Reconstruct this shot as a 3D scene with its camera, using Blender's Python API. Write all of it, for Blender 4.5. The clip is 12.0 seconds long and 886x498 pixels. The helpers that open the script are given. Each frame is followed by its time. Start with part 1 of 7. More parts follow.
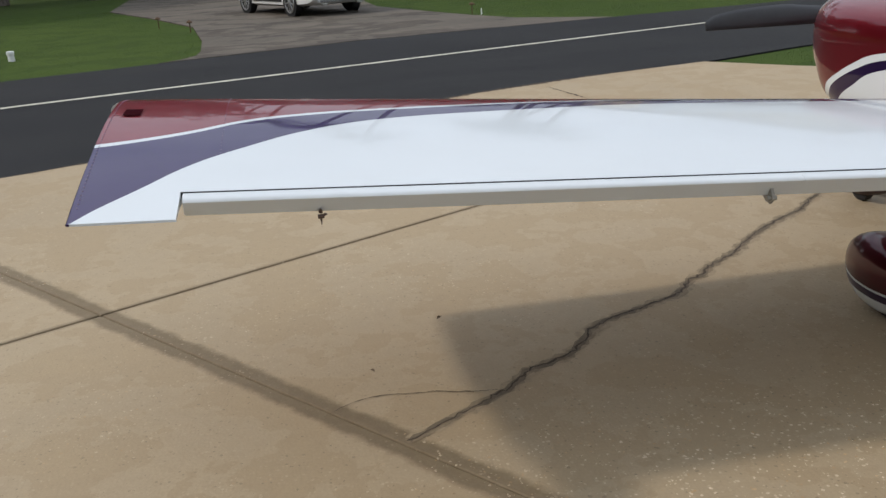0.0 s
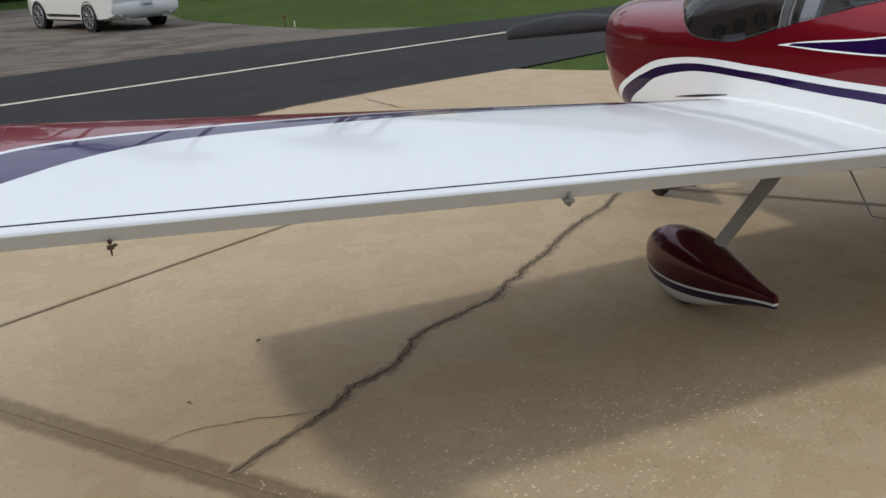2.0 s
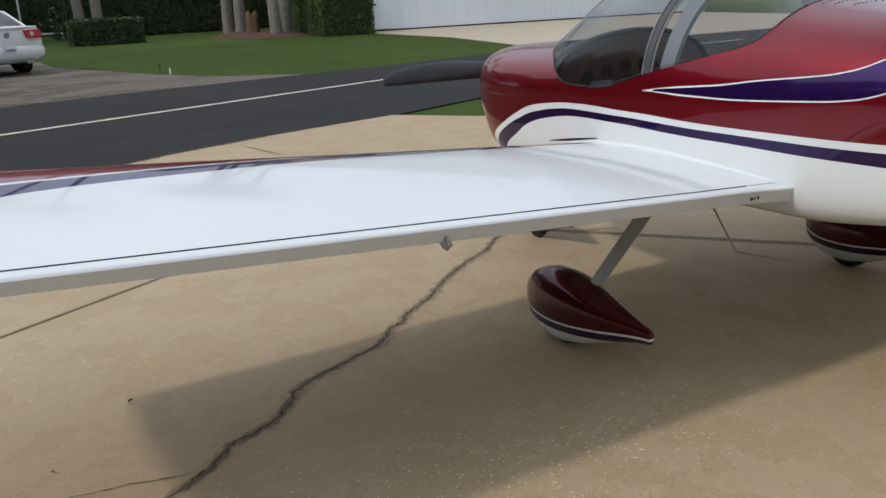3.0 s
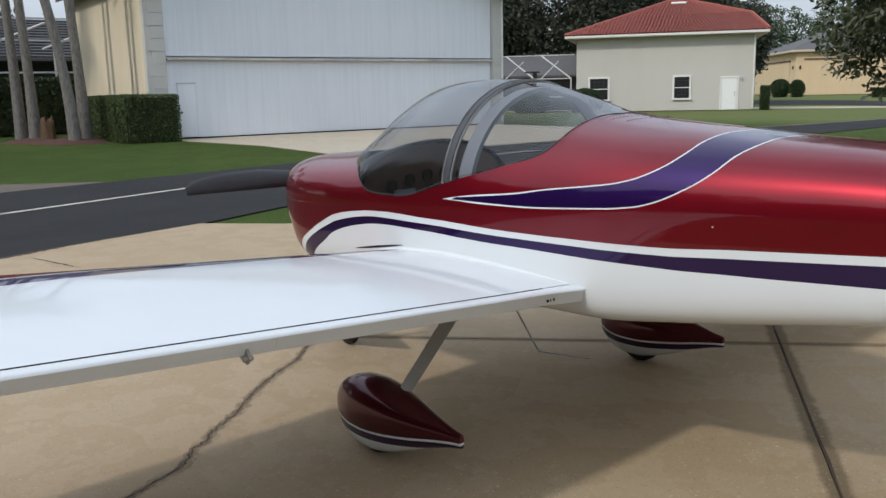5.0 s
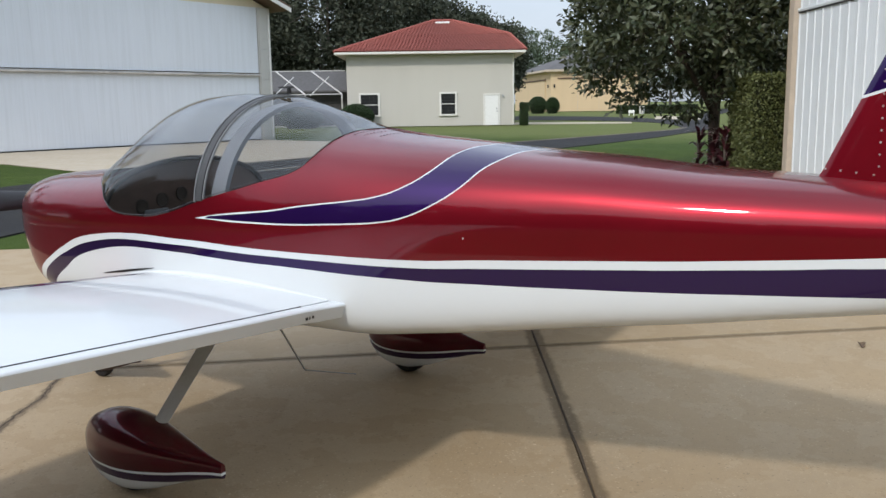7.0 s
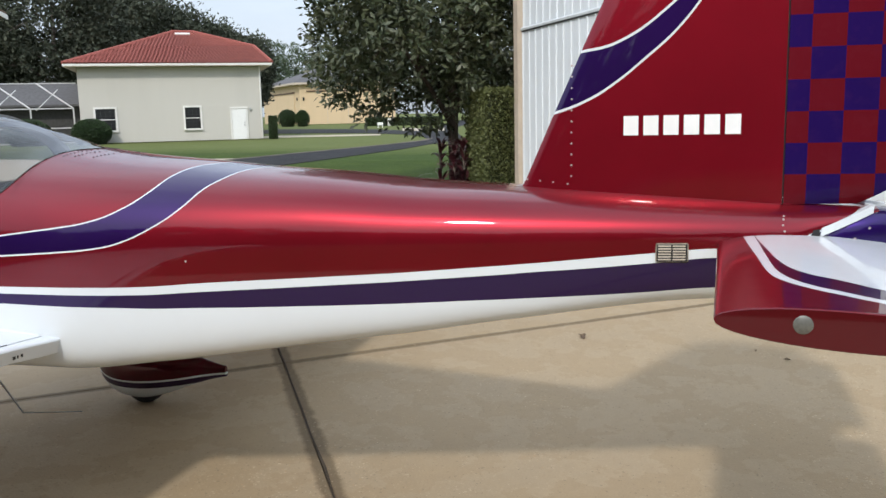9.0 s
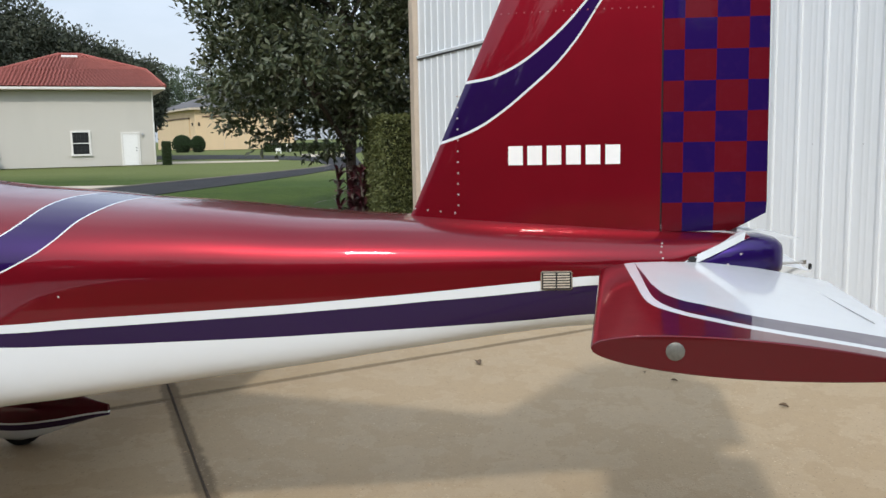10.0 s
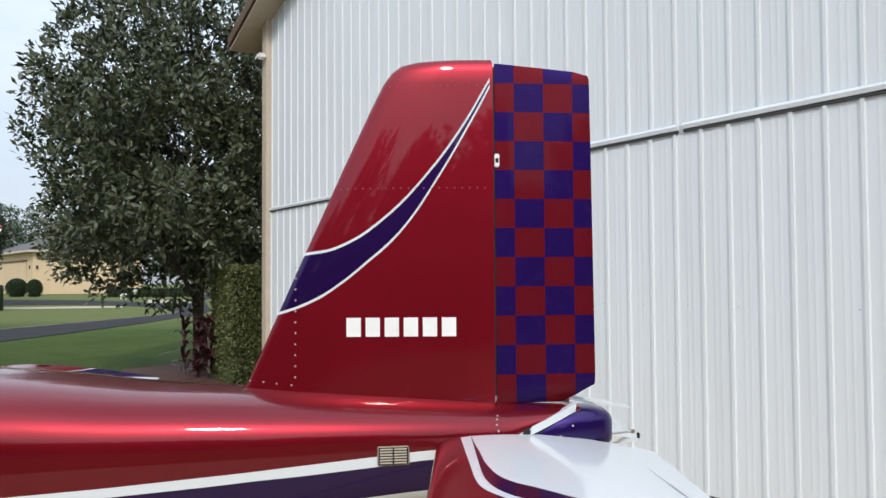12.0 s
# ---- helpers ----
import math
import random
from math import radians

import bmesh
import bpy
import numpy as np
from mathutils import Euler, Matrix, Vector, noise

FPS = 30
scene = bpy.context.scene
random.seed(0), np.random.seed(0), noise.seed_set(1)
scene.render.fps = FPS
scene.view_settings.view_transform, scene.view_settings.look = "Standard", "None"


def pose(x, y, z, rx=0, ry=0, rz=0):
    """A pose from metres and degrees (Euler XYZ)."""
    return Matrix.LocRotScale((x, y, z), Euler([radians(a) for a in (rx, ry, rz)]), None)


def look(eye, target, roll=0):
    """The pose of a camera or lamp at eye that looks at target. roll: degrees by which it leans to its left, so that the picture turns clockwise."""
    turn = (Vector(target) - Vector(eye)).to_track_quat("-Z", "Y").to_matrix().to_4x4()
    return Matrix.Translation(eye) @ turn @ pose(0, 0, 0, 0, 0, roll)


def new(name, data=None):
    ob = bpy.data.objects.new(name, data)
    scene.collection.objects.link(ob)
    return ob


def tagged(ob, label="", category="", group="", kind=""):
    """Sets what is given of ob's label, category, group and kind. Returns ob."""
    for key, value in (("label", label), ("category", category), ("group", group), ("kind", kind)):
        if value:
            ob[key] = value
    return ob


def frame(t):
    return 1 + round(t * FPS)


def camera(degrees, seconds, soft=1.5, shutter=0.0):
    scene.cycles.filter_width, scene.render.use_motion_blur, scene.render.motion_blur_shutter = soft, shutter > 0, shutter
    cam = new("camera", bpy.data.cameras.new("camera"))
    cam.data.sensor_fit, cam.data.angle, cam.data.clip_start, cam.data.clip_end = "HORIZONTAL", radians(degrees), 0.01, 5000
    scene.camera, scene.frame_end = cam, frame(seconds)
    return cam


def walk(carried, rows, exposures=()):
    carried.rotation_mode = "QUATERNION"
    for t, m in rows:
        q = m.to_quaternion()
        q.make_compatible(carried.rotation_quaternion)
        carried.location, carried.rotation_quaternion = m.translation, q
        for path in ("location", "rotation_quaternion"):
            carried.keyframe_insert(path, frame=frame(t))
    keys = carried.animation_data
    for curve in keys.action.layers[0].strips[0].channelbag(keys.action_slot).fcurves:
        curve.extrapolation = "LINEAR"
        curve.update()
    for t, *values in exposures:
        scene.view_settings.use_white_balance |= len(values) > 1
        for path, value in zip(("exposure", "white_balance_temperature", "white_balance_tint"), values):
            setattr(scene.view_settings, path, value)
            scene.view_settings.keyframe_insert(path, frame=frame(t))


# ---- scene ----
cam = camera(54.54, 12.0)
# t, x, y, z, yaw, pitch, roll
ROWS = [
    (0.0, -3.150, -1.956, 1.508, -10.77, -19.62, 3.09),
    (0.5, -3.125, -1.945, 1.508, -14.08, -19.64, 3.18),
    (1.0, -3.106, -1.941, 1.508, -16.98, -19.80, 3.13),
    (1.5, -3.091, -1.934, 1.503, -19.61, -19.73, 3.16),
    (2.0, -3.079, -1.935, 1.507, -22.59, -19.55, 3.02),
    (2.5, -3.065, -1.932, 1.506, -26.38, -18.68, 2.88),
    (3.0, -3.045, -1.922, 1.502, -30.27, -16.93, 2.37),
    (5.0, -3.005, -1.930, 1.506, -42.53, -10.29, 1.18),
    (5.5, -2.986, -1.935, 1.503, -46.26, -9.80, 0.94),
    (6.0, -2.973, -1.945, 1.507, -49.88, -9.74, 0.82),
    (6.5, -2.956, -1.951, 1.507, -53.35, -9.68, 0.88),
    (7.0, -2.930, -1.967, 1.504, -57.39, -9.55, 0.84),
    (9.0, -2.900, -2.071, 1.519, -73.69, -9.03, 1.30),
    (9.5, -2.884, -2.094, 1.521, -77.13, -8.52, 1.25),
    (10.0, -2.874, -2.110, 1.530, -80.29, -7.46, 1.09),
    (10.5, -2.864, -2.126, 1.542, -83.38, -5.95, 0.98),
    (11.0, -2.862, -2.145, 1.559, -86.39, -3.90, 0.74),
    (11.5, -2.859, -2.159, 1.582, -88.91, -0.82, 0.50),
    (12.0, -2.866, -2.166, 1.610, -89.86, 2.19, 0.36),
]
walk(cam, [(t, pose(x, y, z, 90 + pitch, roll, yaw)) for t, x, y, z, yaw, pitch, roll in ROWS],
     exposures=[(0.0, -0.07, 6750, 10), (3.0, -0.05, 6700, 10), (5.0, 0.01, 6520, 10), (6.0, 0.05, 6500, 10), (6.5, 0.05, 6500, 10), (7.0, 0.24, 6500, 10), (9.0, 0.39, 6500, 10), (10.0, 0.31, 6500, 10), (11.0, 0.28, 6500, 10), (11.5, 0.36, 6500, 10), (12.0, 0.30, 6500, 10)])

# ---- world and sun ----
SUN_WAY = Vector((1.2, -0.04, -1.0)).normalized()
world = bpy.data.worlds.new("sky")
scene.world = world
world.use_nodes = True
wn, wl = world.node_tree.nodes, world.node_tree.links
sky = wn.new("ShaderNodeTexSky")
sky.sky_type, sky.sun_disc = "NISHITA", False
sky.sun_elevation = math.asin(-SUN_WAY.z)
sky.sun_rotation = math.atan2(-SUN_WAY.x, -SUN_WAY.y)
sky.air_density, sky.dust_density = 1.0, 2.0
wtc, wmap, wno, wra, wmx = (wn.new("ShaderNode" + k) for k in ("TexCoord", "Mapping", "TexNoise", "ValToRGB", "MixRGB"))
wmap.inputs["Scale"].default_value = (1.2, 1.2, 3.0)
wno.inputs["Scale"].default_value, wno.inputs["Detail"].default_value, wno.inputs["Roughness"].default_value = 1.7, 6, 0.55
wra.color_ramp.elements[0].position, wra.color_ramp.elements[1].position = 0.34, 0.62
wra.color_ramp.elements[0].color, wra.color_ramp.elements[1].color = (0.5, 0.5, 0.5, 1), (0.97, 0.97, 0.97, 1)
wmx.inputs["Color2"].default_value = (6.7, 7.5, 8.7, 1)
wl.new(wtc.outputs["Generated"], wmap.inputs["Vector"])
wl.new(wmap.outputs[0], wno.inputs["Vector"])
wl.new(wno.outputs["Fac"], wra.inputs["Fac"])
wl.new(wra.outputs["Color"], wmx.inputs["Fac"])
wl.new(sky.outputs[0], wmx.inputs["Color1"])
bg = wn["Background"]
# the cloud deck is brighter overhead than near the horizon
wsep, wgrad, wmul = wn.new("ShaderNodeSeparateXYZ"), wn.new("ShaderNodeMapRange"), wn.new("ShaderNodeMixRGB")
wl.new(wtc.outputs["Generated"], wsep.inputs[0])
wl.new(wsep.outputs["Z"], wgrad.inputs["Value"])
for k, v in (("From Min", 0.0), ("From Max", 0.75), ("To Min", 0.62), ("To Max", 1.27)):
    wgrad.inputs[k].default_value = v
wmul.blend_type, wmul.inputs["Fac"].default_value = "MULTIPLY", 1.0
wl.new(wmx.outputs[0], wmul.inputs["Color1"])
wl.new(wgrad.outputs[0], wmul.inputs["Color2"])
wl.new(wmul.outputs[0], bg.inputs["Color"])
bg.inputs["Strength"].default_value = 0.137
sun = new("sun", bpy.data.lights.new("sun", "SUN"))
sun.data.energy, sun.data.angle, sun.data.color = 1.66, radians(3.2), (1.0, 0.95, 0.88)
sun.matrix_world = look((0, 0, 30), Vector((0, 0, 30)) + SUN_WAY)
scene.view_settings.exposure = 0.0


# ---- materials ----
class Nodes:
    """A small wrapper round one material's node tree."""

    def __init__(self, name):
        self.mat = bpy.data.materials.new(name)
        self.mat.use_nodes = True
        self.n, self.l = self.mat.node_tree.nodes, self.mat.node_tree.links
        self.bsdf = self.n["Principled BSDF"]

    def add(self, kind, **inputs):
        nd = self.n.new("ShaderNode" + kind)
        for k, v in inputs.items():
            self.put(nd.inputs[k], v)
        return nd

    def put(self, sock, v):
        if isinstance(v, bpy.types.NodeSocket):
            self.l.new(v, sock)
        elif isinstance(v, tuple) and len(v) == 3 and sock.type == "RGBA":
            sock.default_value = (*v, 1)
        else:
            sock.default_value = v

    def coord(self, kind="Object"):
        return self.add("TexCoord").outputs[kind]

    def noise(self, vec, scale, detail=4, rough=0.55):
        nd = self.add("TexNoise", Scale=scale, Detail=detail, Roughness=rough)
        self.put(nd.inputs["Vector"], vec)
        return nd.outputs["Fac"]

    def ramp(self, fac, a, b, ca=(0, 0, 0), cb=(1, 1, 1)):
        nd = self.add("ValToRGB", Fac=fac)
        e = nd.color_ramp.elements
        e[0].position, e[1].position, e[0].color, e[1].color = a, b, (*ca, 1), (*cb, 1)
        return nd.outputs["Color"]

    def mix(self, fac, a, b, mode="MIX"):
        nd = self.add("MixRGB")
        nd.blend_type = mode
        for k, v in (("Fac", fac), ("Color1", a), ("Color2", b)):
            self.put(nd.inputs[k], v)
        return nd.outputs["Color"]

    def math(self, op, a, b=0.0, clamp=False):
        nd = self.add("Math")
        nd.operation, nd.use_clamp = op, clamp
        self.put(nd.inputs[0], a)
        self.put(nd.inputs[1], b)
        return nd.outputs[0]

    def sep(self, vec):
        nd = self.add("SeparateXYZ")
        self.put(nd.inputs[0], vec)
        return nd.outputs

    def bump(self, height, strength=0.3, distance=0.01):
        nd = self.add("Bump", Strength=strength, Distance=distance, Height=height)
        self.put(self.bsdf.inputs["Normal"], nd.outputs[0])

    def curve(self, u, pts, lo, hi, top, sharp=False):
        """A curve through pts (u, v); u is mapped from lo..hi and v from 0..top."""
        m = self.math("DIVIDE", self.math("SUBTRACT", u, lo), hi - lo)
        nd = self.add("FloatCurve", Value=m)
        c = nd.mapping
        c.use_clip = False
        cv = c.curves[0]
        pts = sorted(pts)
        pts = [((p - lo) / (hi - lo), q / top) for p, q in pts]
        cv.points[0].location, cv.points[1].location = pts[0], pts[-1]
        for p in pts[1:-1]:
            cv.points.new(*p)
        for p in cv.points:
            p.handle_type = "VECTOR" if sharp else "AUTO_CLAMPED"
        c.update()
        return self.math("MULTIPLY", nd.outputs[0], top)

    def done(self, **inputs):
        for k, v in inputs.items():
            self.put(self.bsdf.inputs[k.replace("_", " ")], v)
        return self.mat


def plain(name, color, rough=0.5, metal=0.0, vary=0.12, scale=8.0, bump=0.0, bump_scale=60.0, coat=0.0):
    """A paint, metal or plastic: colour with two scales of variation, and fine relief."""
    g = Nodes(name)
    co = g.coord()
    n1, n2 = g.noise(co, scale, 4), g.noise(co, scale * 9, 3)
    f = g.math("ADD", g.math("MULTIPLY", n1, 0.65), g.math("MULTIPLY", n2, 0.35))
    dark = tuple(c * (1 - vary) for c in color)
    light = tuple(min(c * (1 + vary), 1) for c in color)
    col = g.mix(g.ramp(f, 0.3, 0.7), dark, light)
    r = g.math("ADD", rough - 0.05, g.math("MULTIPLY", n2, 0.1))
    if bump:
        g.bump(g.noise(co, bump_scale, 4), bump, 0.01)
    return g.done(Base_Color=col, Roughness=r, Metallic=metal, Coat_Weight=coat, Coat_Roughness=0.04)


RED, PURPLE, WHITE = (0.165, 0.005, 0.012), (0.020, 0.005, 0.062), (0.655, 0.69, 0.71)


def gloss(g, col, rough=0.22, coat=0.8, coat_rough=0.03, flakes=0.7):
    """Glossy aircraft paint, with faint dirt and orange peel; col is a colour socket."""
    co = g.coord()
    dirt = g.ramp(g.noise(co, 2.3, 5), 0.35, 0.8)
    col = g.mix(g.math("MULTIPLY", dirt, 0.10), col, g.mix(1.0, col, (0.72, 0.66, 0.58), "MULTIPLY"))
    r = g.math("ADD", rough - 0.04, g.math("MULTIPLY", g.noise(co, 14, 4), 0.08))
    g.bump(g.noise(co, 5, 2), 0.03, 0.02)
    # the red and the purple hold metal flakes, the white does not
    flake = g.math("LESS_THAN", g.sep(col)[1], 0.3)
    col = g.mix(flake, col, g.mix(1.0, col, (1.20, 1.20, 1.20), "MULTIPLY"))
    r = g.math("ADD", r, g.math("MULTIPLY", flake, 0.16))
    return g.done(Base_Color=col, Roughness=r, Metallic=g.math("MULTIPLY", flake, flakes), Coat_Weight=g.math("MULTIPLY", coat, g.math("ADD", 0.6, g.math("MULTIPLY", flake, 0.4))), Coat_Roughness=coat_rough, Specular_IOR_Level=0.05)


def solid_gloss(name, color, rough=0.22, coat=0.75):
    g = Nodes(name)
    return gloss(g, g.mix(0.0, color, color), rough, coat)


# the body's bands and ribbon, over the place along the body and the place round its girth
WHITE_TOP = [(2.043, 0.1173), (1.973, 0.2563), (1.923, 0.3312), (1.836, 0.386), (1.71, 0.4375), (1.543, 0.4805), (1.351, 0.4948), (1.088, 0.5018), (0.891, 0.4955), (0.719, 0.4901), (0.556, 0.484), (0.403, 0.4789), (0.131, 0.4713), (-0.107, 0.4656), (-0.234, 0.4631), (-0.39, 0.4602), (-0.549, 0.4572), (-0.704, 0.4542), (-0.855, 0.4519), (-1.003, 0.4502), (-1.152, 0.4491), (-1.297, 0.4508), (-1.439, 0.4534), (-1.578, 0.4555), (-1.716, 0.458), (-1.851, 0.4604), (-1.983, 0.4642), (-2.114, 0.4715), (-2.35, 0.4685), (-2.6, 0.4685)]
BAND_TOP = [(1.996, 0.1097), (1.926, 0.2522), (1.876, 0.3254), (1.778, 0.3843), (1.651, 0.4293), (1.54, 0.4573), (1.348, 0.4766), (1.093, 0.4825), (0.896, 0.4791), (0.716, 0.4727), (0.554, 0.4671), (0.401, 0.462), (0.129, 0.4536), (-0.109, 0.4463), (-0.229, 0.4426), (-0.392, 0.4377), (-0.545, 0.4332), (-0.7, 0.4292), (-0.852, 0.426), (-1.004, 0.4234), (-1.149, 0.4212), (-1.295, 0.421), (-1.437, 0.4208), (-1.579, 0.4218), (-1.715, 0.4181), (-1.851, 0.416), (-1.984, 0.4168), (-2.114, 0.4281), (-2.35, 0.4193), (-2.6, 0.4193)]
BAND_LOW = [(1.913, 0.0681), (1.843, 0.2141), (1.793, 0.285), (1.7, 0.3477), (1.552, 0.4196), (1.353, 0.4502), (1.09, 0.4624), (0.9, 0.4588), (0.72, 0.451), (0.557, 0.4441), (0.403, 0.4376), (0.131, 0.4257), (-0.107, 0.4138), (-0.226, 0.4064), (-0.384, 0.3944), (-0.543, 0.3817), (-0.694, 0.3694), (-0.846, 0.3575), (-1, 0.3456), (-1.146, 0.3345), (-1.292, 0.3225), (-1.435, 0.3076), (-1.576, 0.2909), (-1.714, 0.2672), (-1.85, 0.2419), (-1.984, 0.2284), (-2.117, 0.2322), (-2.35, 0.2152), (-2.6, 0.2152)]
RIBBON_TOP = [(0.766, 0.5571), (0.588, 0.5739), (0.41, 0.5936), (0.245, 0.621), (0.146, 0.6332), (0.03, 0.6478), (-0.089, 0.6708), (-0.177, 0.7074), (-0.272, 0.7903), (-0.321, 0.9091), (-0.338, 0.9826), (-0.355, 1.05)]
RIBBON_LOW = [(0.766, 0.5571), (0.587, 0.5575), (0.408, 0.5592), (0.248, 0.5618), (0.139, 0.5642), (0.028, 0.5682), (-0.102, 0.5772), (-0.194, 0.5945), (-0.305, 0.6456), (-0.4, 0.7237), (-0.468, 0.8464), (-0.503, 0.921), (-0.515, 0.9837), (-0.525, 1.05)]


def offset_curve(pts, d, scale=1.15):
    """The curve moved sideways by d metres; the second coordinate is scale metres long."""
    a = np.array(pts) * (1, scale)
    t = np.gradient(a, axis=0)
    t /= np.linalg.norm(t, axis=1)[:, None]
    d = d * np.clip((0.80 - a[:, :1]) / 0.22, 0.12, 1.0)
    a = a + d * np.stack([-t[:, 1], t[:, 0]], 1)
    return [tuple(p) for p in a / (1, scale)]


def body_paint():
    g = Nodes("body_paint")
    uv = g.sep(g.coord("UV"))
    y, t = g.math("SUBTRACT", g.math("MULTIPLY", uv[0], 6.0), 3.0), uv[1]
    lines = {k: g.curve(y, p, -2.7, 2.2, 1.1) for k, p in (("wt", WHITE_TOP), ("bt", BAND_TOP), ("bl", BAND_LOW))}
    over = lambda k: g.math("GREATER_THAN", t, lines[k])
    col = g.mix(over("bl"), WHITE, PURPLE)
    col = g.mix(over("bt"), col, WHITE)
    red = g.mix(g.ramp(g.noise(g.coord(), 2.2, 3), 0.3, 0.7), RED, tuple(c * 0.88 for c in RED))
    red_on = g.math("MAXIMUM", over("wt"), g.math("GREATER_THAN", y, 2.20))
    col = g.mix(red_on, col, red)
    def between(lo, hi):
        a = g.math("GREATER_THAN", t, g.curve(y, lo, -0.8, 1.0, 1.2))
        b = g.math("LESS_THAN", t, g.curve(y, hi, -0.8, 1.0, 1.2))
        return g.math("MULTIPLY", a, b)
    def cap(pts, end, tip):
        """The curve carried on past its ends: high behind, to a point in front."""
        pts = [p for p in pts if p[0] < tip]
        return [(-0.8, end)] + pts + [(tip, 0.5571), (1.0, 0.5571)]
    def dense(pts):
        """More points towards the ribbon's point in front."""
        (a, b), (c, d) = pts[0], pts[1]
        return [(a + (c - a) * s, b + (d - b) * s) for s in (0, 0.15, 0.35, 0.6)] + list(pts[1:])
    lim = g.math("LESS_THAN", y, 0.775)
    out = between(cap(offset_curve(dense(RIBBON_LOW), 0.006), 1.15, 0.775), cap(offset_curve(dense(RIBBON_TOP), -0.006), 1.15, 0.775))
    inn = between(cap(dense(RIBBON_LOW)[1:], 1.15, 0.72), cap(dense(RIBBON_TOP)[1:], 1.15, 0.72))
    col = g.mix(g.math("MULTIPLY", out, lim), col, WHITE)
    col = g.mix(g.math("MULTIPLY", inn, g.math("LESS_THAN", y, 0.72)), col, PURPLE)
    return gloss(g, col, 0.2)


def wing_paint():
    """Red nose, white line, purple sweep and white rest; u is the span, v the chord."""
    g = Nodes("wing_paint")
    uv = g.sep(g.coord("UV"))
    x, y = g.math("MULTIPLY", uv[0], 4.0), g.math("SUBTRACT", g.math("MULTIPLY", uv[1], 2.0), 0.3)
    edge = g.curve(x, [(0.0, 1.08), (1.19, 1.0), (1.93, 0.95), (2.36, 0.865), (2.55, 0.825), (2.74, 0.78), (2.93, 0.715), (3.11, 0.61), (3.27, 0.475), (3.41, 0.34), (3.53, 0.175), (3.62, 0.06), (3.66, 0.0), (3.75, -0.15)], 0.0, 4.0, 1.5)
    line = g.curve(x, [(0.0, 1.21), (1.2, 1.14), (1.9, 1.07), (2.36, 0.985), (2.72, 0.905), (2.91, 0.86), (3.1, 0.805), (3.27, 0.73), (3.43, 0.61), (3.54, 0.545), (3.67, 0.49), (3.8, 0.45)], 0.0, 4.0, 1.5)
    col = g.mix(g.math("GREATER_THAN", y, edge), WHITE, PURPLE)
    col = g.mix(g.math("GREATER_THAN", y, line), col, WHITE)
    col = g.mix(g.math("GREATER_THAN", y, g.math("ADD", line, 0.028)), col, RED)
    return gloss(g, col, 0.16, 0.72, 0.015, 0.15)


def pant_paint():
    """Red over a white line and a purple band over white; object z counts."""
    g = Nodes("wheel_pant_paint")
    co = g.sep(g.coord())
    y, z = co[1], co[2]
    low = g.curve(y, [(-0.6, 0.172), (-0.53, 0.172), (-0.42, 0.162), (-0.25, 0.138), (0.0, 0.120), (0.12, 0.124), (0.2, 0.142), (0.26, 0.168)], -0.6, 0.3, 0.5)
    h = g.math("SUBTRACT", z, low)
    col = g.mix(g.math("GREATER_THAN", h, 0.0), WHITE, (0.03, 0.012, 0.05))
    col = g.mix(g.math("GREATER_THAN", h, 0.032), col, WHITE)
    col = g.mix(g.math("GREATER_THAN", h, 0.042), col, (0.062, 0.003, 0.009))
    return gloss(g, col, 0.2)


def fin_paint():
    """Red fin with a purple sweep edged in white; object y and z count."""
    g = Nodes("fin_paint")
    co = g.sep(g.coord())
    y, z = co[1], co[2]
    top = [(-2.34, 2.31), (-2.31, 2.26), (-2.23, 2.125), (-2.12, 1.975), (-1.97, 1.82), (-1.82, 1.725), (-1.70, 1.70), (-1.5, 1.68)]
    low = [(-2.34, 2.31), (-2.31, 2.25), (-2.23, 2.105), (-2.15, 1.97), (-2.03, 1.795), (-1.89, 1.665), (-1.82, 1.61), (-1.74, 1.56), (-1.61, 1.512), (-1.5, 1.49)]
    def band(d):
        a = g.curve(y, [(p, q - d * (1.0 + 0.9 * max(0.0, -p - 1.85))) for p, q in low], -2.4, -1.4, 3.0)
        b = g.curve(y, [(p, q + d * (1.0 + 0.9 * max(0.0, -p - 1.85))) for p, q in top], -2.4, -1.4, 3.0)
        m = g.math("MULTIPLY", g.math("GREATER_THAN", z, a), g.math("LESS_THAN", z, b))
        return g.math("MULTIPLY", m, g.math("GREATER_THAN", y, -2.318))
    red = g.mix(g.ramp(g.noise(g.coord(), 2.5, 3), 0.3, 0.7), tuple(c * 1.22 for c in RED), tuple(c * 1.08 for c in RED))
    col = g.mix(band(0.009), red, WHITE)
    col = g.mix(band(0.0), col, PURPLE)
    return gloss(g, col, 0.2)


def rudder_paint():
    """Red and purple squares, a tenth of a metre wide."""
    g = Nodes("rudder_paint")
    co = g.sep(g.coord())
    a = g.math("FLOOR", g.math("DIVIDE", g.math("ADD", co[1], 2.398), 0.0985))
    b = g.math("FLOOR", g.math("DIVIDE", g.math("SUBTRACT", co[2], 2.268), 0.0963))
    odd = g.math("FLOORED_MODULO", g.math("ADD", g.math("ADD", a, b), 1.0), 2.0)
    wear = g.noise(g.coord(), 30, 3)
    col = g.mix(g.math("GREATER_THAN", odd, 0.5), (0.115, 0.006, 0.012), (0.016, 0.005, 0.075))
    col = g.mix(g.math("MULTIPLY", g.ramp(wear, 0.5, 0.8), 0.05), col, (0.2, 0.05, 0.08))
    return gloss(g, col, 0.34, 0.2)


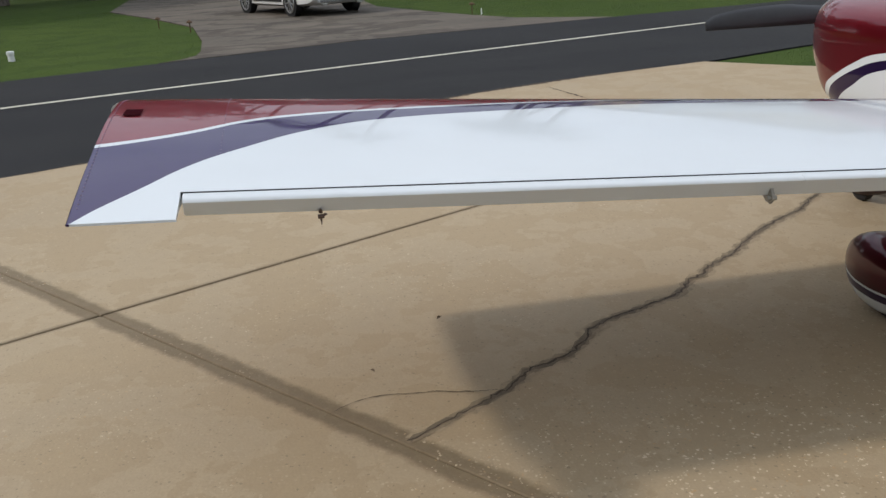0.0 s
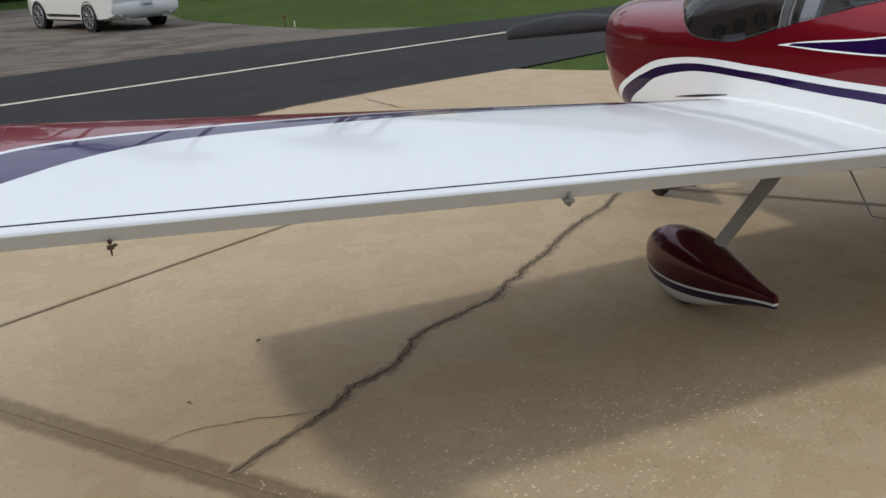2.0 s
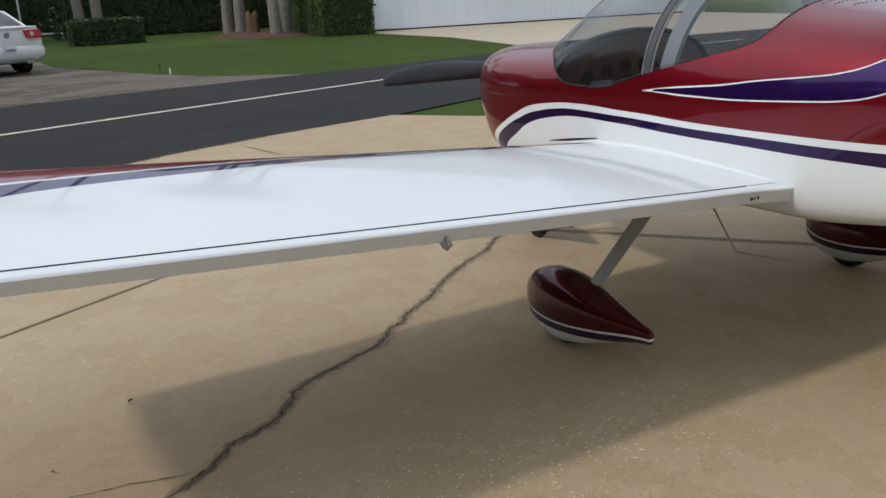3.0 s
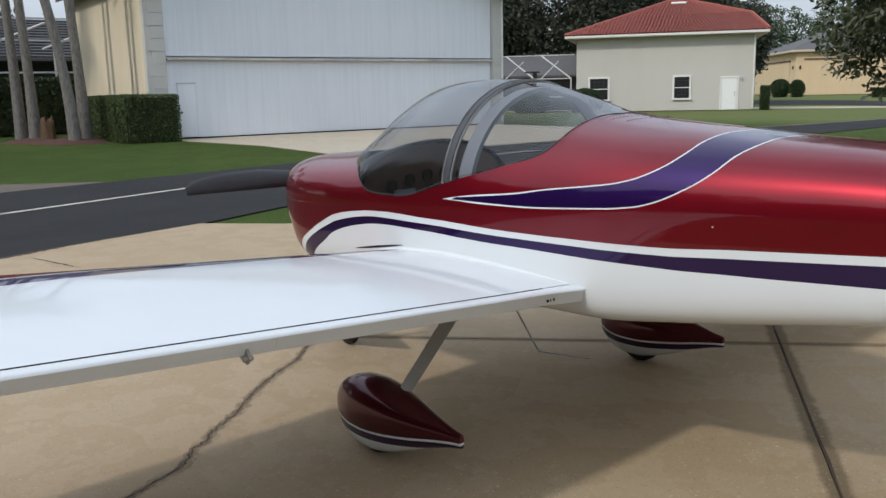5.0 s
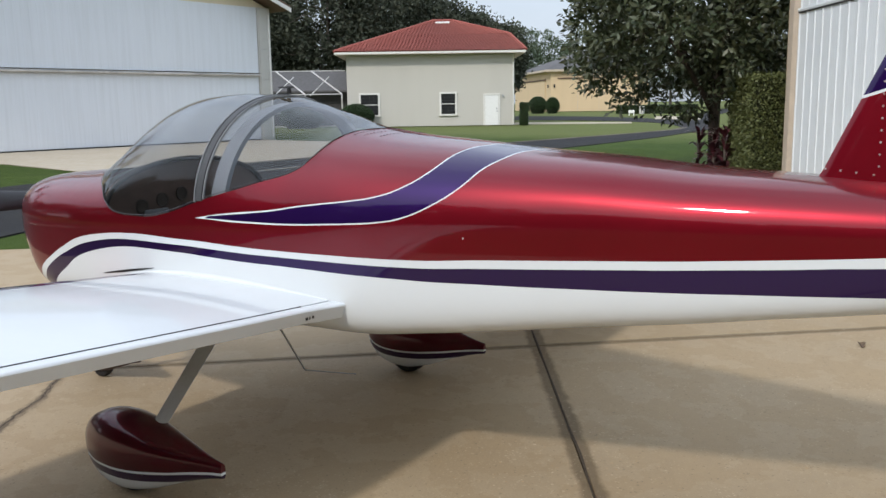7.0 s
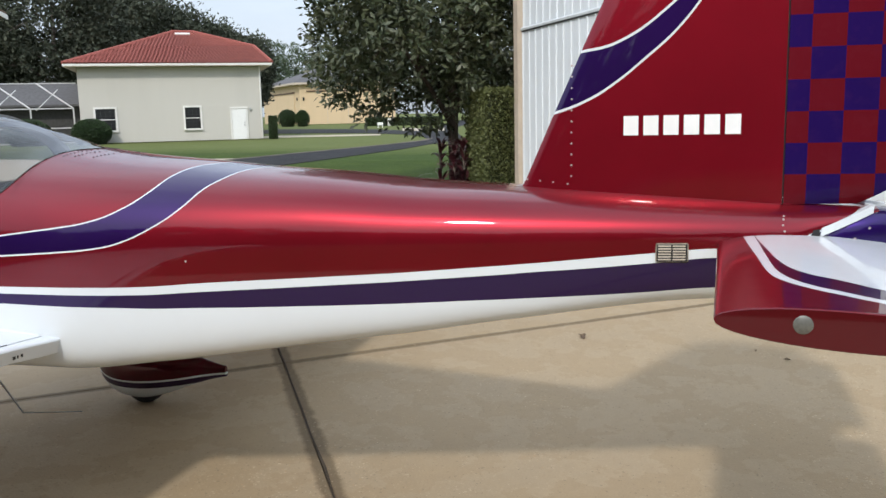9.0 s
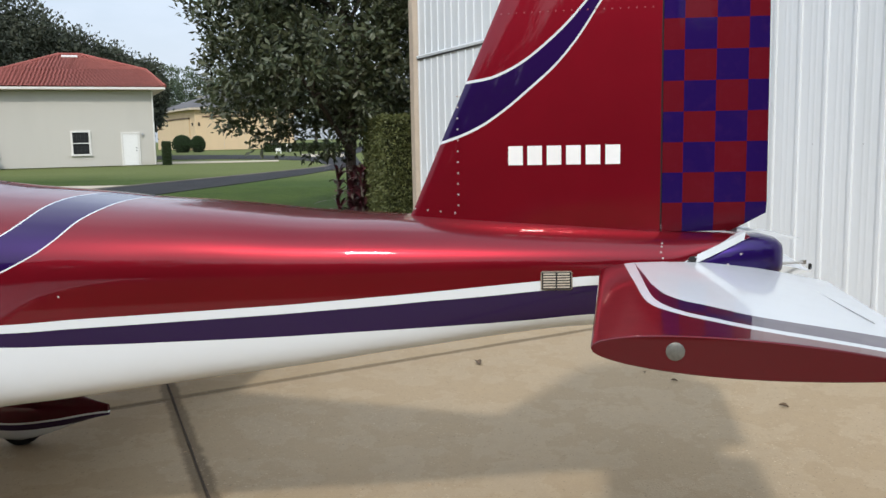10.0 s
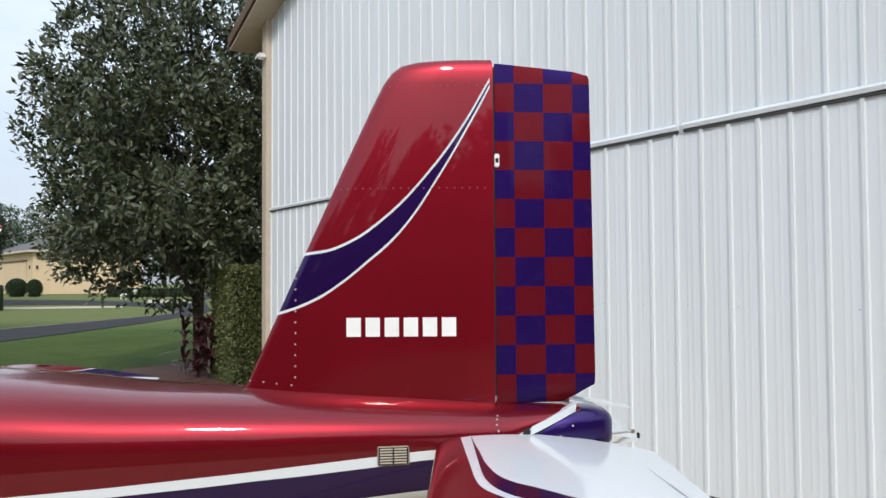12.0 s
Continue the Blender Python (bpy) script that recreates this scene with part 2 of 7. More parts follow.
def stab_paint():
    """White tail plane: red nose and tip behind a white line and a purple line; object x and y count."""
    g = Nodes("stabilizer_paint")
    co = g.sep(g.coord())
    x, y = g.math("ABSOLUTE", co[0]), co[1]
    # the span at which each line lies, over the chord place
    outer = [(-2.86, 1.108), (-2.84, 1.108), (-2.737, 1.104), (-2.586, 1.100), (-2.447, 1.068), (-2.368, 1.017), (-2.293, 0.940), (-2.246, 0.833), (-2.227, 0.551), (-2.211, 0.18), (-2.205, 0.0), (-2.1, -0.3)]
    inner = [(-2.86, 1.081), (-2.833, 1.0792), (-2.757, 1.0716), (-2.6, 1.0652), (-2.46, 1.0344), (-2.375, 0.981), (-2.299, 0.8962), (-2.262, 0.7742), (-2.25, 0.4904), (-2.243, 0.2028), (-2.235, 0.0), (-2.1, -0.3)]
    band = [(-2.86, 0.94), (-2.843, 0.942), (-2.755, 0.935), (-2.625, 0.943), (-2.475, 0.922), (-2.388, 0.851), (-2.307, 0.757), (-2.274, 0.611), (-2.258, 0.40), (-2.245, 0.218), (-2.236, 0.0), (-2.1, -0.3)]
    past = lambda pts: g.math("GREATER_THAN", g.math("ADD", x, 0.4), g.curve(y, [(p, q + 0.4) for p, q in pts], -3.0, -2.0, 2.0))
    col = g.mix(past(band), WHITE, (0.035, 0.008, 0.05))
    col = g.mix(past(inner), col, WHITE)
    col = g.mix(past(outer), col, (0.13, 0.005, 0.010))
    return gloss(g, col, 0.18)


JOINTS_L, JOINTS_B = ((0.771, 0.637, -1.968), (0.765, 0.645, 1.595)), ((-0.468, 0.884, 3.56), (-0.537, 0.844, -0.646))
CRACK = [(-2.89, 0.45), (-2.74, 0.53), (-2.60, 0.62), (-2.50, 0.68), (-2.37, 0.81), (-2.21, 0.87), (-2.12, 0.96), (-2.05, 1.06), (-1.94, 1.14), (-1.76, 1.21), (-1.56, 1.29), (-1.44, 1.43), (-1.36, 1.47), (-1.28, 1.56), (-1.12, 1.66), (-0.98, 1.79), (-0.80, 1.95), (-0.60, 2.09), (-0.42, 2.19), (-0.24, 2.36), (0.1, 2.62), (0.4, 2.8)]
BRANCH = [(-3.15, 0.67), (-3.09, 0.71), (-3.02, 0.75), (-2.93, 0.765), (-2.86, 0.75), (-2.74, 0.735), (-2.62, 0.70), (-2.50, 0.68)]


def concrete(name, base, wet=True):
    """Weathered concrete: fine aggregate, blotches, and dark stains along the open joints."""
    g = Nodes(name)
    co = g.coord("Object") if not wet else g.add("NewGeometry").outputs["Position"]
    big, mid, small, fine = g.noise(co, 0.45, 5), g.noise(co, 2.6, 6, 0.6), g.noise(co, 17, 5, 0.65), g.noise(co, 90, 3, 0.7)
    col = g.mix(g.ramp(big, 0.35, 0.7), base, tuple(c * 0.89 for c in base))
    col = g.mix(g.math("MULTIPLY", g.ramp(mid, 0.42, 0.72), 0.55), col, tuple(c * f for c, f in zip(base, (1.16, 1.14, 1.08))))
    col = g.mix(g.math("MULTIPLY", g.ramp(mid, 0.50, 0.28), 0.45), col, tuple(c * f for c, f in zip(base, (0.80, 0.76, 0.70))))
    col = g.mix(g.math("MULTIPLY", g.ramp(small, 0.45, 0.75), 0.30), col, tuple(c * f for c, f in zip(base, (0.74, 0.70, 0.64))))
    if wet:
        p = g.sep(co)
        for (a, b, c), wide, deep in ((JOINTS_L[0], 0.072, 0.88), (JOINTS_L[1], 0.045, 0.85), (JOINTS_B[1], 0.058, 0.95), (JOINTS_B[0], 0.03, 0.5)):
            d = g.math("ABSOLUTE", g.math("SUBTRACT", g.math("ADD", g.math("MULTIPLY", p[0], a), g.math("MULTIPLY", p[1], b)), c))
            d = g.math("ADD", d, g.math("MULTIPLY", g.math("SUBTRACT", g.noise(co, 6, 6, 0.7), 0.5), wide * 1.2))
            m = g.add("MapRange")
            g.put(m.inputs["Value"], d)
            for k, v in (("From Min", wide * 0.65), ("From Max", wide * 1.1), ("To Min", deep), ("To Max", 0.0)):
                m.inputs[k].default_value = v
            col = g.mix(g.math("MULTIPLY", m.outputs[0], g.math("ADD", 0.72, g.math("MULTIPLY", small, 0.5), True)), col, tuple(c * f for c, f in zip(base, (0.36, 0.335, 0.29))))
    # pale, ochre and dark grains of aggregate, thick where the skin has worn away
    patch = g.math("MULTIPLY", g.ramp(g.noise(co, 0.9, 5, 0.6), 0.44, 0.60), g.ramp(g.noise(co, 9, 4, 0.6), 0.38, 0.58))
    if wet:
        # the traffic's worn strip behind the wing shows its stones
        q = g.add("Mapping", Vector=co, Location=(1.02, -0.14, 0.0), Scale=(0.62, 1.7, 1.0))
        r = g.add("VectorMath")
        r.operation = "LENGTH"
        g.put(r.inputs[0], q.outputs[0])
        far = g.math("MULTIPLY", g.math("ADD", r.outputs["Value"], g.math("MULTIPLY", g.noise(co, 3.2, 5, 0.6), 0.8)), 0.5)
        strip = g.ramp(far, 0.36, 0.66, (1, 1, 1), (0, 0, 0))
        patch = g.math("MAXIMUM", patch, g.math("MULTIPLY", strip, g.ramp(g.noise(co, 14, 4, 0.6), 0.32, 0.5)))
    worn = g.math("ADD", 0.05, g.math("MULTIPLY", patch, g.math("ADD", 0.45, g.math("MULTIPLY", strip, 0.45)) if wet else 0.5))
    warp = g.add("VectorMath")
    warp.operation = "SCALE"
    warp.inputs["Scale"].default_value = 0.018
    tw = g.add("TexNoise", Scale=40.0, Detail=2.0)
    g.put(tw.inputs["Vector"], co)
    g.put(warp.inputs[0], tw.outputs["Color"])
    shift = g.add("VectorMath")
    g.put(shift.inputs[0], co)
    g.put(shift.inputs[1], warp.outputs[0])
    vor = g.add("TexVoronoi", Scale=78.0)
    g.put(vor.inputs["Vector"], shift.outputs[0])
    tone = g.sep(vor.outputs["Color"])
    grain = g.math("LESS_THAN", vor.outputs["Distance"], g.math("ADD", 0.12, g.math("MULTIPLY", tone[1], 0.34)))
    pale = g.math("MULTIPLY", g.math("MULTIPLY", grain, worn), g.ramp(tone[0], 0.50, 0.92))
    col = g.mix(pale, col, tuple(min(c * f, 1) for c, f in zip(base, (1.7, 1.8, 2.0))))
    ochre = g.math("MULTIPLY", g.math("MULTIPLY", grain, patch), g.math("LESS_THAN", tone[2], 0.16))
    col = g.mix(g.math("MULTIPLY", ochre, 0.6), col, tuple(c * f for c, f in zip(base, (1.15, 0.86, 0.55))))
    col = g.mix(g.math("MULTIPLY", g.math("MULTIPLY", grain, g.math("LESS_THAN", tone[0], 0.10)), 0.5), col, tuple(c * 0.45 for c in base))
    col = g.mix(g.math("MULTIPLY", g.ramp(fine, 0.4, 0.75), 0.28), col, tuple(c * 0.6 for c in base))
    g.bump(g.math("ADD", g.math("MULTIPLY", fine, 0.6), g.math("MULTIPLY", vor.outputs["Distance"], 0.5)), 0.35, 0.004)
    return g.done(Base_Color=col, Roughness=g.math("ADD", 0.72, g.math("MULTIPLY", mid, 0.2)))


def driveway():
    """Old concrete with brown and black stains in long streaks."""
    g = Nodes("stained_driveway_concrete")
    co = g.add("NewGeometry").outputs["Position"]
    mp = g.add("Mapping", Vector=co, Rotation=(0, 0, 0.35), Scale=(0.75, 1.0, 1.0))
    big, mid, fine = g.noise(mp.outputs[0], 0.55, 7, 0.6), g.noise(co, 0.9, 7, 0.65), g.noise(co, 70, 3, 0.7)
    col = g.mix(g.ramp(big, 0.32, 0.70), (0.044, 0.036, 0.029), (0.120, 0.097, 0.075))
    col = g.mix(g.math("MULTIPLY", g.ramp(mid, 0.40, 0.78), 0.6), col, (0.040, 0.031, 0.024))
    # worn pale streaks, thin and wandering
    streak = g.math("ABSOLUTE", g.math("SUBTRACT", g.noise(mp.outputs[0], 0.33, 5, 0.55), 0.5))
    col = g.mix(g.math("MULTIPLY", g.ramp(streak, 0.030, 0.004), 0.25), col, (0.25, 0.215, 0.175))
    col = g.mix(g.math("MULTIPLY", g.ramp(g.noise(co, 3.1, 6, 0.7), 0.52, 0.70), 0.45), col, (0.030, 0.026, 0.022))
    col = g.mix(g.math("MULTIPLY", g.ramp(fine, 0.45, 0.7), 0.3), col, (0.20, 0.18, 0.155))
    g.bump(fine, 0.4, 0.005)
    return g.done(Base_Color=col, Roughness=0.9, Specular_IOR_Level=0.25)


def asphalt():
    g = Nodes("asphalt")
    co = g.coord()
    mp = g.add("Mapping", Vector=co, Rotation=(0, 0, -0.4), Scale=(0.25, 1.2, 1.0))
    big, streak, fine = g.noise(co, 0.5, 5), g.noise(mp.outputs[0], 0.7, 5, 0.6), g.noise(co, 110, 3, 0.75)
    col = g.mix(g.ramp(big, 0.3, 0.7), (0.014, 0.014, 0.0152), (0.023, 0.023, 0.024))
    col = g.mix(g.math("MULTIPLY", g.ramp(streak, 0.42, 0.7), 0.5), col, (0.031, 0.030, 0.029))
    col = g.mix(g.math("MULTIPLY", g.ramp(fine, 0.5, 0.75), 0.35), col, (0.048, 0.048, 0.047))
    g.bump(fine, 0.5, 0.006)
    return g.done(Base_Color=col, Roughness=0.88, Specular_IOR_Level=0.2)


def grass():
    g = Nodes("grass")
    co = g.add("NewGeometry").outputs["Position"]
    big, mid, fine = g.noise(co, 0.18, 4), g.noise(co, 1.1, 6, 0.65), g.noise(co, 45, 4, 0.75)
    col = g.mix(g.ramp(big, 0.3, 0.7), (0.040, 0.068, 0.012), (0.070, 0.102, 0.021))
    col = g.mix(g.math("MULTIPLY", g.ramp(mid, 0.50, 0.72), 0.55), col, (0.088, 0.101, 0.031))
    col = g.mix(g.math("MULTIPLY", g.ramp(mid, 0.52, 0.30), 0.5), col, (0.030, 0.055, 0.010))
    col = g.mix(g.math("MULTIPLY", g.ramp(fine, 0.4, 0.7), 0.5), col, (0.022, 0.045, 0.007))
    # sunlight on the lawn round the far house is painted as paler grass
    far_sun = g.ramp(g.math("MULTIPLY", g.math("ADD", g.sep(co)[0], g.math("MULTIPLY", big, 6.0)), 0.02), 0.62, 0.80)
    col = g.mix(g.math("MULTIPLY", far_sun, 0.62), col, (0.150, 0.165, 0.060))
    g.bump(fine, 0.5, 0.02)
    return g.done(Base_Color=col, Roughness=0.9, Specular_IOR_Level=0.1)


def leafy(name, dark, light, rough=0.45):
    """Leaves, each with a tone of its own."""
    g = Nodes(name)
    r = g.add("NewGeometry").outputs["Random Per Island"]
    col = g.mix(r, dark, light)
    col = g.mix(g.math("MULTIPLY", g.noise(g.coord(), 6, 3), 0.3), col, tuple(c * 0.5 for c in dark))
    return g.done(Base_Color=col, Roughness=rough)


def bark(name, dark, light):
    g = Nodes(name)
    co = g.coord()
    m = g.add("Mapping", Vector=co, Scale=(6.0, 6.0, 1.5))
    n = g.noise(m.outputs[0], 3, 6, 0.65)
    g.bump(n, 0.8, 0.02)
    return g.done(Base_Color=g.mix(g.ramp(n, 0.35, 0.65), dark, light), Roughness=0.9)


def stucco(name, color, streak=0.25):
    g = Nodes(name)
    co = g.coord()
    m = g.add("Mapping", Vector=co, Scale=(1.0, 1.0, 0.16))
    s = g.ramp(g.noise(m.outputs[0], 0.8, 3, 0.5), 0.42, 0.68)
    col = g.mix(g.math("MULTIPLY", s, streak), color, tuple(c * 0.72 for c in color))
    f = g.noise(co, 40, 4)
    g.bump(f, 0.25, 0.01)
    return g.done(Base_Color=col, Roughness=0.9)


def siding(name, color):
    """Painted metal sheet with faint streaks of dirt."""
    g = Nodes(name)
    co = g.coord()
    m = g.add("Mapping", Vector=co, Scale=(3.0, 3.0, 0.15))
    s = g.ramp(g.noise(m.outputs[0], 2.0, 6), 0.42, 0.72)
    col = g.mix(g.math("MULTIPLY", s, 0.35), color, tuple(c * f for c, f in zip(color, (0.82, 0.82, 0.80))))
    return g.done(Base_Color=col, Roughness=g.math("ADD", 0.35, g.math("MULTIPLY", g.noise(co, 3, 4), 0.15)))


def clear(name, tint, weight=1.0):
    """Thin clear sheet: it lets light through, tinted, and mirrors at its skin."""
    g = Nodes(name)
    tr = g.add("BsdfTransparent", Color=tint)
    gl = g.add("BsdfGlossy", Roughness=0.02)
    lw = g.add("LayerWeight", Blend=0.5)
    fac = g.math("ADD", 0.032, g.math("MULTIPLY", g.math("POWER", lw.outputs["Facing"], 4.0), 0.9))
    mx = g.add("MixShader", Fac=g.math("MULTIPLY", fac, weight))
    g.l.new(tr.outputs[0], mx.inputs[1])
    g.l.new(gl.outputs[0], mx.inputs[2])
    g.l.new(mx.outputs[0], g.n["Material Output"].inputs["Surface"])
    return g.mat


def matt(name, color):
    """A dull dark cover that mirrors next to nothing."""
    g = Nodes(name)
    return g.done(Base_Color=g.mix(g.noise(g.coord(), 40, 3), color, tuple(c * 0.6 for c in color)), Roughness=0.9, Specular_IOR_Level=0.02)


M = dict(
    shaded_red=plain("shaded_dull_red", (0.022, 0.004, 0.006), 0.5),
    lens_cover=matt("dark_red_lens_cover", (0.035, 0.003, 0.006)),
    body=body_paint(), wing=wing_paint(), pant=pant_paint(), fin=fin_paint(), rudder=rudder_paint(), stab=stab_paint(),
    white=solid_gloss("white_gloss_paint", WHITE, 0.22), red=solid_gloss("red_gloss_paint", RED), tip_red=solid_gloss("dark_red_gloss_paint", (0.105, 0.004, 0.010)),
    purple=solid_gloss("purple_gloss_paint", (0.019, 0.006, 0.085)), letter=plain("white_vinyl", (0.82, 0.82, 0.80), 0.4, vary=0.04),
    leg=plain("grey_leg_paint", (0.42, 0.43, 0.43), 0.35, vary=0.1), black=plain("black_rubber", (0.012, 0.012, 0.013), 0.75, vary=0.3, scale=20),
    prop=plain("black_propeller_paint", (0.030, 0.031, 0.034), 0.5, vary=0.2), dark=plain("dark_slot", (0.012, 0.012, 0.013), 0.7),
    metal=plain("bare_metal", (0.45, 0.44, 0.42), 0.35, 1.0, vary=0.2, scale=40), 
    rivet=plain("pale_rivet", (0.50, 0.42, 0.40), 0.35, 0.3), cavity=plain("grey_bracket_paint", (0.26, 0.245, 0.215), 0.3, vary=0.08, scale=4),
    canopy=clear("smoked_canopy_acrylic", (0.76, 0.77, 0.78), 1.0), strip=plain("grey_canopy_strip", (0.20, 0.205, 0.21), 0.35, vary=0.2),
    cockpit=plain("dark_cockpit_lining", (0.016, 0.016, 0.016), 0.8, vary=0.3), seat=plain("dark_seat_leather", (0.05, 0.04, 0.032), 0.55, vary=0.2, scale=12, bump=0.2),
    seal=plain("dark_grey_rubber_and_shade", (0.05, 0.052, 0.055), 0.5, vary=0.2), panel=plain("dark_brown_panel", (0.105, 0.070, 0.054), 0.6, vary=0.25), shelf=plain("grey_shelf_carpet", (0.22, 0.23, 0.24), 0.8, vary=0.15),
    roll_bar=plain("blue_grey_bar_paint", (0.21, 0.225, 0.25), 0.5, vary=0.1), vent_slat=plain("pale_brass", (0.58, 0.52, 0.43), 0.4, 0.2, vary=0.15, scale=60), vent=plain("dark_bronze", (0.09, 0.055, 0.040), 0.4, 0.3, vary=0.15, scale=60), plug=plain("grey_metal_plug", (0.15, 0.15, 0.135), 0.45, 0.4, vary=0.35, scale=80),
    beam=plain("stained_white_beam", (0.48, 0.45, 0.41), 0.7, vary=0.45, scale=1.3),
    lens=plain("grey_lens", (0.40, 0.42, 0.38), 0.25, vary=0.15, scale=60),
    concrete=concrete("apron_concrete", (0.40, 0.308, 0.196)), drive=driveway(), apron2=concrete("pale_hangar_apron", (0.46, 0.40, 0.31), False),
    joint=plain("dirty_joint", (0.062, 0.043, 0.027), 0.95, vary=0.4, scale=15), asphalt=asphalt(), yellow=plain("worn_yellow_road_paint", (0.52, 0.49, 0.40), 0.8, vary=0.3, scale=4, bump=0.2),
    grass=grass(), blade=leafy("grass_blades", (0.045, 0.080, 0.012), (0.085, 0.120, 0.025), 0.8), mulch=plain("red_brown_mulch", (0.075, 0.032, 0.022), 0.95, vary=0.5, scale=14, bump=0.8),
    magnolia=leafy("magnolia_leaves", (0.036, 0.054, 0.023), (0.104, 0.115, 0.060), 0.46), hedge=leafy("hedge_leaves", (0.060, 0.078, 0.019), (0.150, 0.165, 0.055), 0.6),
    side_hedge=leafy("side_hedge_leaves", (0.036, 0.064, 0.013), (0.088, 0.130, 0.032), 0.7), dark_hedge=leafy("dark_hedge_leaves", (0.012, 0.032, 0.008), (0.035, 0.075, 0.015), 0.5), oak=leafy("oak_leaves", (0.034, 0.046, 0.027), (0.074, 0.084, 0.054), 0.85),
    far_leaf=leafy("distant_leaves", (0.06, 0.09, 0.05), (0.12, 0.16, 0.09), 0.7), frond=leafy("palm_fronds", (0.02, 0.05, 0.012), (0.06, 0.10, 0.03), 0.5), cordyline=leafy("dark_red_leaves", (0.045, 0.010, 0.014), (0.10, 0.022, 0.03), 0.45),
    shaded_bark=bark("shaded_brown_bark", (0.034, 0.026, 0.020), (0.090, 0.070, 0.055)), bark=bark("grey_brown_bark", (0.07, 0.055, 0.042), (0.17, 0.145, 0.12)), palm_bark=bark("pale_palm_bark", (0.12, 0.108, 0.095), (0.23, 0.215, 0.195)),
    siding=siding("white_metal_siding", (0.70, 0.74, 0.765)), siding_far=siding("pale_blue_white_siding", (0.72, 0.75, 0.785)), yellow_stucco=stucco("yellow_stucco", (0.72, 0.625, 0.455), 0.32), quoin=stucco("grey_white_quoin_stucco", (0.55, 0.54, 0.50)),
    house=stucco("grey_green_stucco", (0.54, 0.52, 0.47), 0.12), tan=stucco("tan_stucco", (0.62, 0.475, 0.30), 0.15), trim=plain("white_trim_paint", (0.74, 0.73, 0.69), 0.5, vary=0.06), beige_trim=plain("beige_trim_paint", (0.52, 0.44, 0.35), 0.6, vary=0.1),
    tile=plain("red_clay_tile", (0.30, 0.085, 0.066), 0.85, vary=0.18, scale=3), shingle=plain("grey_shingle", (0.10, 0.098, 0.10), 0.9, vary=0.3, scale=5, bump=0.4), brown_roof=plain("brown_roof_edge", (0.12, 0.075, 0.05), 0.8, vary=0.3),
    pane=plain("dark_window_pane", (0.008, 0.009, 0.010), 0.35, vary=0.2), rail=plain("grey_white_aluminium", (0.55, 0.55, 0.54), 0.45, vary=0.1), screen=plain("dim_porch_shade", (0.06, 0.06, 0.06), 0.9, vary=0.3),
    car=solid_gloss("white_car_paint", (0.66, 0.66, 0.65), 0.25), car_glass=plain("dark_car_glass", (0.02, 0.022, 0.024), 0.06), lamp_red=plain("red_tail_lamp", (0.40, 0.02, 0.02), 0.15), lamp_white=plain("pale_lamp_lens", (0.6, 0.5, 0.5), 0.15), alloy=plain("silver_alloy", (0.55, 0.55, 0.56), 0.3, 0.9), plate=plain("pale_plate", (0.55, 0.57, 0.60), 0.4),
    rust=plain("brown_stump", (0.095, 0.054, 0.028), 0.9, vary=0.4, bump=0.5), pvc=plain("white_pipe", (0.75, 0.75, 0.72), 0.4), litter=plain("dry_brown_leaf", (0.13, 0.085, 0.05), 0.8, vary=0.4, scale=40),
)


# ---- building helpers ----
def part(name, mesh, material, parent=None, label="", smooth=True):
    """Links a mesh (or a bmesh) as one object under a thing or a part."""
    if isinstance(mesh, bmesh.types.BMesh):
        me = bpy.data.meshes.new(name)
        mesh.to_mesh(me)
        mesh.free()
        mesh = me
    if not mesh.materials:
        mesh.materials.append(material)
    if smooth:
        mesh.shade_smooth()
        mesh.set_sharp_from_angle(angle=radians(38))
    ob = new(name, mesh)
    ob.parent = parent
    return tagged(ob, label) if label else ob


def thing(name, label, category, group="", kind="", at=(0, 0, 0), turn=0.0):
    """An Empty at a thing's base."""
    ob = new(name)
    ob.empty_display_size = 0.2
    ob.matrix_basis = pose(*at, 0, 0, turn)
    return tagged(ob, label, category, group, kind)


def from_lists(name, verts, faces):
    me = bpy.data.meshes.new(name)
    me.from_pydata([tuple(v) for v in verts], [], [tuple(f) for f in faces])
    me.update()
    return me


def loft(rings, closed=True, caps=True):
    """Mesh through rings of equally many points."""
    n = len(rings[0])
    verts = [p for r in rings for p in r]
    faces = []
    m = n if closed else n - 1
    for i in range(len(rings) - 1):
        for j in range(m):
            k = (j + 1) % n
            faces.append((i * n + j, i * n + k, (i + 1) * n + k, (i + 1) * n + j))
    if caps and closed:
        faces.append(tuple(range(n))[::-1])
        faces.append(tuple((len(rings) - 1) * n + j for j in range(n)))
    me = from_lists("loft", verts, faces)
    bm = bmesh.new()
    bm.from_mesh(me)
    bpy.data.meshes.remove(me)
    bmesh.ops.recalc_face_normals(bm, faces=bm.faces)
    return bm


def box(size, at=(0, 0, 0), bevel=0.0, turn=None):
    bm = bmesh.new()
    bmesh.ops.create_cube(bm, size=1.0)
    for v in bm.verts:
        v.co = Vector((v.co.x * size[0], v.co.y * size[1], v.co.z * size[2]))
    if bevel:
        bmesh.ops.bevel(bm, geom=list(bm.edges), offset=bevel, segments=2, affect="EDGES", clamp_overlap=True)
    m = Matrix.Translation(at) @ (turn or Matrix.Identity(4))
    bm.transform(m)
    return bm


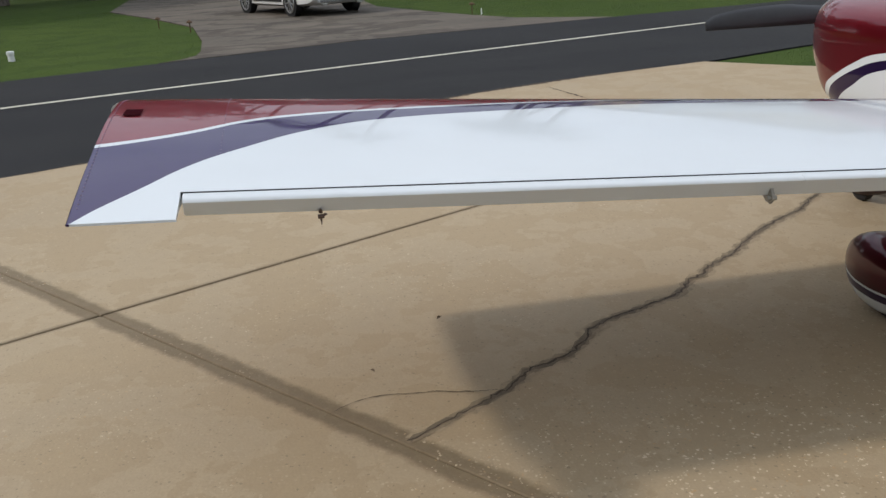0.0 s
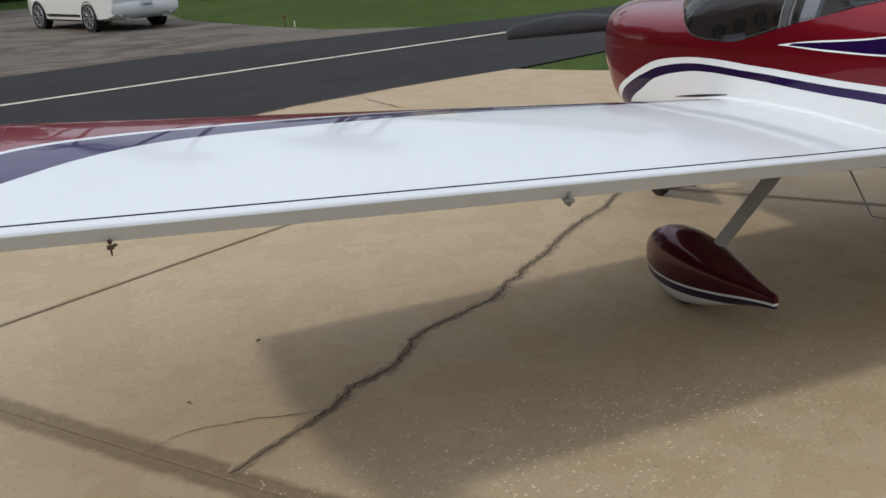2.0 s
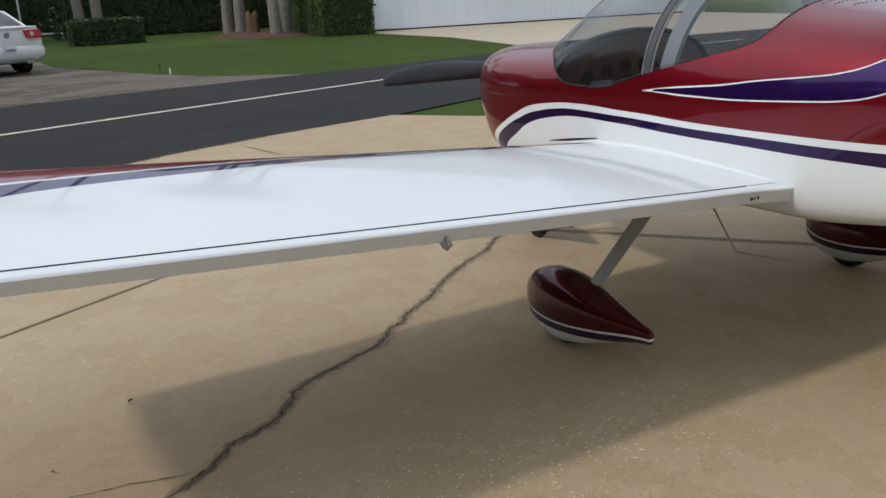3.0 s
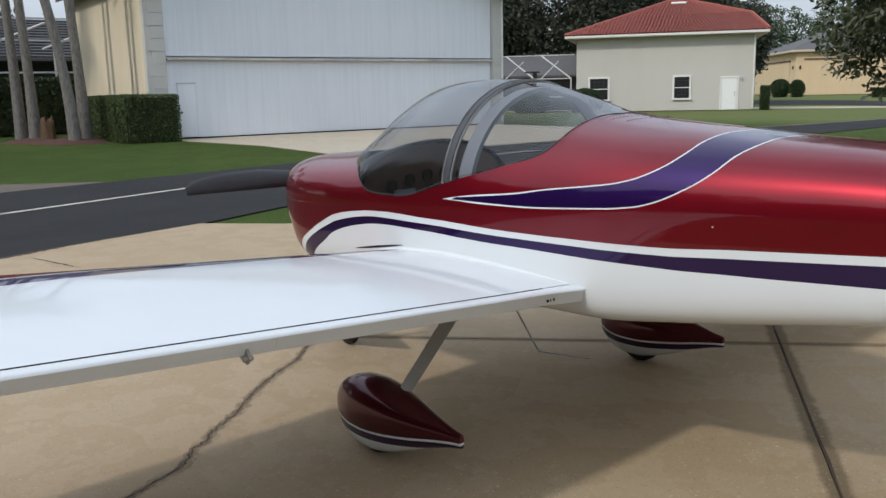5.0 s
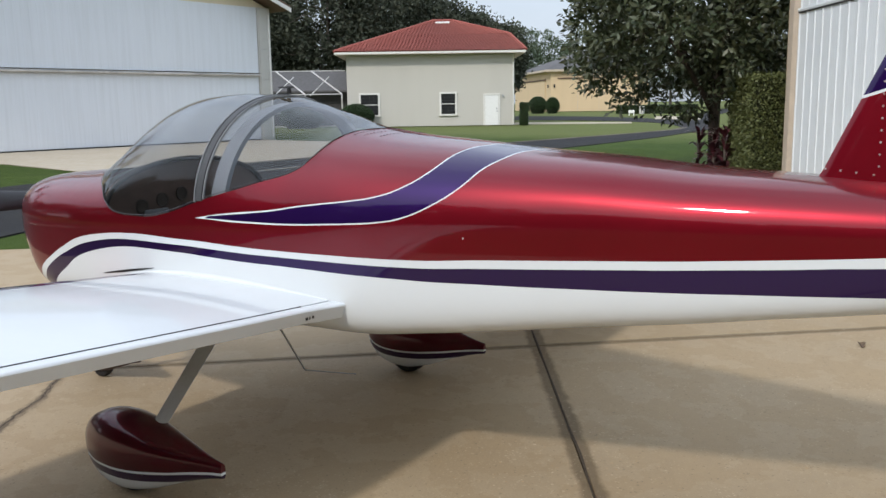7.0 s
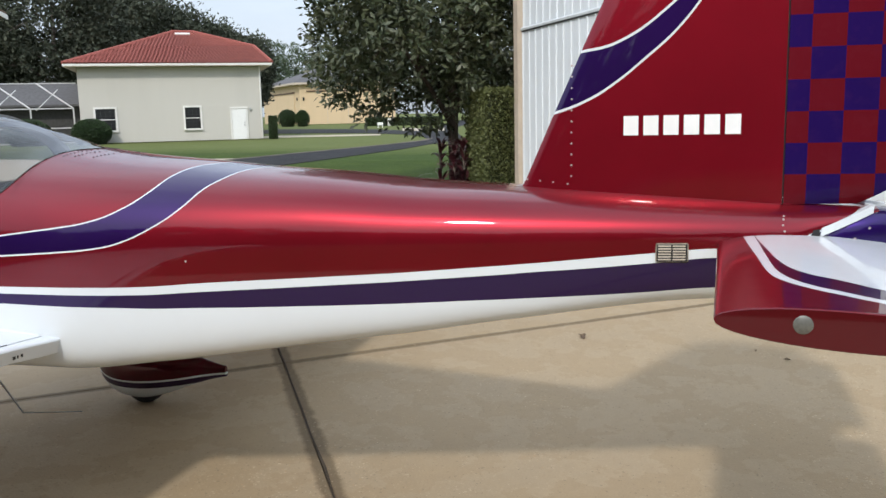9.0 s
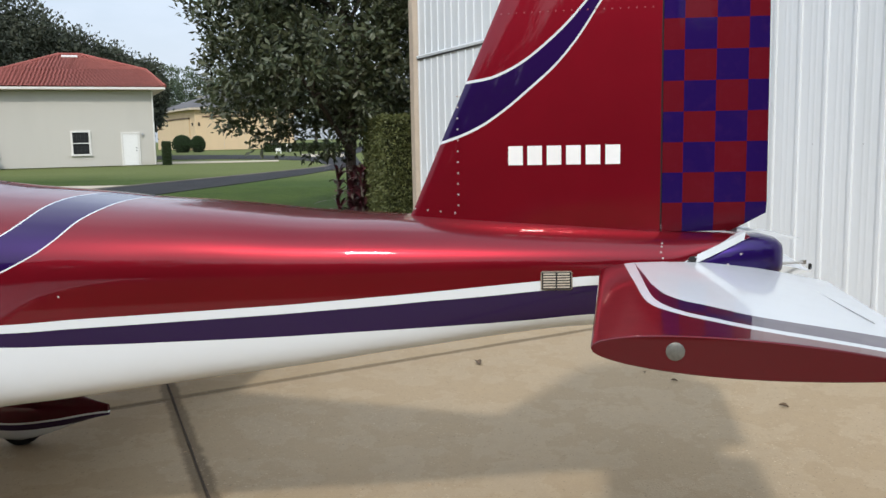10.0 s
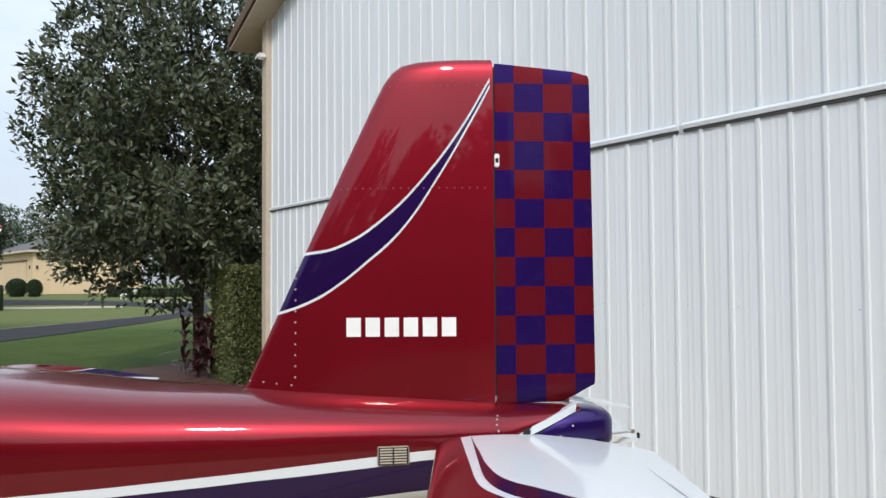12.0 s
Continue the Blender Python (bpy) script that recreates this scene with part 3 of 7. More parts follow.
def prism(points, z0, z1, bevel=0.0):
    """An upright slab over a polygon of the plan."""
    bm = bmesh.new()
    f = bm.faces.new([bm.verts.new((x, y, z1)) for x, y in points])
    f.normal_update()
    if f.normal.z < 0:
        f.normal_flip()
    g = bmesh.ops.extrude_face_region(bm, geom=[f])
    for v in g["geom"]:
        if isinstance(v, bmesh.types.BMVert):
            v.co.z = z0
    bmesh.ops.recalc_face_normals(bm, faces=bm.faces)
    if bevel:
        bmesh.ops.bevel(bm, geom=[e for e in bm.edges if abs(e.verts[0].co.z - z1) < 1e-6 and abs(e.verts[1].co.z - z1) < 1e-6], offset=bevel, segments=1, affect="EDGES")
    return bm


def tube(points, radii, sides=10, caps=True):
    """A round bar along points; radii is one number or one for each point."""
    pts = [Vector(p) for p in points]
    if not hasattr(radii, "__len__"):
        radii = [radii] * len(pts)
    rings = []
    side = None
    for i, p in enumerate(pts):
        d = (pts[min(i + 1, len(pts) - 1)] - pts[max(i - 1, 0)]).normalized()
        if side is None:
            side = d.orthogonal().normalized()
        side = (side - d * side.dot(d)).normalized()
        up = d.cross(side)
        rings.append([p + radii[i] * (math.cos(a) * side + math.sin(a) * up) for a in (2 * math.pi * k / sides for k in range(sides))])
    return loft(rings, True, caps)


def disc_rings(profile, sides=28, axis="x"):
    """A turned body: profile of (along, radius) about an axis."""
    rings = []
    for a, r in profile:
        ring = []
        for k in range(sides):
            c, s = math.cos(2 * math.pi * k / sides) * r, math.sin(2 * math.pi * k / sides) * r
            ring.append({"x": (a, c, s), "y": (c, a, s), "z": (c, s, a)}[axis])
        rings.append(ring)
    return loft(rings)


def merged(*bms):
    out = bmesh.new()
    for b in bms:
        me = bpy.data.meshes.new("tmp")
        b.to_mesh(me)
        b.free()
        out.from_mesh(me)
        bpy.data.meshes.remove(me)
    return out


def solidify(bm, thick):
    bmesh.ops.solidify(bm, geom=list(bm.faces), thickness=thick)
    return bm


# ---- shapes of the airplane ----
# stations: y, half width, bottom, widest height, top, exponents below and above
STATIONS = np.array([
    (2.57, 0.05, 0.91, 0.97, 1.03, 2, 2),
    (2.55, 0.12, 0.84, 0.96, 1.075, 2.1, 2.1),
    (2.5, 0.19, 0.76, 0.96, 1.11, 2.2, 2.2),
    (2.4, 0.285, 0.68, 0.96, 1.147, 2.3, 2.5),
    (2.2, 0.42, 0.62, 0.96, 1.176, 2.5, 2.8),
    (2, 0.495, 0.6, 0.96, 1.19, 4.5, 2.9),
    (1.82, 0.52, 0.595, 0.96, 1.2, 6, 2.9),
    (1.54, 0.54, 0.59, 0.96, 1.222, 6, 2.8),
    (1.28, 0.545, 0.585, 0.97, 1.29, 6, 2.5),
    (1.04, 0.548, 0.58, 0.97, 1.44, 6, 2.2),
    (0.75, 0.545, 0.585, 0.98, 1.545, 6, 2.1),
    (0.5, 0.535, 0.6, 0.985, 1.487, 6, 2.2),
    (0.3, 0.52, 0.62, 0.99, 1.422, 6, 2.4),
    (0.07, 0.5, 0.619, 1, 1.387, 6, 2.7),
    (-0.26, 0.455, 0.654, 1.01, 1.357, 6, 3),
    (-0.5, 0.42, 0.687, 1.03, 1.334, 6, 3.1),
    (-0.82, 0.375, 0.736, 1.05, 1.313, 6, 3.1),
    (-1.2, 0.325, 0.79, 1.07, 1.279, 6, 3),
    (-1.47, 0.29, 0.835, 1.08, 1.266, 6, 2.9),
    (-2.02, 0.215, 0.907, 1.11, 1.234, 4.2, 2.6),
    (-2.33, 0.16, 0.931, 1.12, 1.215, 4.2, 2.3),
    (-2.38, 0.148, 1.04, 1.13, 1.212, 2.2, 2.1),
    (-2.43, 0.134, 1.1, 1.15, 1.21, 2.2, 2.1),
    (-2.5, 0.118, 1.145, 1.17, 1.208, 2.2, 2.1),
    (-2.6, 0.08, 1.19, 1.198, 1.206, 2, 2),
])


def smooth_table(y, ys, vs):
    """Cubic interpolation through a table with falling ys."""
    ys, vs = ys[::-1], vs[::-1]
    d = np.diff(vs) / np.diff(ys)
    m = np.zeros(len(vs))
    for i in range(1, len(vs) - 1):
        m[i] = 0 if d[i - 1] * d[i] <= 0 else 2 * d[i - 1] * d[i] / (d[i - 1] + d[i])
    m[0], m[-1] = d[0], d[-1]
    y = min(max(y, ys[0]), ys[-1])
    i = min(max(int(np.searchsorted(ys, y)) - 1, 0), len(d) - 1)
    h = ys[i + 1] - ys[i]
    s = (y - ys[i]) / h
    return ((1 + 2 * s) * (1 - s) ** 2 * vs[i] + s * (1 - s) ** 2 * h * m[i]
            + s * s * (3 - 2 * s) * vs[i + 1] + s * s * (s - 1) * h * m[i + 1])


def section(y):
    return [smooth_table(y, STATIONS[:, 0], STATIONS[:, k]) for k in range(1, 7)]


def hull(y, t, sec=None):
    """Point of the left side's skin: t runs from 0 at the keel to 1 at the spine."""
    w, zb, zm, zt, nl, nu = sec or section(y)
    a = (t - 0.5) * math.pi
    n = nl if a < 0 else nu
    c, s = max(math.cos(a), 0.0), math.sin(a)
    x = -w * c ** (2 / n)
    z = zm + (zt - zm) * s ** (2 / n) if s >= 0 else zm - (zm - zb) * (-s) ** (2 / n)
    return x, y, z


def hull_t(y, z):
    """The t at which the side's skin has the height z."""
    w, zb, zm, zt, nl, nu = section(y)
    if z >= zm:
        r = min((z - zm) / (zt - zm), 1.0)
        return 0.5 + math.asin(r ** (nu / 2)) / math.pi
    r = min((zm - z) / (zm - zb), 1.0)
    return 0.5 - math.asin(r ** (nl / 2)) / math.pi


WING_LE, WING_TE = 1.43, -0.06
CHORD = WING_LE - WING_TE


def wing_base(x):
    return 0.776 + 0.062 * (abs(x) - 0.88)


def wing_z(x, y, side=1):
    """Height of the wing's skin; side 1 above, -1 below."""
    c = min(max((WING_LE - y) / CHORD, 0.0), 1.0)
    th = 0.118 / 0.2 * (0.2969 * math.sqrt(c) - 0.126 * c - 0.3516 * c * c + 0.2843 * c ** 3 - 0.1015 * c ** 4)
    m, p = 0.013, 0.3
    cam = m / p ** 2 * (2 * p * c - c * c) if c < p else m / (1 - p) ** 2 * (1 - 2 * p + 2 * p * c - c * c)
    twist = 0.0187 * (3.67 - abs(x)) * min(max((y - 0.07) / 0.93, 0.0), 1.4)
    return wing_base(x) + 0.012 * (1 - c) - twist + CHORD * (cam + side * th)


RAIL = np.array([(1.87, 1.0), (1.835, 0.95), (1.77, 0.90), (1.684, 0.8606), (1.58, 0.785), (1.46, 0.69), (1.39, 0.618), (1.312, 0.566), (1.2, 0.550), (1.075, 0.546), (0.938, 0.556), (0.75, 0.5815), (0.55, 0.618), (0.46, 0.640), (0.36, 0.6675), (0.29, 0.703), (0.262, 0.745), (0.250, 0.785), (0.243, 0.835), (0.238, 0.885), (0.232, 0.95), (0.225, 1.0)])
CROWN = np.array([(1.87, 1.198), (1.835, 1.222), (1.8, 1.242), (1.7, 1.297), (1.6, 1.366), (1.5, 1.441), (1.4, 1.502), (1.28, 1.541), (1.15, 1.558), (1.0, 1.565), (0.85, 1.566), (0.7, 1.56), (0.2, 1.40)])


def rail(y):
    return 1.0 if y >= 1.87 or y <= 0.225 else smooth_table(y, RAIL[:, 0], RAIL[:, 1])


def dome(y, s):
    """Point of the canopy's left skin: s runs from 0 at the rail to 1 at the crown."""
    t0, sec = rail(y), section(y)
    hx, _, hz = hull(y, t0 + (1 - t0) * s, sec)
    b = min(max((y - 0.6) / 0.35, 0.0), 1.0)
    b = b * b * (3 - 2 * b)
    xr, _, zr = hull(y, t0, sec)
    n = 2.0 - 0.7 * min(max((y - 1.0) / 0.5, 0.0), 1.0)
    zt = smooth_table(y, CROWN[:, 0], CROWN[:, 1])
    a = s * math.pi / 2
    x, z = xr * max(math.cos(a), 0.0) ** (2 / n), zr + (zt - zr) * math.sin(a) ** (2 / n)
    return (1 - b) * hx + b * x, y, (1 - b) * hz + b * z


def dome_mesh(ys, rows):
    verts, faces = [], []
    m = 2 * rows + 1
    for y in ys:
        half = [dome(y, k / rows) for k in range(rows + 1)]
        verts += half + [(-x, yy, z) for x, yy, z in half[::-1][1:]]
    for i in range(len(ys) - 1):
        for j in range(m - 1):
            faces.append((i * m + j, (i + 1) * m + j, (i + 1) * m + j + 1, i * m + j + 1))
    me = from_lists("canopy", verts, faces)
    bm = bmesh.new()
    bm.from_mesh(me)
    bpy.data.meshes.remove(me)
    bmesh.ops.remove_doubles(bm, verts=bm.verts, dist=0.0004)
    bmesh.ops.recalc_face_normals(bm, faces=bm.faces)
    return bm


def girth(t, sec):
    """Place round the girth that runs evenly over the flat sides and the curved top."""
    n = sec[4] if t < 0.5 else sec[5]
    w = abs(math.sin((t - 0.5) * math.pi)) ** (2 / n)
    return 0.5 + 0.25 * (math.copysign(w, t - 0.5) + 2 * t - 1)


def hull_mesh(ys, lo, hi, rows, name, inset=0.0):
    """Both sides of the skin between the girths lo(y) and hi(y), with the place round the girth in the UVs."""
    verts, uvs, faces = [], [], []
    n = 2 * rows + 1
    table = np.linspace(-1, 1, 401)
    table = 0.5 + 0.5 * np.sign(table) * np.abs(table) ** 4
    for y in ys:
        sec = section(y)
        v0, v1 = girth(lo(y), sec), girth(hi(y), sec)
        vs = [v0 + (v1 - v0) * k / rows for k in range(rows + 1)]
        ts = np.interp(vs, [girth(t, sec) for t in table], table)
        ring = [hull(y, float(t), sec) for t in ts]
        if inset:
            ring = [(x * (1 - inset / sec[0]), yy, z - inset * (z - sec[2])) for x, yy, z in ring]
        line = [(*p, v) for p, v in zip(ring, vs)] + [(-p[0], p[1], p[2], v) for p, v in zip(ring[::-1], vs[::-1])]
        verts += [p[:3] for p in line]
        uvs += [((p[1] + 3) / 6, p[3]) for p in line]
    m = 2 * (rows + 1)
    for i in range(len(ys) - 1):
        for j in range(m - 1):
            if j == rows and (hi(ys[i]) < 1 or hi(ys[i + 1]) < 1):
                continue
            faces.append((i * m + j, (i + 1) * m + j, (i + 1) * m + j + 1, i * m + j + 1))
        if lo(ys[i]) == 0:
            faces.append((i * m + m - 1, (i + 1) * m + m - 1, (i + 1) * m, i * m))
    me = from_lists(name, verts, faces)
    lay = me.uv_layers.new(name="UVMap")
    idx = np.zeros(len(me.loops), dtype=np.int32)
    me.loops.foreach_get("vertex_index", idx)
    lay.data.foreach_set("uv", np.array(uvs, dtype=np.float32)[idx].ravel())
    bm = bmesh.new()
    bm.from_mesh(me)
    bpy.data.meshes.remove(me)
    bmesh.ops.remove_doubles(bm, verts=bm.verts, dist=0.0004)
    bmesh.ops.recalc_face_normals(bm, faces=bm.faces)
    return bm


def gap_y(x):
    """Place of the gap before the flap and the aileron along the span."""
    return 0.110 + 0.040 * min(max((abs(x) - 0.9) / 2.5, 0.0), 1.0)


def cut_y(x):
    return gap_y(x) - 0.046


def wing_bm(x0, x1, cut, side, steps=26, te=None):
    """A wing panel from the span x0 to x1; its skins end at the chord place cut."""
    te = WING_TE if te is None else te
    rings, uv = [], []
    cs = [0.5 * (1 - math.cos(math.pi * k / steps)) for k in range(steps + 1)]
    xs = np.linspace(x0, x1, 14)
    for x in xs:
        end = cut(x) if callable(cut) else cut
        ys = [WING_LE - c * (WING_LE - end) for c in cs]
        up = [(side * x, y, wing_z(x, y, 1)) for y in ys]
        dn = [(side * x, y, wing_z(x, y, -1) - 0.0005) for y in ys[::-1]][:-1]
        rings.append(up + dn)
    bm = loft(rings)
    lay = bm.loops.layers.uv.new("UVMap")
    for f in bm.faces:
        for lp in f.loops:
            lp[lay].uv = (abs(lp.vert.co.x) / 4.0, (lp.vert.co.y + 0.3) / 2.0)
    return bm


def teardrop(front, back, sides=28, rows=34):
    """A wheel pant: blunt nose at +y, narrow blunt tail at -y, its underside hollow behind; local ground at z = 0."""
    u = np.array((1.0, 0.92, 0.8, 0.65, 0.5, 0.35, 0.25, 0.12, 0.05, 0.015, 0.0))
    up = np.array((0.034, 0.047, 0.073, 0.107, 0.138, 0.153, 0.148, 0.118, 0.083, 0.048, 0.002))
    down = np.array((0.022, 0.034, 0.060, 0.101, 0.138, 0.158, 0.154, 0.120, 0.077, 0.045, 0.002))
    wide = np.array((0.012, 0.022, 0.045, 0.075, 0.097, 0.105, 0.100, 0.076, 0.050, 0.028, 0.002))
    rings = []
    for i in range(rows + 1):
        c = 1 - math.cos(0.5 * math.pi * i / rows)
        zt, zb, w = (smooth_table(c, u, v) for v in (up, down, wide))
        y = front - (front + back) * c
        ring = []
        for k in range(sides):
            a = 2 * math.pi * k / sides
            cx = math.copysign(abs(math.cos(a)) ** (0.85 if math.sin(a) > 0 else 0.62), math.cos(a))
            ring.append((w * cx, y, 0.205 + 0.008 * c + (zt if math.sin(a) > 0 else zb) * math.sin(a)))
        rings.append(ring)
    return loft(rings)


# ---- the ground, the road and the pavements ----
def sheet(points, z, name, material, label, thick=0.0, category=""):
    ob = part(name, prism(points, z - max(thick, 0.004), z), material, None, "", False)
    return tagged(ob, label, category or name, kind="structure")


R = 2500.0
ground = part("ground", from_lists("ground", [(-R, -R, -0.035), (R, -R, -0.035), (R, R, -0.035), (-R, R, -0.035)], [(0, 1, 2, 3)]), M["grass"], None, "", False)
tagged(ground, "mown green lawn grass reaching into the distance", "ground", kind="structure")

NEAR = [(-60, -17.2), (-5.2, 5.02), (1.83, 7.80), (3.5, 8.45), (8, 9.6), (14, 10.3), (20.8, 10.6), (26.4, 10.4), (33, 10.3), (39.2, 10.7), (44, 10.9), (49, 11.9), (56, 14.0), (80, 21), (160, 38)]
FAR = [(-60, -9), (-6.84, 11.4), (-1.8, 13.35), (3, 14.2), (8.5, 15.2), (14, 15.4), (19, 15.1), (24.4, 14.4), (29.5, 13.9), (33.2, 13.4), (38, 12.9), (43.4, 12.7), (47, 13.4), (52, 14.6), (80, 23), (160, 42)]
sheet(NEAR + FAR[::-1], -0.012, "road", M["asphalt"], "dark grey asphalt taxi road beside the lawn", 0.02)
LINE = [(-60, -12.9), (-6.14, 8.76), (-2.1, 10.06), (4.13, 12.05), (8.5, 12.9), (14, 13.0)]
sheet([(x, y - 0.055) for x, y in LINE] + [(x, y + 0.055) for x, y in LINE[::-1]], -0.007, "road_line", M["yellow"], "worn pale yellow painted line on the asphalt road", category="road line")
sheet([(-5.05, 12.12), (-4.72, 12.42), (-4.52, 12.85), (-4.50, 13.5), (-4.62, 15.4), (-5.1, 19.2), (-6.6, 23.5), (-8.4, 28), (-9, 36), (-0.8, 36), (-0.5, 22), (0.5, 18.6), (0.95, 17.2), (1.6, 15.6), (3.2, 14.26), (3.0, 14.21), (-1.8, 13.37)], -0.008, "driveway", M["drive"], "grey brown stained concrete driveway with a parked car", 0.02)
sheet([(9.0, 15.24), (10.0, 16.2), (10.5, 18.5), (11.2, 22), (11.3, 28.9), (26.8, 27.0), (25.5, 20), (26, 14.45), (22, 14.72), (14, 15.32)], -0.008, "hangar_apron", M["apron2"], "pale tan concrete apron before the large hangar door", 0.02)
sheet([(50.5, 28.6), (54.1, 27.4), (55.0, 23.8), (56.5, 20.1), (60.0, 21.4), (59.6, 25.9), (59.9, 30.4), (52, 32)], -0.010, "path", M["apron2"], "pale concrete path across the lawn beside the house", 0.02)

# concrete slabs of the apron, cut along the open joints
APRON = [(-5.9, -14), (-5.9, 4.72), (-5.22, 4.99), (-3.0, 6.0), (-1.16, 6.92), (0.21, 7.38), (1.81, 7.76), (2.5, 6.9), (6.2, 3.6), (10.9, 0.75), (3.2, -4.3), (-4.0, -8.95), (-4.2, -14)]


def clip_side(poly, a, b, c, keep):
    """The part of a polygon on one side of the line a x + b y = c."""
    out = []
    for i, p in enumerate(poly):
        q = poly[(i + 1) % len(poly)]
        dp, dq = keep * (a * p[0] + b * p[1] - c), keep * (a * q[0] + b * q[1] - c)
        if dp >= 0:
            out.append(p)
        if dp * dq < 0:
            s = dp / (dp - dq)
            out.append((p[0] + s * (q[0] - p[0]), p[1] + s * (q[1] - p[1])))
    return out


apron = tagged(part("apron_bed", prism(APRON, -0.06, -0.022), M["joint"], None, "", False), "dirt bed under sun-bleached tan concrete apron slabs", "pavement", kind="structure")
polys = [APRON]
for (a, b, c), GAP in zip((*JOINTS_L, *JOINTS_B), (0.0025, 0.004, 0.008, 0.004)):
    k = math.hypot(a, b)
    polys = [q for p in polys for q in (clip_side(p, a, b, c + GAP * k, 1), clip_side(p, a, b, c - GAP * k, -1)) if len(q) > 2]
for p in polys:
    part("slab", prism(p, -0.05, 0.0, 0.004), M["concrete"], apron, "", False)


def ribbon(points, wide, z, seed, step=0.022, jag=1.1, start=0.0):
    """A crack: an uneven thin strip along points, split finely."""
    rnd = random.Random(seed)
    pts = []
    for (x0, y0), (x1, y1) in zip(points, points[1:]):
        n = max(2, int(math.hypot(x1 - x0, y1 - y0) / step))
        for k in range(n):
            s = k / n
            pts.append(Vector((x0 + s * (x1 - x0) + rnd.gauss(0, min(0.006, wide)), y0 + s * (y1 - y0) + rnd.gauss(0, min(0.006, wide)))))
    verts, faces = [], []
    for i, p in enumerate(pts):
        d = pts[min(i + 1, len(pts) - 1)] - pts[max(i - 1, 0)]
        nrm = Vector((-d.y, d.x)).normalized()
        w = wide * (0.9 - 0.5 * jag + jag * rnd.random()) * min(1, start + 4 * (i + 1) / len(pts), 4 * (len(pts) - i) / len(pts) + 0.1)
        for s in (1, -1):
            verts += [(p.x + s * nrm.x * w, p.y + s * nrm.y * w, z)]
    for i in range(len(pts) - 1):
        faces.append((2 * i, 2 * i + 1, 2 * i + 3, 2 * i + 2))
    return from_lists("crack", verts, faces)


part("edge_gap", ribbon([(-5.85, 4.75), (-5.21, 5.0), (-3.0, 6.01), (-1.16, 6.93), (0.21, 7.39), (1.81, 7.77)], 0.035, 0.001, 14), M["joint"], apron, "dark crumbled gap beside the road", False)
for k, (wide, tone) in enumerate(((0.036, (0.315, 0.243, 0.156)), (0.025, (0.235, 0.180, 0.115)), (0.015, (0.150, 0.115, 0.075)))):
    part("crack_stain", ribbon(CRACK, wide, 0.0012 + 0.0004 * k, 4 + k, 0.03, 0.7, 0.5), plain("crack_stain", tone, 0.95, vary=0.3, scale=20), apron, "brown stain along a crack", False)
part("crack", ribbon(CRACK, 0.0048, 0.003, 5, start=0.45), M["joint"], apron, "long jagged dark crack", False)
part("joint_dirt", ribbon([(-0.7, -1.211), (0.0, -0.765), (1.03, -0.110), (2.2, 0.634), (4.0, 1.78)], 0.0055, 0.0022, 21, 0.35, 0.4), plain("packed_dirt", (0.055, 0.040, 0.027), 0.95, vary=0.5, scale=25), apron, "brown dirt packed in a joint", False)
part("crack", ribbon(BRANCH, 0.0020, 0.003, 6), M["joint"], apron, "thin branching crack", False)
part("crack", ribbon([(-0.42, 6.93), (-0.36, 6.6), (-0.26, 5.96)], 0.010, 0.003, 7), M["joint"], apron, "", False)
part("crack", ribbon([(-2.55, 0.0), (-2.62, -0.12), (-2.60, -0.25), (-2.7, -0.4)], 0.008, 0.003, 8), M["joint"], apron, "", False)


# ---- the airplane ----
plane = thing("airplane", "small low-wing airplane, red, purple and white, parked on concrete", "airplane")
YS = sorted(set(np.round(np.concatenate([np.linspace(2.57, 2.4, 12), np.linspace(2.4, 1.92, 20), np.linspace(1.90, 1.87, 3), np.linspace(1.86, 1.78, 14), np.linspace(1.78, 1.25, 26), np.linspace(1.25, 0.34, 30), np.linspace(0.34, 0.225, 24), [0.21], np.linspace(0.20, -2.60, 74)]), 4).tolist()), reverse=True)
body = part("fuselage", hull_mesh(YS, lambda y: 0.0, rail, 40, "fuselage"), M["body"], plane, "red fuselage with a white and purple stripe over a white belly")
part("nose_cap", disc_rings([(2.565, 0.07), (2.575, 0.05), (2.58, 0.001)], 20, "y"), M["red"], body)
spin = part("spinner", disc_rings([(2.55, 0.06), (2.57, 0.075), (2.60, 0.07), (2.64, 0.05), (2.67, 0.022), (2.68, 0.001)], 28, "y"), M["red"], plane, "rounded red spinner")
spin.location.z = 0.98

CAN = [y for y in YS if 0.225 <= y <= 1.87]
canopy = part("canopy", dome_mesh(CAN, 16), M["canopy"], plane, "smoked clear bubble canopy with grey hoops")
canopy.visible_shadow = False


def hoop(y, wide, out, inset=0.0, steps=40, s0=0.0):
    """A flat strip bent round the canopy at the place y."""
    pts = [dome(y, s0 + (1 - s0) * k / steps) for k in range(steps + 1)]
    pts += [(-x, yy, z) for x, yy, z in pts[::-1][1:]]
    rings = []
    for i, (x, yy, z) in enumerate(pts):
        a, b = pts[max(i - 1, 0)], pts[min(i + 1, len(pts) - 1)]
        n = Vector((-(b[2] - a[2]), 0, b[0] - a[0])).normalized()
        rings.append([(x + n.x * o, yy + dy, z + n.z * o) for dy, o in ((-wide / 2, -inset), (wide / 2, -inset), (wide / 2, out - inset), (-wide / 2, out - inset))])
    return loft(rings)


part("canopy_hoop", hoop(0.757, 0.034, 0.006), M["seal"], canopy, "dark grey canopy frame hoop")
part("canopy_edge", hoop(0.779, 0.005, 0.008), M["strip"], canopy, "thin grey edge strip")
part("canopy_edge", hoop(0.731, 0.005, 0.008), M["strip"], canopy, "thin grey edge strip")


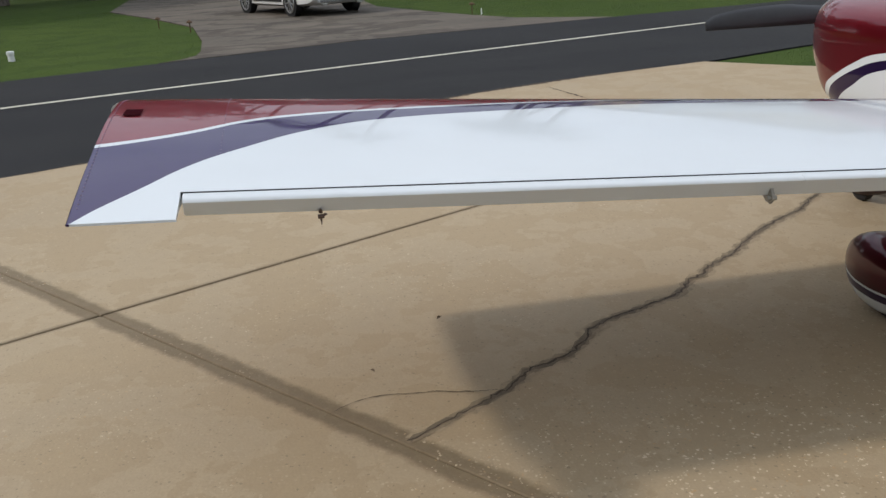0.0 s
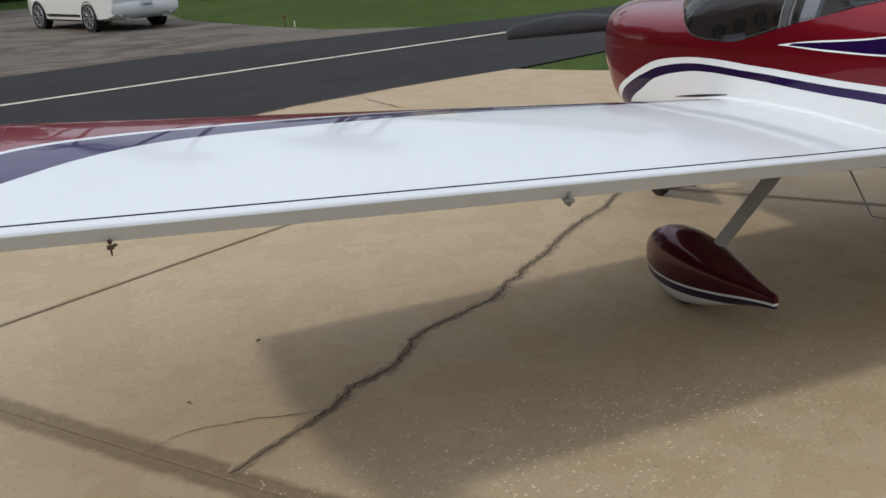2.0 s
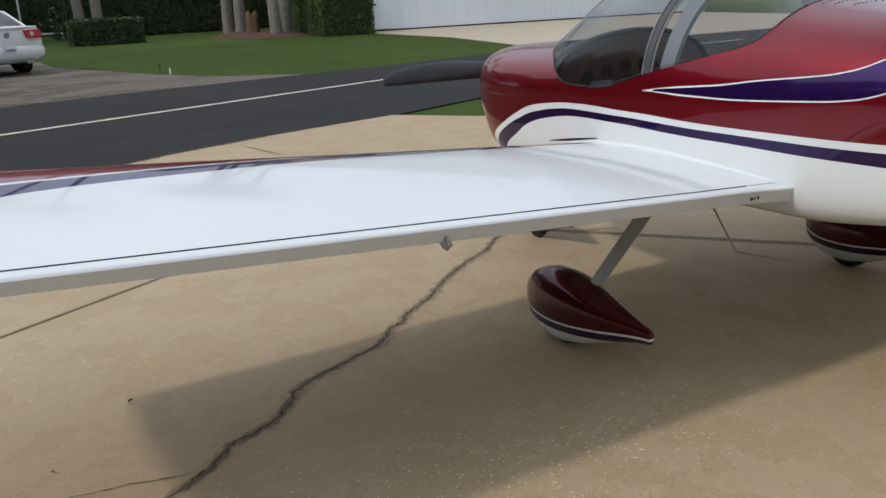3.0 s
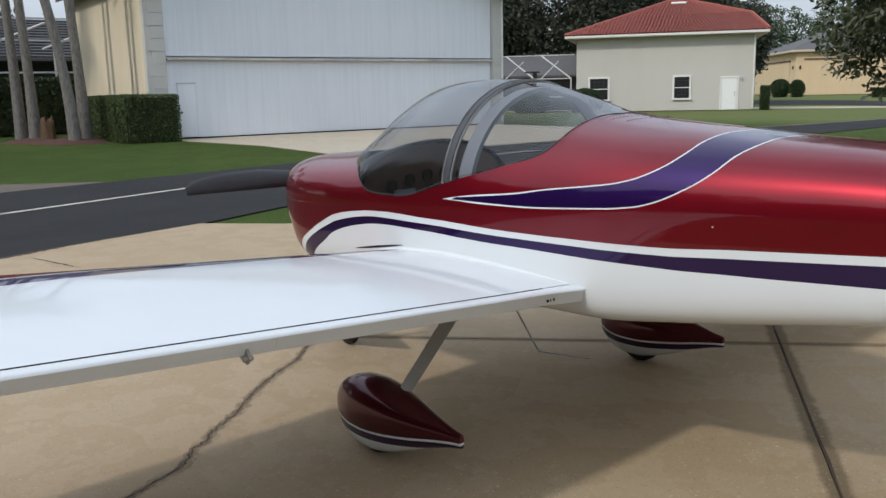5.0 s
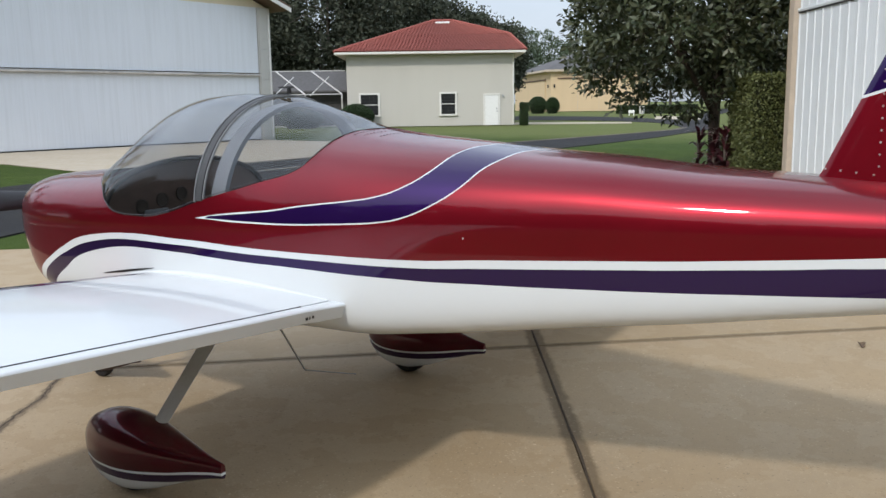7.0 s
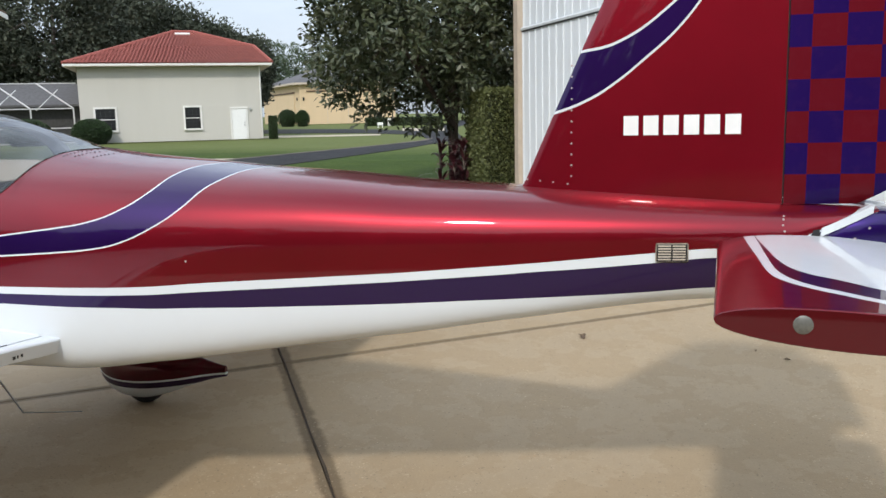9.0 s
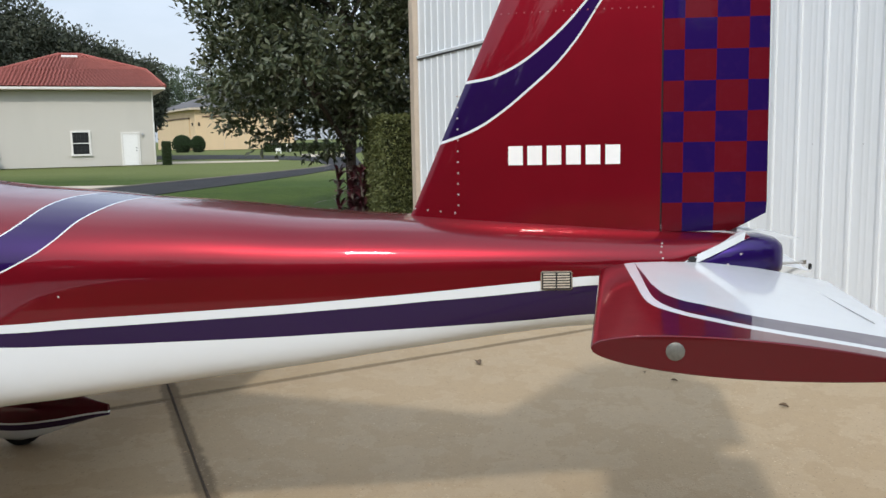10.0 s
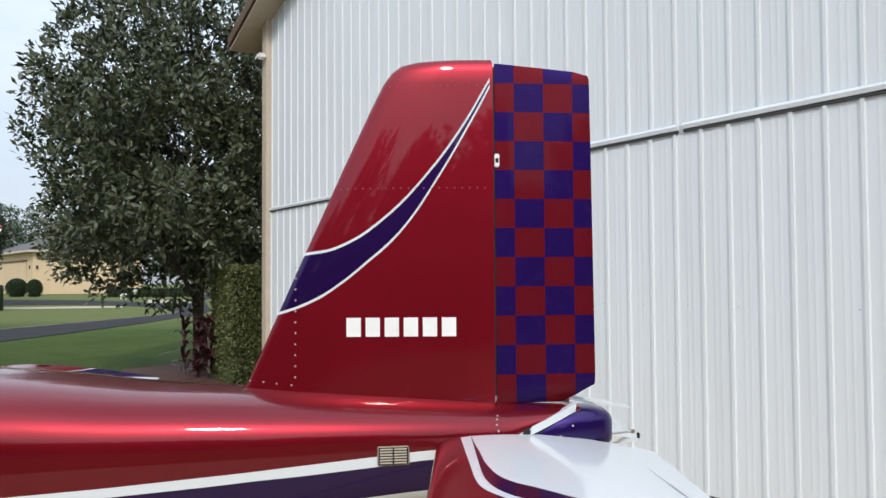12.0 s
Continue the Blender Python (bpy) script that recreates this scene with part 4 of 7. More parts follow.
def rail_strip(wide, out):
    """The dark seal along the canopy's lower edge."""
    pts = [(y, rail(y)) for y in CAN]
    bms = []
    for s in (1, -1):
        line = []
        for y, t in pts:
            x, yy, z = hull(y, min(t + 0.004, 1.0))
            line.append((s * (x - 0.002 if abs(x) > 0.01 else x), yy, z + 0.001))
        bms.append(tube(line, wide, 6))
    return merged(*bms)


part("canopy_seal", rail_strip(0.0016, 0.004), M["seal"], canopy, "dark rubber seal")
scoop = part("canopy_vent", box((0.030, 0.075, 0.008), (0, 0.742, 1.590), 0.003), M["seal"], canopy, "small dark flat vent on a stem")
part("vent_stem", box((0.010, 0.022, 0.026), (0, 0.725, 1.574), 0.003), M["dark"], scoop)
part("aft_vent_holes", merged(*[disc_rings([(z0, 0.006), (z0 + 0.003, 0.006)], 8, "z") for z0 in (1.3925,)]), M["dark"], body).location = (0, 0.02, 0)

# cockpit
tub_ys = [y for y in YS if 0.10 <= y <= 1.95]
tub = part("cockpit_tub", hull_mesh(tub_ys, lambda y: 0.16, lambda y: min(rail(y), 0.9) - 0.004, 10, "tub", 0.012), M["cockpit"], plane, "dark cockpit side lining")
part("cockpit_floor", box((0.86, 1.60, 0.03), (0, 1.05, 0.70), 0.005), M["cockpit"], tub)
part("aft_bulkhead", box((0.80, 0.03, 0.46), (0, 0.30, 0.92), 0.01, pose(0, 0, 0, 12)), M["cockpit"], tub)
part("baggage_shelf", loft([[(-w, y, z), (w, y, z), (w, y, z - 0.02), (-w, y, z - 0.02)] for y, w, z in ((0.62, 0.47, 1.10), (0.45, 0.44, 1.15), (0.33, 0.38, 1.20))]), M["shelf"], tub, "grey shelf behind the seats")


def arch(y, h, low):
    """Outline of the instrument panel: flat below, arched above."""
    return [(0.50 * math.cos(a), y, 1.05 + (h - 1.05) * max(math.sin(a), 0.0) ** 0.9 - (1.05 - low) * max(-math.sin(a), 0.0) ** 0.4) for a in np.linspace(0, 2 * math.pi, 41)[:-1]]


panel = part("instrument_panel", loft([arch(1.415, 1.255, 0.72), arch(1.440, 1.258, 0.72)]), M["panel"], tub, "dark brown instrument panel")
part("glareshield", loft([arch(1.442, 1.266, 1.03), [(x * 0.92, 1.60, z - 0.025) for x, _, z in arch(0, 1.258, 1.03)], [(x * 0.5, 1.80, z - 0.055) for x, _, z in arch(0, 1.25, 1.06)]]), M["cockpit"], tub, "dark rounded glareshield")
part("panel_lip", tube([(x, 1.405, z) for x, _, z in arch(0, 1.262, 0.9)[:21]], 0.012, 8), M["cockpit"], panel)
for k in range(6):
    part("dial", disc_rings([(0.0, 0.034), (-0.008, 0.034), (-0.008, 0.029), (-0.004, 0.028), (-0.004, 0.001)], 18, "y"), M["seat"], panel).location = (-0.30 + 0.12 * k, 1.414, 1.10 - 0.02 * abs(k - 2.5))
part("radio_stack", box((0.16, 0.02, 0.20), (0.02, 1.408, 0.94), 0.005), M["dark"], panel)
part("panel_screen", box((0.14, 0.02, 0.10), (-0.22, 1.408, 0.98), 0.005), M["strip"], panel)
for sx in (-0.25, 0.25):
    st = part("seat", merged(box((0.42, 0.46, 0.10), (sx, 0.78, 0.77), 0.035), box((0.42, 0.10, 0.34), (sx, 0.55, 0.94), 0.04, pose(0, 0, 0, 20))), M["seat"], tub, "dark leather seat")
    part("control_stick", tube([(sx, 1.08, 0.72), (sx, 1.02, 0.90), (sx, 0.99, 1.0)], [0.012, 0.012, 0.018], 8), M["cockpit"], tub)
part("roll_bar", hoop(0.672, 0.075, 0.02, 0.035), M["roll_bar"], tub, "wide blue-grey roll bar")

# wings
AIL_IN, AIL_OUT, TIP_TE = 1.80, 3.43, 0.0


def strip_bm(x0, x1, side, root=False):
    """The blunt trailing strip behind the gap: rounded edge above, undercut face behind."""
    rings = []
    for x in np.linspace(x0, x1, 12):
        c, g = cut_y(x), gap_y(x) - 0.005
        zt = wing_z(x, c, 1)
        h = 0.056 - 0.010 * (x - 0.6) / 2.8
        aft = -0.03 * max(0.0, (0.66 - x) / 0.16 if x > 0.5 else 1.0) if root else 0.0
        prof = [(g, wing_z(x, g, 1) - 0.001), (0.5 * (g + c), wing_z(x, 0.5 * (g + c), 1) + 0.001), (c + 0.008 + aft, zt + 0.0005), (c + 0.002 + aft, zt - 0.003), (c + aft, zt - 0.008), (c + 0.024 + aft, zt - h), (c + 0.036, zt - h - 0.004), (g + 0.03, wing_z(x, g, -1) - 0.002), (g + 0.03, wing_z(x, g, 1) - 0.02), (g, wing_z(x, g, 1) - 0.02)]
        rings.append([(side * x, y, z) for y, z in prof])
    return loft(rings)


def bracket(side, x, kind):
    c = cut_y(x)
    z = wing_z(x, c, 1) - 0.034
    w, r = ((0.008, 0.006), (0.014, 0.008))[kind]
    bms = [tube([(side * (x - w), c + 0.012, z - 0.024), (side * (x + w), c + 0.012, z - 0.024)], r, 8)]
    if kind:
        me = loft([[(side * (x + d), c + 0.12, z + 0.012), (side * (x + d), c + 0.01, z + 0.004), (side * (x + d), c - 0.004, z - 0.022), (side * (x + d), c + 0.012, z - 0.040), (side * (x + d), c + 0.04, z - 0.030)] for d in (-0.004, 0.004)])
    else:
        me = merged(box((0.010, 0.024, 0.014), (side * x, c + 0.018, z - 0.012), 0.004), tube([(side * (x - 0.016), c + 0.012, z - 0.020), (side * (x - 0.008), c + 0.012, z - 0.020)], [0.002, 0.005], 8), tube([(side * x, c + 0.010, z - 0.02), (side * x, c + 0.008, z - 0.044)], [0.0035, 0.0015], 8))
    return merged(me, *bms)


def tip_x(y):
    return 3.665 + 0.052 * max(y, 0.0) / 1.43


def tip_bm(side):
    """The end panel: its outer edge runs outwards to the nose and its tail is thin."""
    bm = wing_bm(AIL_OUT, 3.665, TIP_TE, side)
    for v in bm.verts:
        x, y, z = abs(v.co.x), v.co.y, v.co.z
        top = wing_z(x, y, 1)
        w = min(max((0.40 - y) / 0.40, 0.0), 1.0)
        z += (top - 0.004 - z) * w * 0.9 if z < top - 0.004 else 0.0
        x += (x - AIL_OUT) / (3.665 - AIL_OUT) * (tip_x(y) - 3.665)
        v.co = (side * x, y, z)
    return bm


for side, word in ((-1, "left"), (1, "right")):
    wing = part("wing", wing_bm(0.40, AIL_OUT, gap_y, side), M["wing"], plane, "white wing with a red and purple nose sweep")
    if side > 0:
        # the airplane stands a little lower on this side
        wing.matrix_basis = Matrix.Translation((0.45, 0, 0.75)) @ Matrix.Rotation(radians(1.1), 4, "Y") @ Matrix.Translation((-0.45, 0, -0.75))
    tip = part("wing_tip", tip_bm(side), M["wing"], wing, "purple, red and white wing tip")
    rim = [(side * tip_x(y), y, wing_z(3.665, y, 1)) for y in np.linspace(WING_LE, TIP_TE, 20)]
    low = [(side * tip_x(y), y, wing_z(3.665, y, -1) + (wing_z(3.665, y, 1) - wing_z(3.665, y, -1) - 0.004) * 0.9 * min(max((0.40 - y) / 0.40, 0.0), 1.0)) for y in np.linspace(WING_LE, TIP_TE, 20)]
    out = [[((side * (tip_x(a[1]) + 0.024 * math.sin(math.pi * k / 6) * (0.1 + 0.9 * (a[1] + 0.06) / 1.5))), a[1], a[2] + (b[2] - a[2]) * (0.5 - 0.5 * math.cos(math.pi * k / 6))) for a, b in zip(rim, low)] for k in range(7)]
    part("tip_edge", loft(out, False), M["purple"], wing)
    part("position_light", disc_rings([(0.0, 0.03), (0.03, 0.028), (0.07, 0.018), (0.085, 0.002)], 14, "y"), M["lens"], wing, "pale navigation light").location = (side * 3.748, 1.30, wing_z(3.675, 1.36, 1) - 0.020)
    z = wing_z(3.61, 0.76, 1)
    patch = [(side * xx, yy, wing_z(xx, yy, 1) + 0.0015) for xx in (3.602, 3.655) for yy in np.linspace(0.822, 0.912, 5)]
    part("tip_light_cover", from_lists("cover", patch, [(i, i + 1, i + 6, i + 5) for i in range(4)]), M["lens_cover"], wing, "dark red square lens", False)
    part("aileron", strip_bm(AIL_IN, AIL_OUT - 0.006, side), M["white"], wing)
    part("flap", strip_bm(0.43, AIL_IN - 0.0006, side, True), M["white"], wing)
    # black strip laid over the open gap paints the shade inside it
    part("gap_dark_strip", loft([[(side * x, gap_y(x), wing_z(x, gap_y(x), 1) + 0.0008), (side * x, gap_y(x) - 0.0046, wing_z(x, gap_y(x) - 0.0046, 1) + 0.0008), (side * x, gap_y(x) - 0.0046, wing_z(x, gap_y(x), 1) - 0.02), (side * x, gap_y(x), wing_z(x, gap_y(x), 1) - 0.02)] for x in (0.66, 0.9, 1.4, 2, 2.7, 3.43)]), M["dark"], wing)
    part("hinge_bracket", bracket(side, 3.10, 0), M["vent"], wing, "small hinge with a hanging bolt")
    part("hinge_bracket", bracket(side, 1.89, 1), M["cavity"], wing, "grey hinge plate with a bolt")
    rv = []
    for yy in np.linspace(0.08, 1.2, 46):
        rv.append(disc_rings([(0, 0.0030), (0.0012, 0.0020)], 6, "z"))
        rv[-1].transform(Matrix.Translation((side * (tip_x(yy) - 0.012), yy, wing_z(3.655, yy, 1) - 0.0002)))
    for yy in np.linspace(0.42, 1.2, 26):
        rv.append(disc_rings([(0, 0.0026), (0.001, 0.0018)], 6, "z"))
        rv[-1].transform(Matrix.Translation((side * 3.345, yy, wing_z(3.345, yy, 1) - 0.0002)))
    tagged(part("rivets", merged(*rv), plain("dark_rivet", (0.16, 0.10, 0.16), 0.4), wing), kind="stuff")
    # fairing where the wing meets the body
    fair = []
    for yy in np.linspace(1.30, 0.118, 24):
        zt = wing_z(0.58, yy, 1)
        s = min(max((1.30 - yy) / 1.18, 0.0), 1.0)
        r = 0.002 + 0.016 * math.sin(math.pi * min(s, 0.97)) ** 1.2
        hz = zt + r * 0.9
        hx = -hull(yy, hull_t(yy, hz))[0]
        ring = [(hx - 0.02, hz)]
        for k in range(9):
            a = 0.5 * math.pi * k / 8
            x = hx + r * (1 - math.cos(a)) * 1.6
            ring.append((x, wing_z(x, yy, 1) + 0.0012 + r * 0.9 * (1 - math.sin(a)) ** 1.15))
        ring += [(hx + r * 1.6, zt - 0.03), (hx - 0.02, zt - 0.03)]
        fair.append([(side * x, yy, z) for x, z in ring])
    part("root_fairing", loft(fair), M["white"], wing, "smooth white root fairing")
    slot = []
    for k, y in enumerate(np.linspace(1.04, 1.40, 9)):
        z = 0.830 - 0.056 * k / 8
        for e in (-1, 1):
            zz = z + e * (0.0012 + 0.0042 * math.sin(math.pi * k / 8))
            slot.append((side * (-hull(y, hull_t(y, zz))[0] + 0.0025), y, zz))
    part("air_slot", from_lists("slot", slot, [(2 * i, 2 * i + 1, 2 * i + 3, 2 * i + 2) for i in range(8)]), M["dark"], body, "thin dark slot", False)
for k, (dy, w) in enumerate(((0.0, 0.008), (0.018, 0.005), (0.034, 0.012))):
    part("small_mark", box((w, 0.002, 0.010), (-0.65 - dy, cut_y(0.65) - 0.004, wing_z(0.65, cut_y(0.65), 1) - 0.030), 0), M["dark"], plane, "", False)


# undercarriage
def main_leg(side):
    top, low = Vector((side * 0.50, 0.675, 0.66)), Vector((side * 0.875, 0.645, 0.33))
    rings = []
    for k in range(9):
        s = k / 8
        p = top.lerp(low, s)
        c, th = 0.045 - 0.007 * s, 0.015
        rings.append([(p.x + th * math.sin(a) * 0.7, p.y + c * math.cos(a), p.z + th * math.sin(a) * 0.7) for a in (2 * math.pi * i / 14 for i in range(14))])
    return loft(rings)


def wheel_pant(at, scale=1.0):
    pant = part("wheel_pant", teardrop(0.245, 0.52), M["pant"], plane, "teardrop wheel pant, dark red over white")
    tyre = part("tyre", disc_rings([(-0.034, 0.05), (-0.038, 0.095), (-0.030, 0.112), (-0.014, 0.117), (0.014, 0.117), (0.030, 0.112), (0.038, 0.095), (0.034, 0.05)], 32, "x"), M["black"], pant, "black rubber tyre")
    tyre.location = (0, -0.025, 0.117)
    pant.location = at
    tyre.location.z = 0.117 - at[2] / scale
    pant.scale = (scale, scale, scale)
    return pant


for side in (-1, 1):
    wheel_pant((-0.868, 0.866, -0.037) if side < 0 else (0.955, 0.80, -0.018), 1.025 if side < 0 else 1.011)
    part("gear_leg", main_leg(side), M["leg"], plane, "grey streamlined gear leg")
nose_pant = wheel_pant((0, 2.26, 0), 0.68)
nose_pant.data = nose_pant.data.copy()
# the wing's shadow on the nose pant is put into this darker red
nose_pant.data.materials[0] = M["shaded_red"]
part("nose_leg", tube([(0, 1.95, 0.62), (0, 2.10, 0.42), (0, 2.22, 0.18)], [0.028, 0.026, 0.022], 12), M["leg"], plane)
part("whip_antenna", tube([(0.05, 0.984, 0.549), (0.05, 0.866, 0.403), (0.05, 0.747, 0.257), (0.05, 0.588, 0.271), (0.05, 0.436, 0.287)], [0.006, 0.005, 0.004, 0.003, 0.002], 8), M["leg"], plane, "thin bent whip antenna")


def blade(sign):
    """A flat blade with a straight lower edge and a curved upper one that falls to the tip."""
    rings = []
    for k in range(17):
        s = k / 16
        r = 0.06 + 0.75 * s
        top = 0.052 * math.sqrt(max(0.0, 1 - max(0.0, (s - 0.35) / 0.65) ** 2.2)) if s < 1 else 0.0
        low = -0.050 + 0.004 * s
        top = max(top * (0.75 + 0.5 * min(1, 3 * s)) , low + 0.006)
        mid, c = 0.5 * (top + low), 0.5 * (top - low)
        tw = radians(34 - 18 * s)
        th = 0.020 * (1 - 0.75 * s) + 0.003
        ring = []
        for i in range(14):
            a = 2 * math.pi * i / 14
            u, v = c * math.cos(a), th * math.sin(a)
            ring.append((sign * r, 2.63 + (u * math.sin(tw) + v * math.cos(tw)), sign * 0.0 + mid + u - v * math.sin(tw)))
        rings.append(ring)
    return loft(rings)


prop = part("propeller", disc_rings([(2.60, 0.07), (2.66, 0.07)], 20, "y"), M["prop"], plane, "matt black propeller")
prop.location.z = 1.01
for s in (-1, 1):
    part("blade", blade(s), M["prop"], prop)

# tail
FIN = [(1.20, -1.46, -2.328), (1.28, -1.510, -2.328), (1.5, -1.607, -2.328), (1.7, -1.697, -2.328), (2.0, -1.833, -2.328), (2.2, -1.927, -2.328), (2.27, -1.962, -2.328), (2.31, -1.99, -2.328), (2.333, -2.02, -2.327), (2.346, -2.07, -2.325), (2.350, -2.12, -2.322)]


def fin_bm():
    rings = []
    for z, le, te in FIN:
        s = (z - 1.2) / 1.15
        top = 1.0 if z < 2.30 else max(0.05, math.sqrt(max(0.0, 1 - ((z - 2.30) / 0.052) ** 2)))
        half = (0.045 - 0.010 * s) * (0.35 + 0.65 * top)
        ring = []
        n = 16
        prof = []
        for k in range(n + 1):
            c = 0.5 - 0.5 * math.cos(math.pi * k / n)
            prof.append((le + (te - le) * c, half * min(1.0, 1.75 * math.sqrt(c) * (1 - 0.32 * c))))
        ring = [(-t, y, z) for y, t in prof] + [(t, y, z) for y, t in prof[::-1][:-1]]
        rings.append(ring)
    return loft(rings)


fin = part("fin", fin_bm(), M["fin"], plane, "red fin with a purple sweep edged in white")
RUD = [(1.212, -2.55), (1.232, -2.592), (1.27, -2.66), (1.30, -2.662), (1.8, -2.658), (2.28, -2.653), (2.298, -2.648), (2.312, -2.60)]


def rudder_bm():
    rings = []
    for z, te in RUD:
        le = -2.334
        zt = z
        prof = []
        for k in range(13):
            c = k / 12
            prof.append((le + (te - le) * c, 0.034 * (1 - c) ** 0.9 * min(1, 0.93 + 4 * c) + 0.0025))
        lift = 0.022 if z > 2.30 else (0.012 if z > 2.29 else 0.0)
        rings.append([(-t, y, z + lift * (1 - (y - le) / (te - le))) for y, t in prof] + [(t, y, z + lift * (1 - (y - le) / (te - le))) for y, t in prof[::-1]])
    return loft(rings)


rudder = part("rudder", rudder_bm(), M["rudder"], plane, "rudder in red and purple squares")
part("rudder_gap", box((0.052, 0.005, 1.09), (0, -2.331, 1.78), 0), M["dark"], rudder, "", False)
part("rudder_hinge", box((0.080, 0.016, 0.045), (0, -2.340, 2.01), 0.003), M["letter"], rudder, "pale hinge fitting")
part("hinge_bolt", box((0.086, 0.010, 0.016), (0, -2.340, 2.01), 0.002), M["dark"], rudder)

# registration mark: plain bars in place of the characters
for k in range(6):
    y0 = -1.842 - k * 0.0625
    part("letter_bar", box((0.002, 0.047, 0.062), (-0.0436, y0 - 0.0235, 1.463), 0.0), M["letter"], fin, "white bar of lettering", False)
    part("letter_bar", box((0.002, 0.047, 0.062), (0.0436, y0 - 0.0235, 1.463), 0.0), M["letter"], fin, "", False)

rv = []
for zz in np.linspace(1.30, 1.66, 11):
    for sx in (-1, 1):
        b = disc_rings([(0, 0.0034), (0.002, 0.0022)], 8, "x")
        b.transform(Matrix.Scale(sx, 4, (1, 0, 0)))
        b.transform(Matrix.Translation((sx * 0.0335, -1.672 - 0.004 * (zz - 1.3), zz)))
        rv.append(b)
for yy in (-1.52, -1.565, -1.61, -1.66):
    for sx in (-1, 1):
        b = disc_rings([(0, 0.0034), (0.002, 0.0022)], 8, "x")
        b.transform(Matrix.Scale(sx, 4, (1, 0, 0)))
        b.transform(Matrix.Translation((sx * (0.012 + 0.13 * (-1.5 - yy)), yy, 1.288 + 0.1 * (yy + 1.52))))
        rv.append(b)
tagged(part("fin_rivets", merged(*rv), M["rivet"], fin), kind="stuff")
rv = []
for zz, y0, y1, n in ((1.92, -1.82, -2.30, 20), (2.262, -1.985, -2.30, 14)):
    for yy in np.linspace(y0, y1, n):
        for sx in (-1, 1):
            c = (yy - np.interp(zz, [f[0] for f in FIN], [f[1] for f in FIN])) / (-2.328 - np.interp(zz, [f[0] for f in FIN], [f[1] for f in FIN]))
            half = (0.045 - 0.010 * (zz - 1.2) / 1.15) * min(1.0, 1.75 * math.sqrt(c) * (1 - 0.32 * c))
            b = disc_rings([(0, 0.0030), (0.0012, 0.0020)], 6, "x")
            b.transform(Matrix.Scale(sx, 4, (1, 0, 0)))
            b.transform(Matrix.Translation((sx * half, yy, zz)))
            rv.append(b)
tagged(part("seam_rivets", merged(*rv), plain("red_rivet", (0.26, 0.05, 0.06), 0.4), fin), kind="stuff")

STAB_LE, STAB_TE, STAB_TIP, STAB_Z = -2.11, -2.83, 1.157, 1.103


def stab_ring(x, le, te, sc=1.0):
    """A section of the tail plane, whose elevator hangs a little."""
    prof = []
    for i in range(21):
        c = 0.5 - 0.5 * math.cos(math.pi * i / 20)
        th = 0.049 * 2.05 * math.sqrt(c) * (1 - c) * (1 + 0.25 * c) * 0.95 + 0.0012
        prof.append((le + (te - le) * c, STAB_Z - 0.040 * c, th * sc))
    return [(x, y, m + t) for y, m, t in prof] + [(x, y, m - t) for y, m, t in prof[::-1][1:-1]]


for side in (-1, 1):
    stab = part("stabilizer", loft([stab_ring(side * (0.10 + (STAB_TIP - 0.10) * k / 9), STAB_LE - 0.03 * (1 - k / 9), STAB_TE) for k in range(10)]), M["stab"], plane, "white tail plane with a dark red border")
    part("stabilizer_tip", loft([stab_ring(side * (STAB_TIP + d), STAB_LE, STAB_TE, sc) for d, sc in ((0.0002, 1.0), (0.005, 0.985), (0.007, 0.93))]), M["tip_red"], stab, "dark red flat tip")
    d = disc_rings([(0, 0.0185), (0.003, 0.0185), (0.005, 0.0155)], 24, "x")
    d.transform(Matrix.Scale(side, 4, (1, 0, 0)))
    d.transform(Matrix.Translation((side * (STAB_TIP + 0.006), -2.275, STAB_Z - 0.003)))
    part("tip_plug", d, M["plug"], stab, "round grey plug")
    part("elevator_line", box((0.55, 0.0022, 0.003), (side * 0.52, -2.735, 1.0843), 0, pose(0, 0, 0, 0, 0, -4.0 * side)), M["leg"], stab, "", False)
    if side > 0:
        horn = part("trim_rod", tube([(0.02, -2.71, 1.102), (0.085, -2.80, 1.098)], 0.0045, 8), M["leg"], stab, "thin pale trim rod")
        part("rod_end", disc_rings([(-0.006, 0.009), (0.006, 0.009)], 12, "z"), M["metal"], horn).location = (0.085, -2.80, 1.098)
        part("rod_bolt", box((0.010, 0.010, 0.020), (0.105, -2.825, 1.080), 0.002), M["dark"], horn)

part("control_fairing", loft([[(0.30, -2.60, 1.196), (0.34, -2.60, 1.196), (0.34, -2.60, 1.190), (0.30, -2.60, 1.188)], [(0.30, -2.75, 1.172), (0.34, -2.75, 1.172), (0.34, -2.75, 1.160), (0.30, -2.75, 1.158)], [(0.32, -2.84, 1.148), (0.34, -2.84, 1.148), (0.34, -2.84, 1.143), (0.32, -2.84, 1.143)]]), M["white"], plane, "thin white control fairing behind the rudder")
cone = []
for y, w, zb, zt in ((-2.38, 0.118, 1.06, 1.125), (-2.44, 0.120, 1.055, 1.16), (-2.52, 0.116, 1.055, 1.190), (-2.58, 0.108, 1.058, 1.203), (-2.64, 0.095, 1.062, 1.203), (-2.685, 0.078, 1.070, 1.192), (-2.705, 0.055, 1.085, 1.175), (-2.71, 0.02, 1.11, 1.155)):
    cone.append([(w * math.copysign(abs(math.cos(a)) ** 0.6, math.cos(a)), y, 0.5 * (zb + zt) + 0.5 * (zt - zb) * math.copysign(abs(math.sin(a)) ** 0.6, math.sin(a))) for a in (2 * math.pi * i / 28 for i in range(28))])
tailcone = part("tail_fairing", loft(cone), M["purple"], plane, "rounded purple tail fairing")
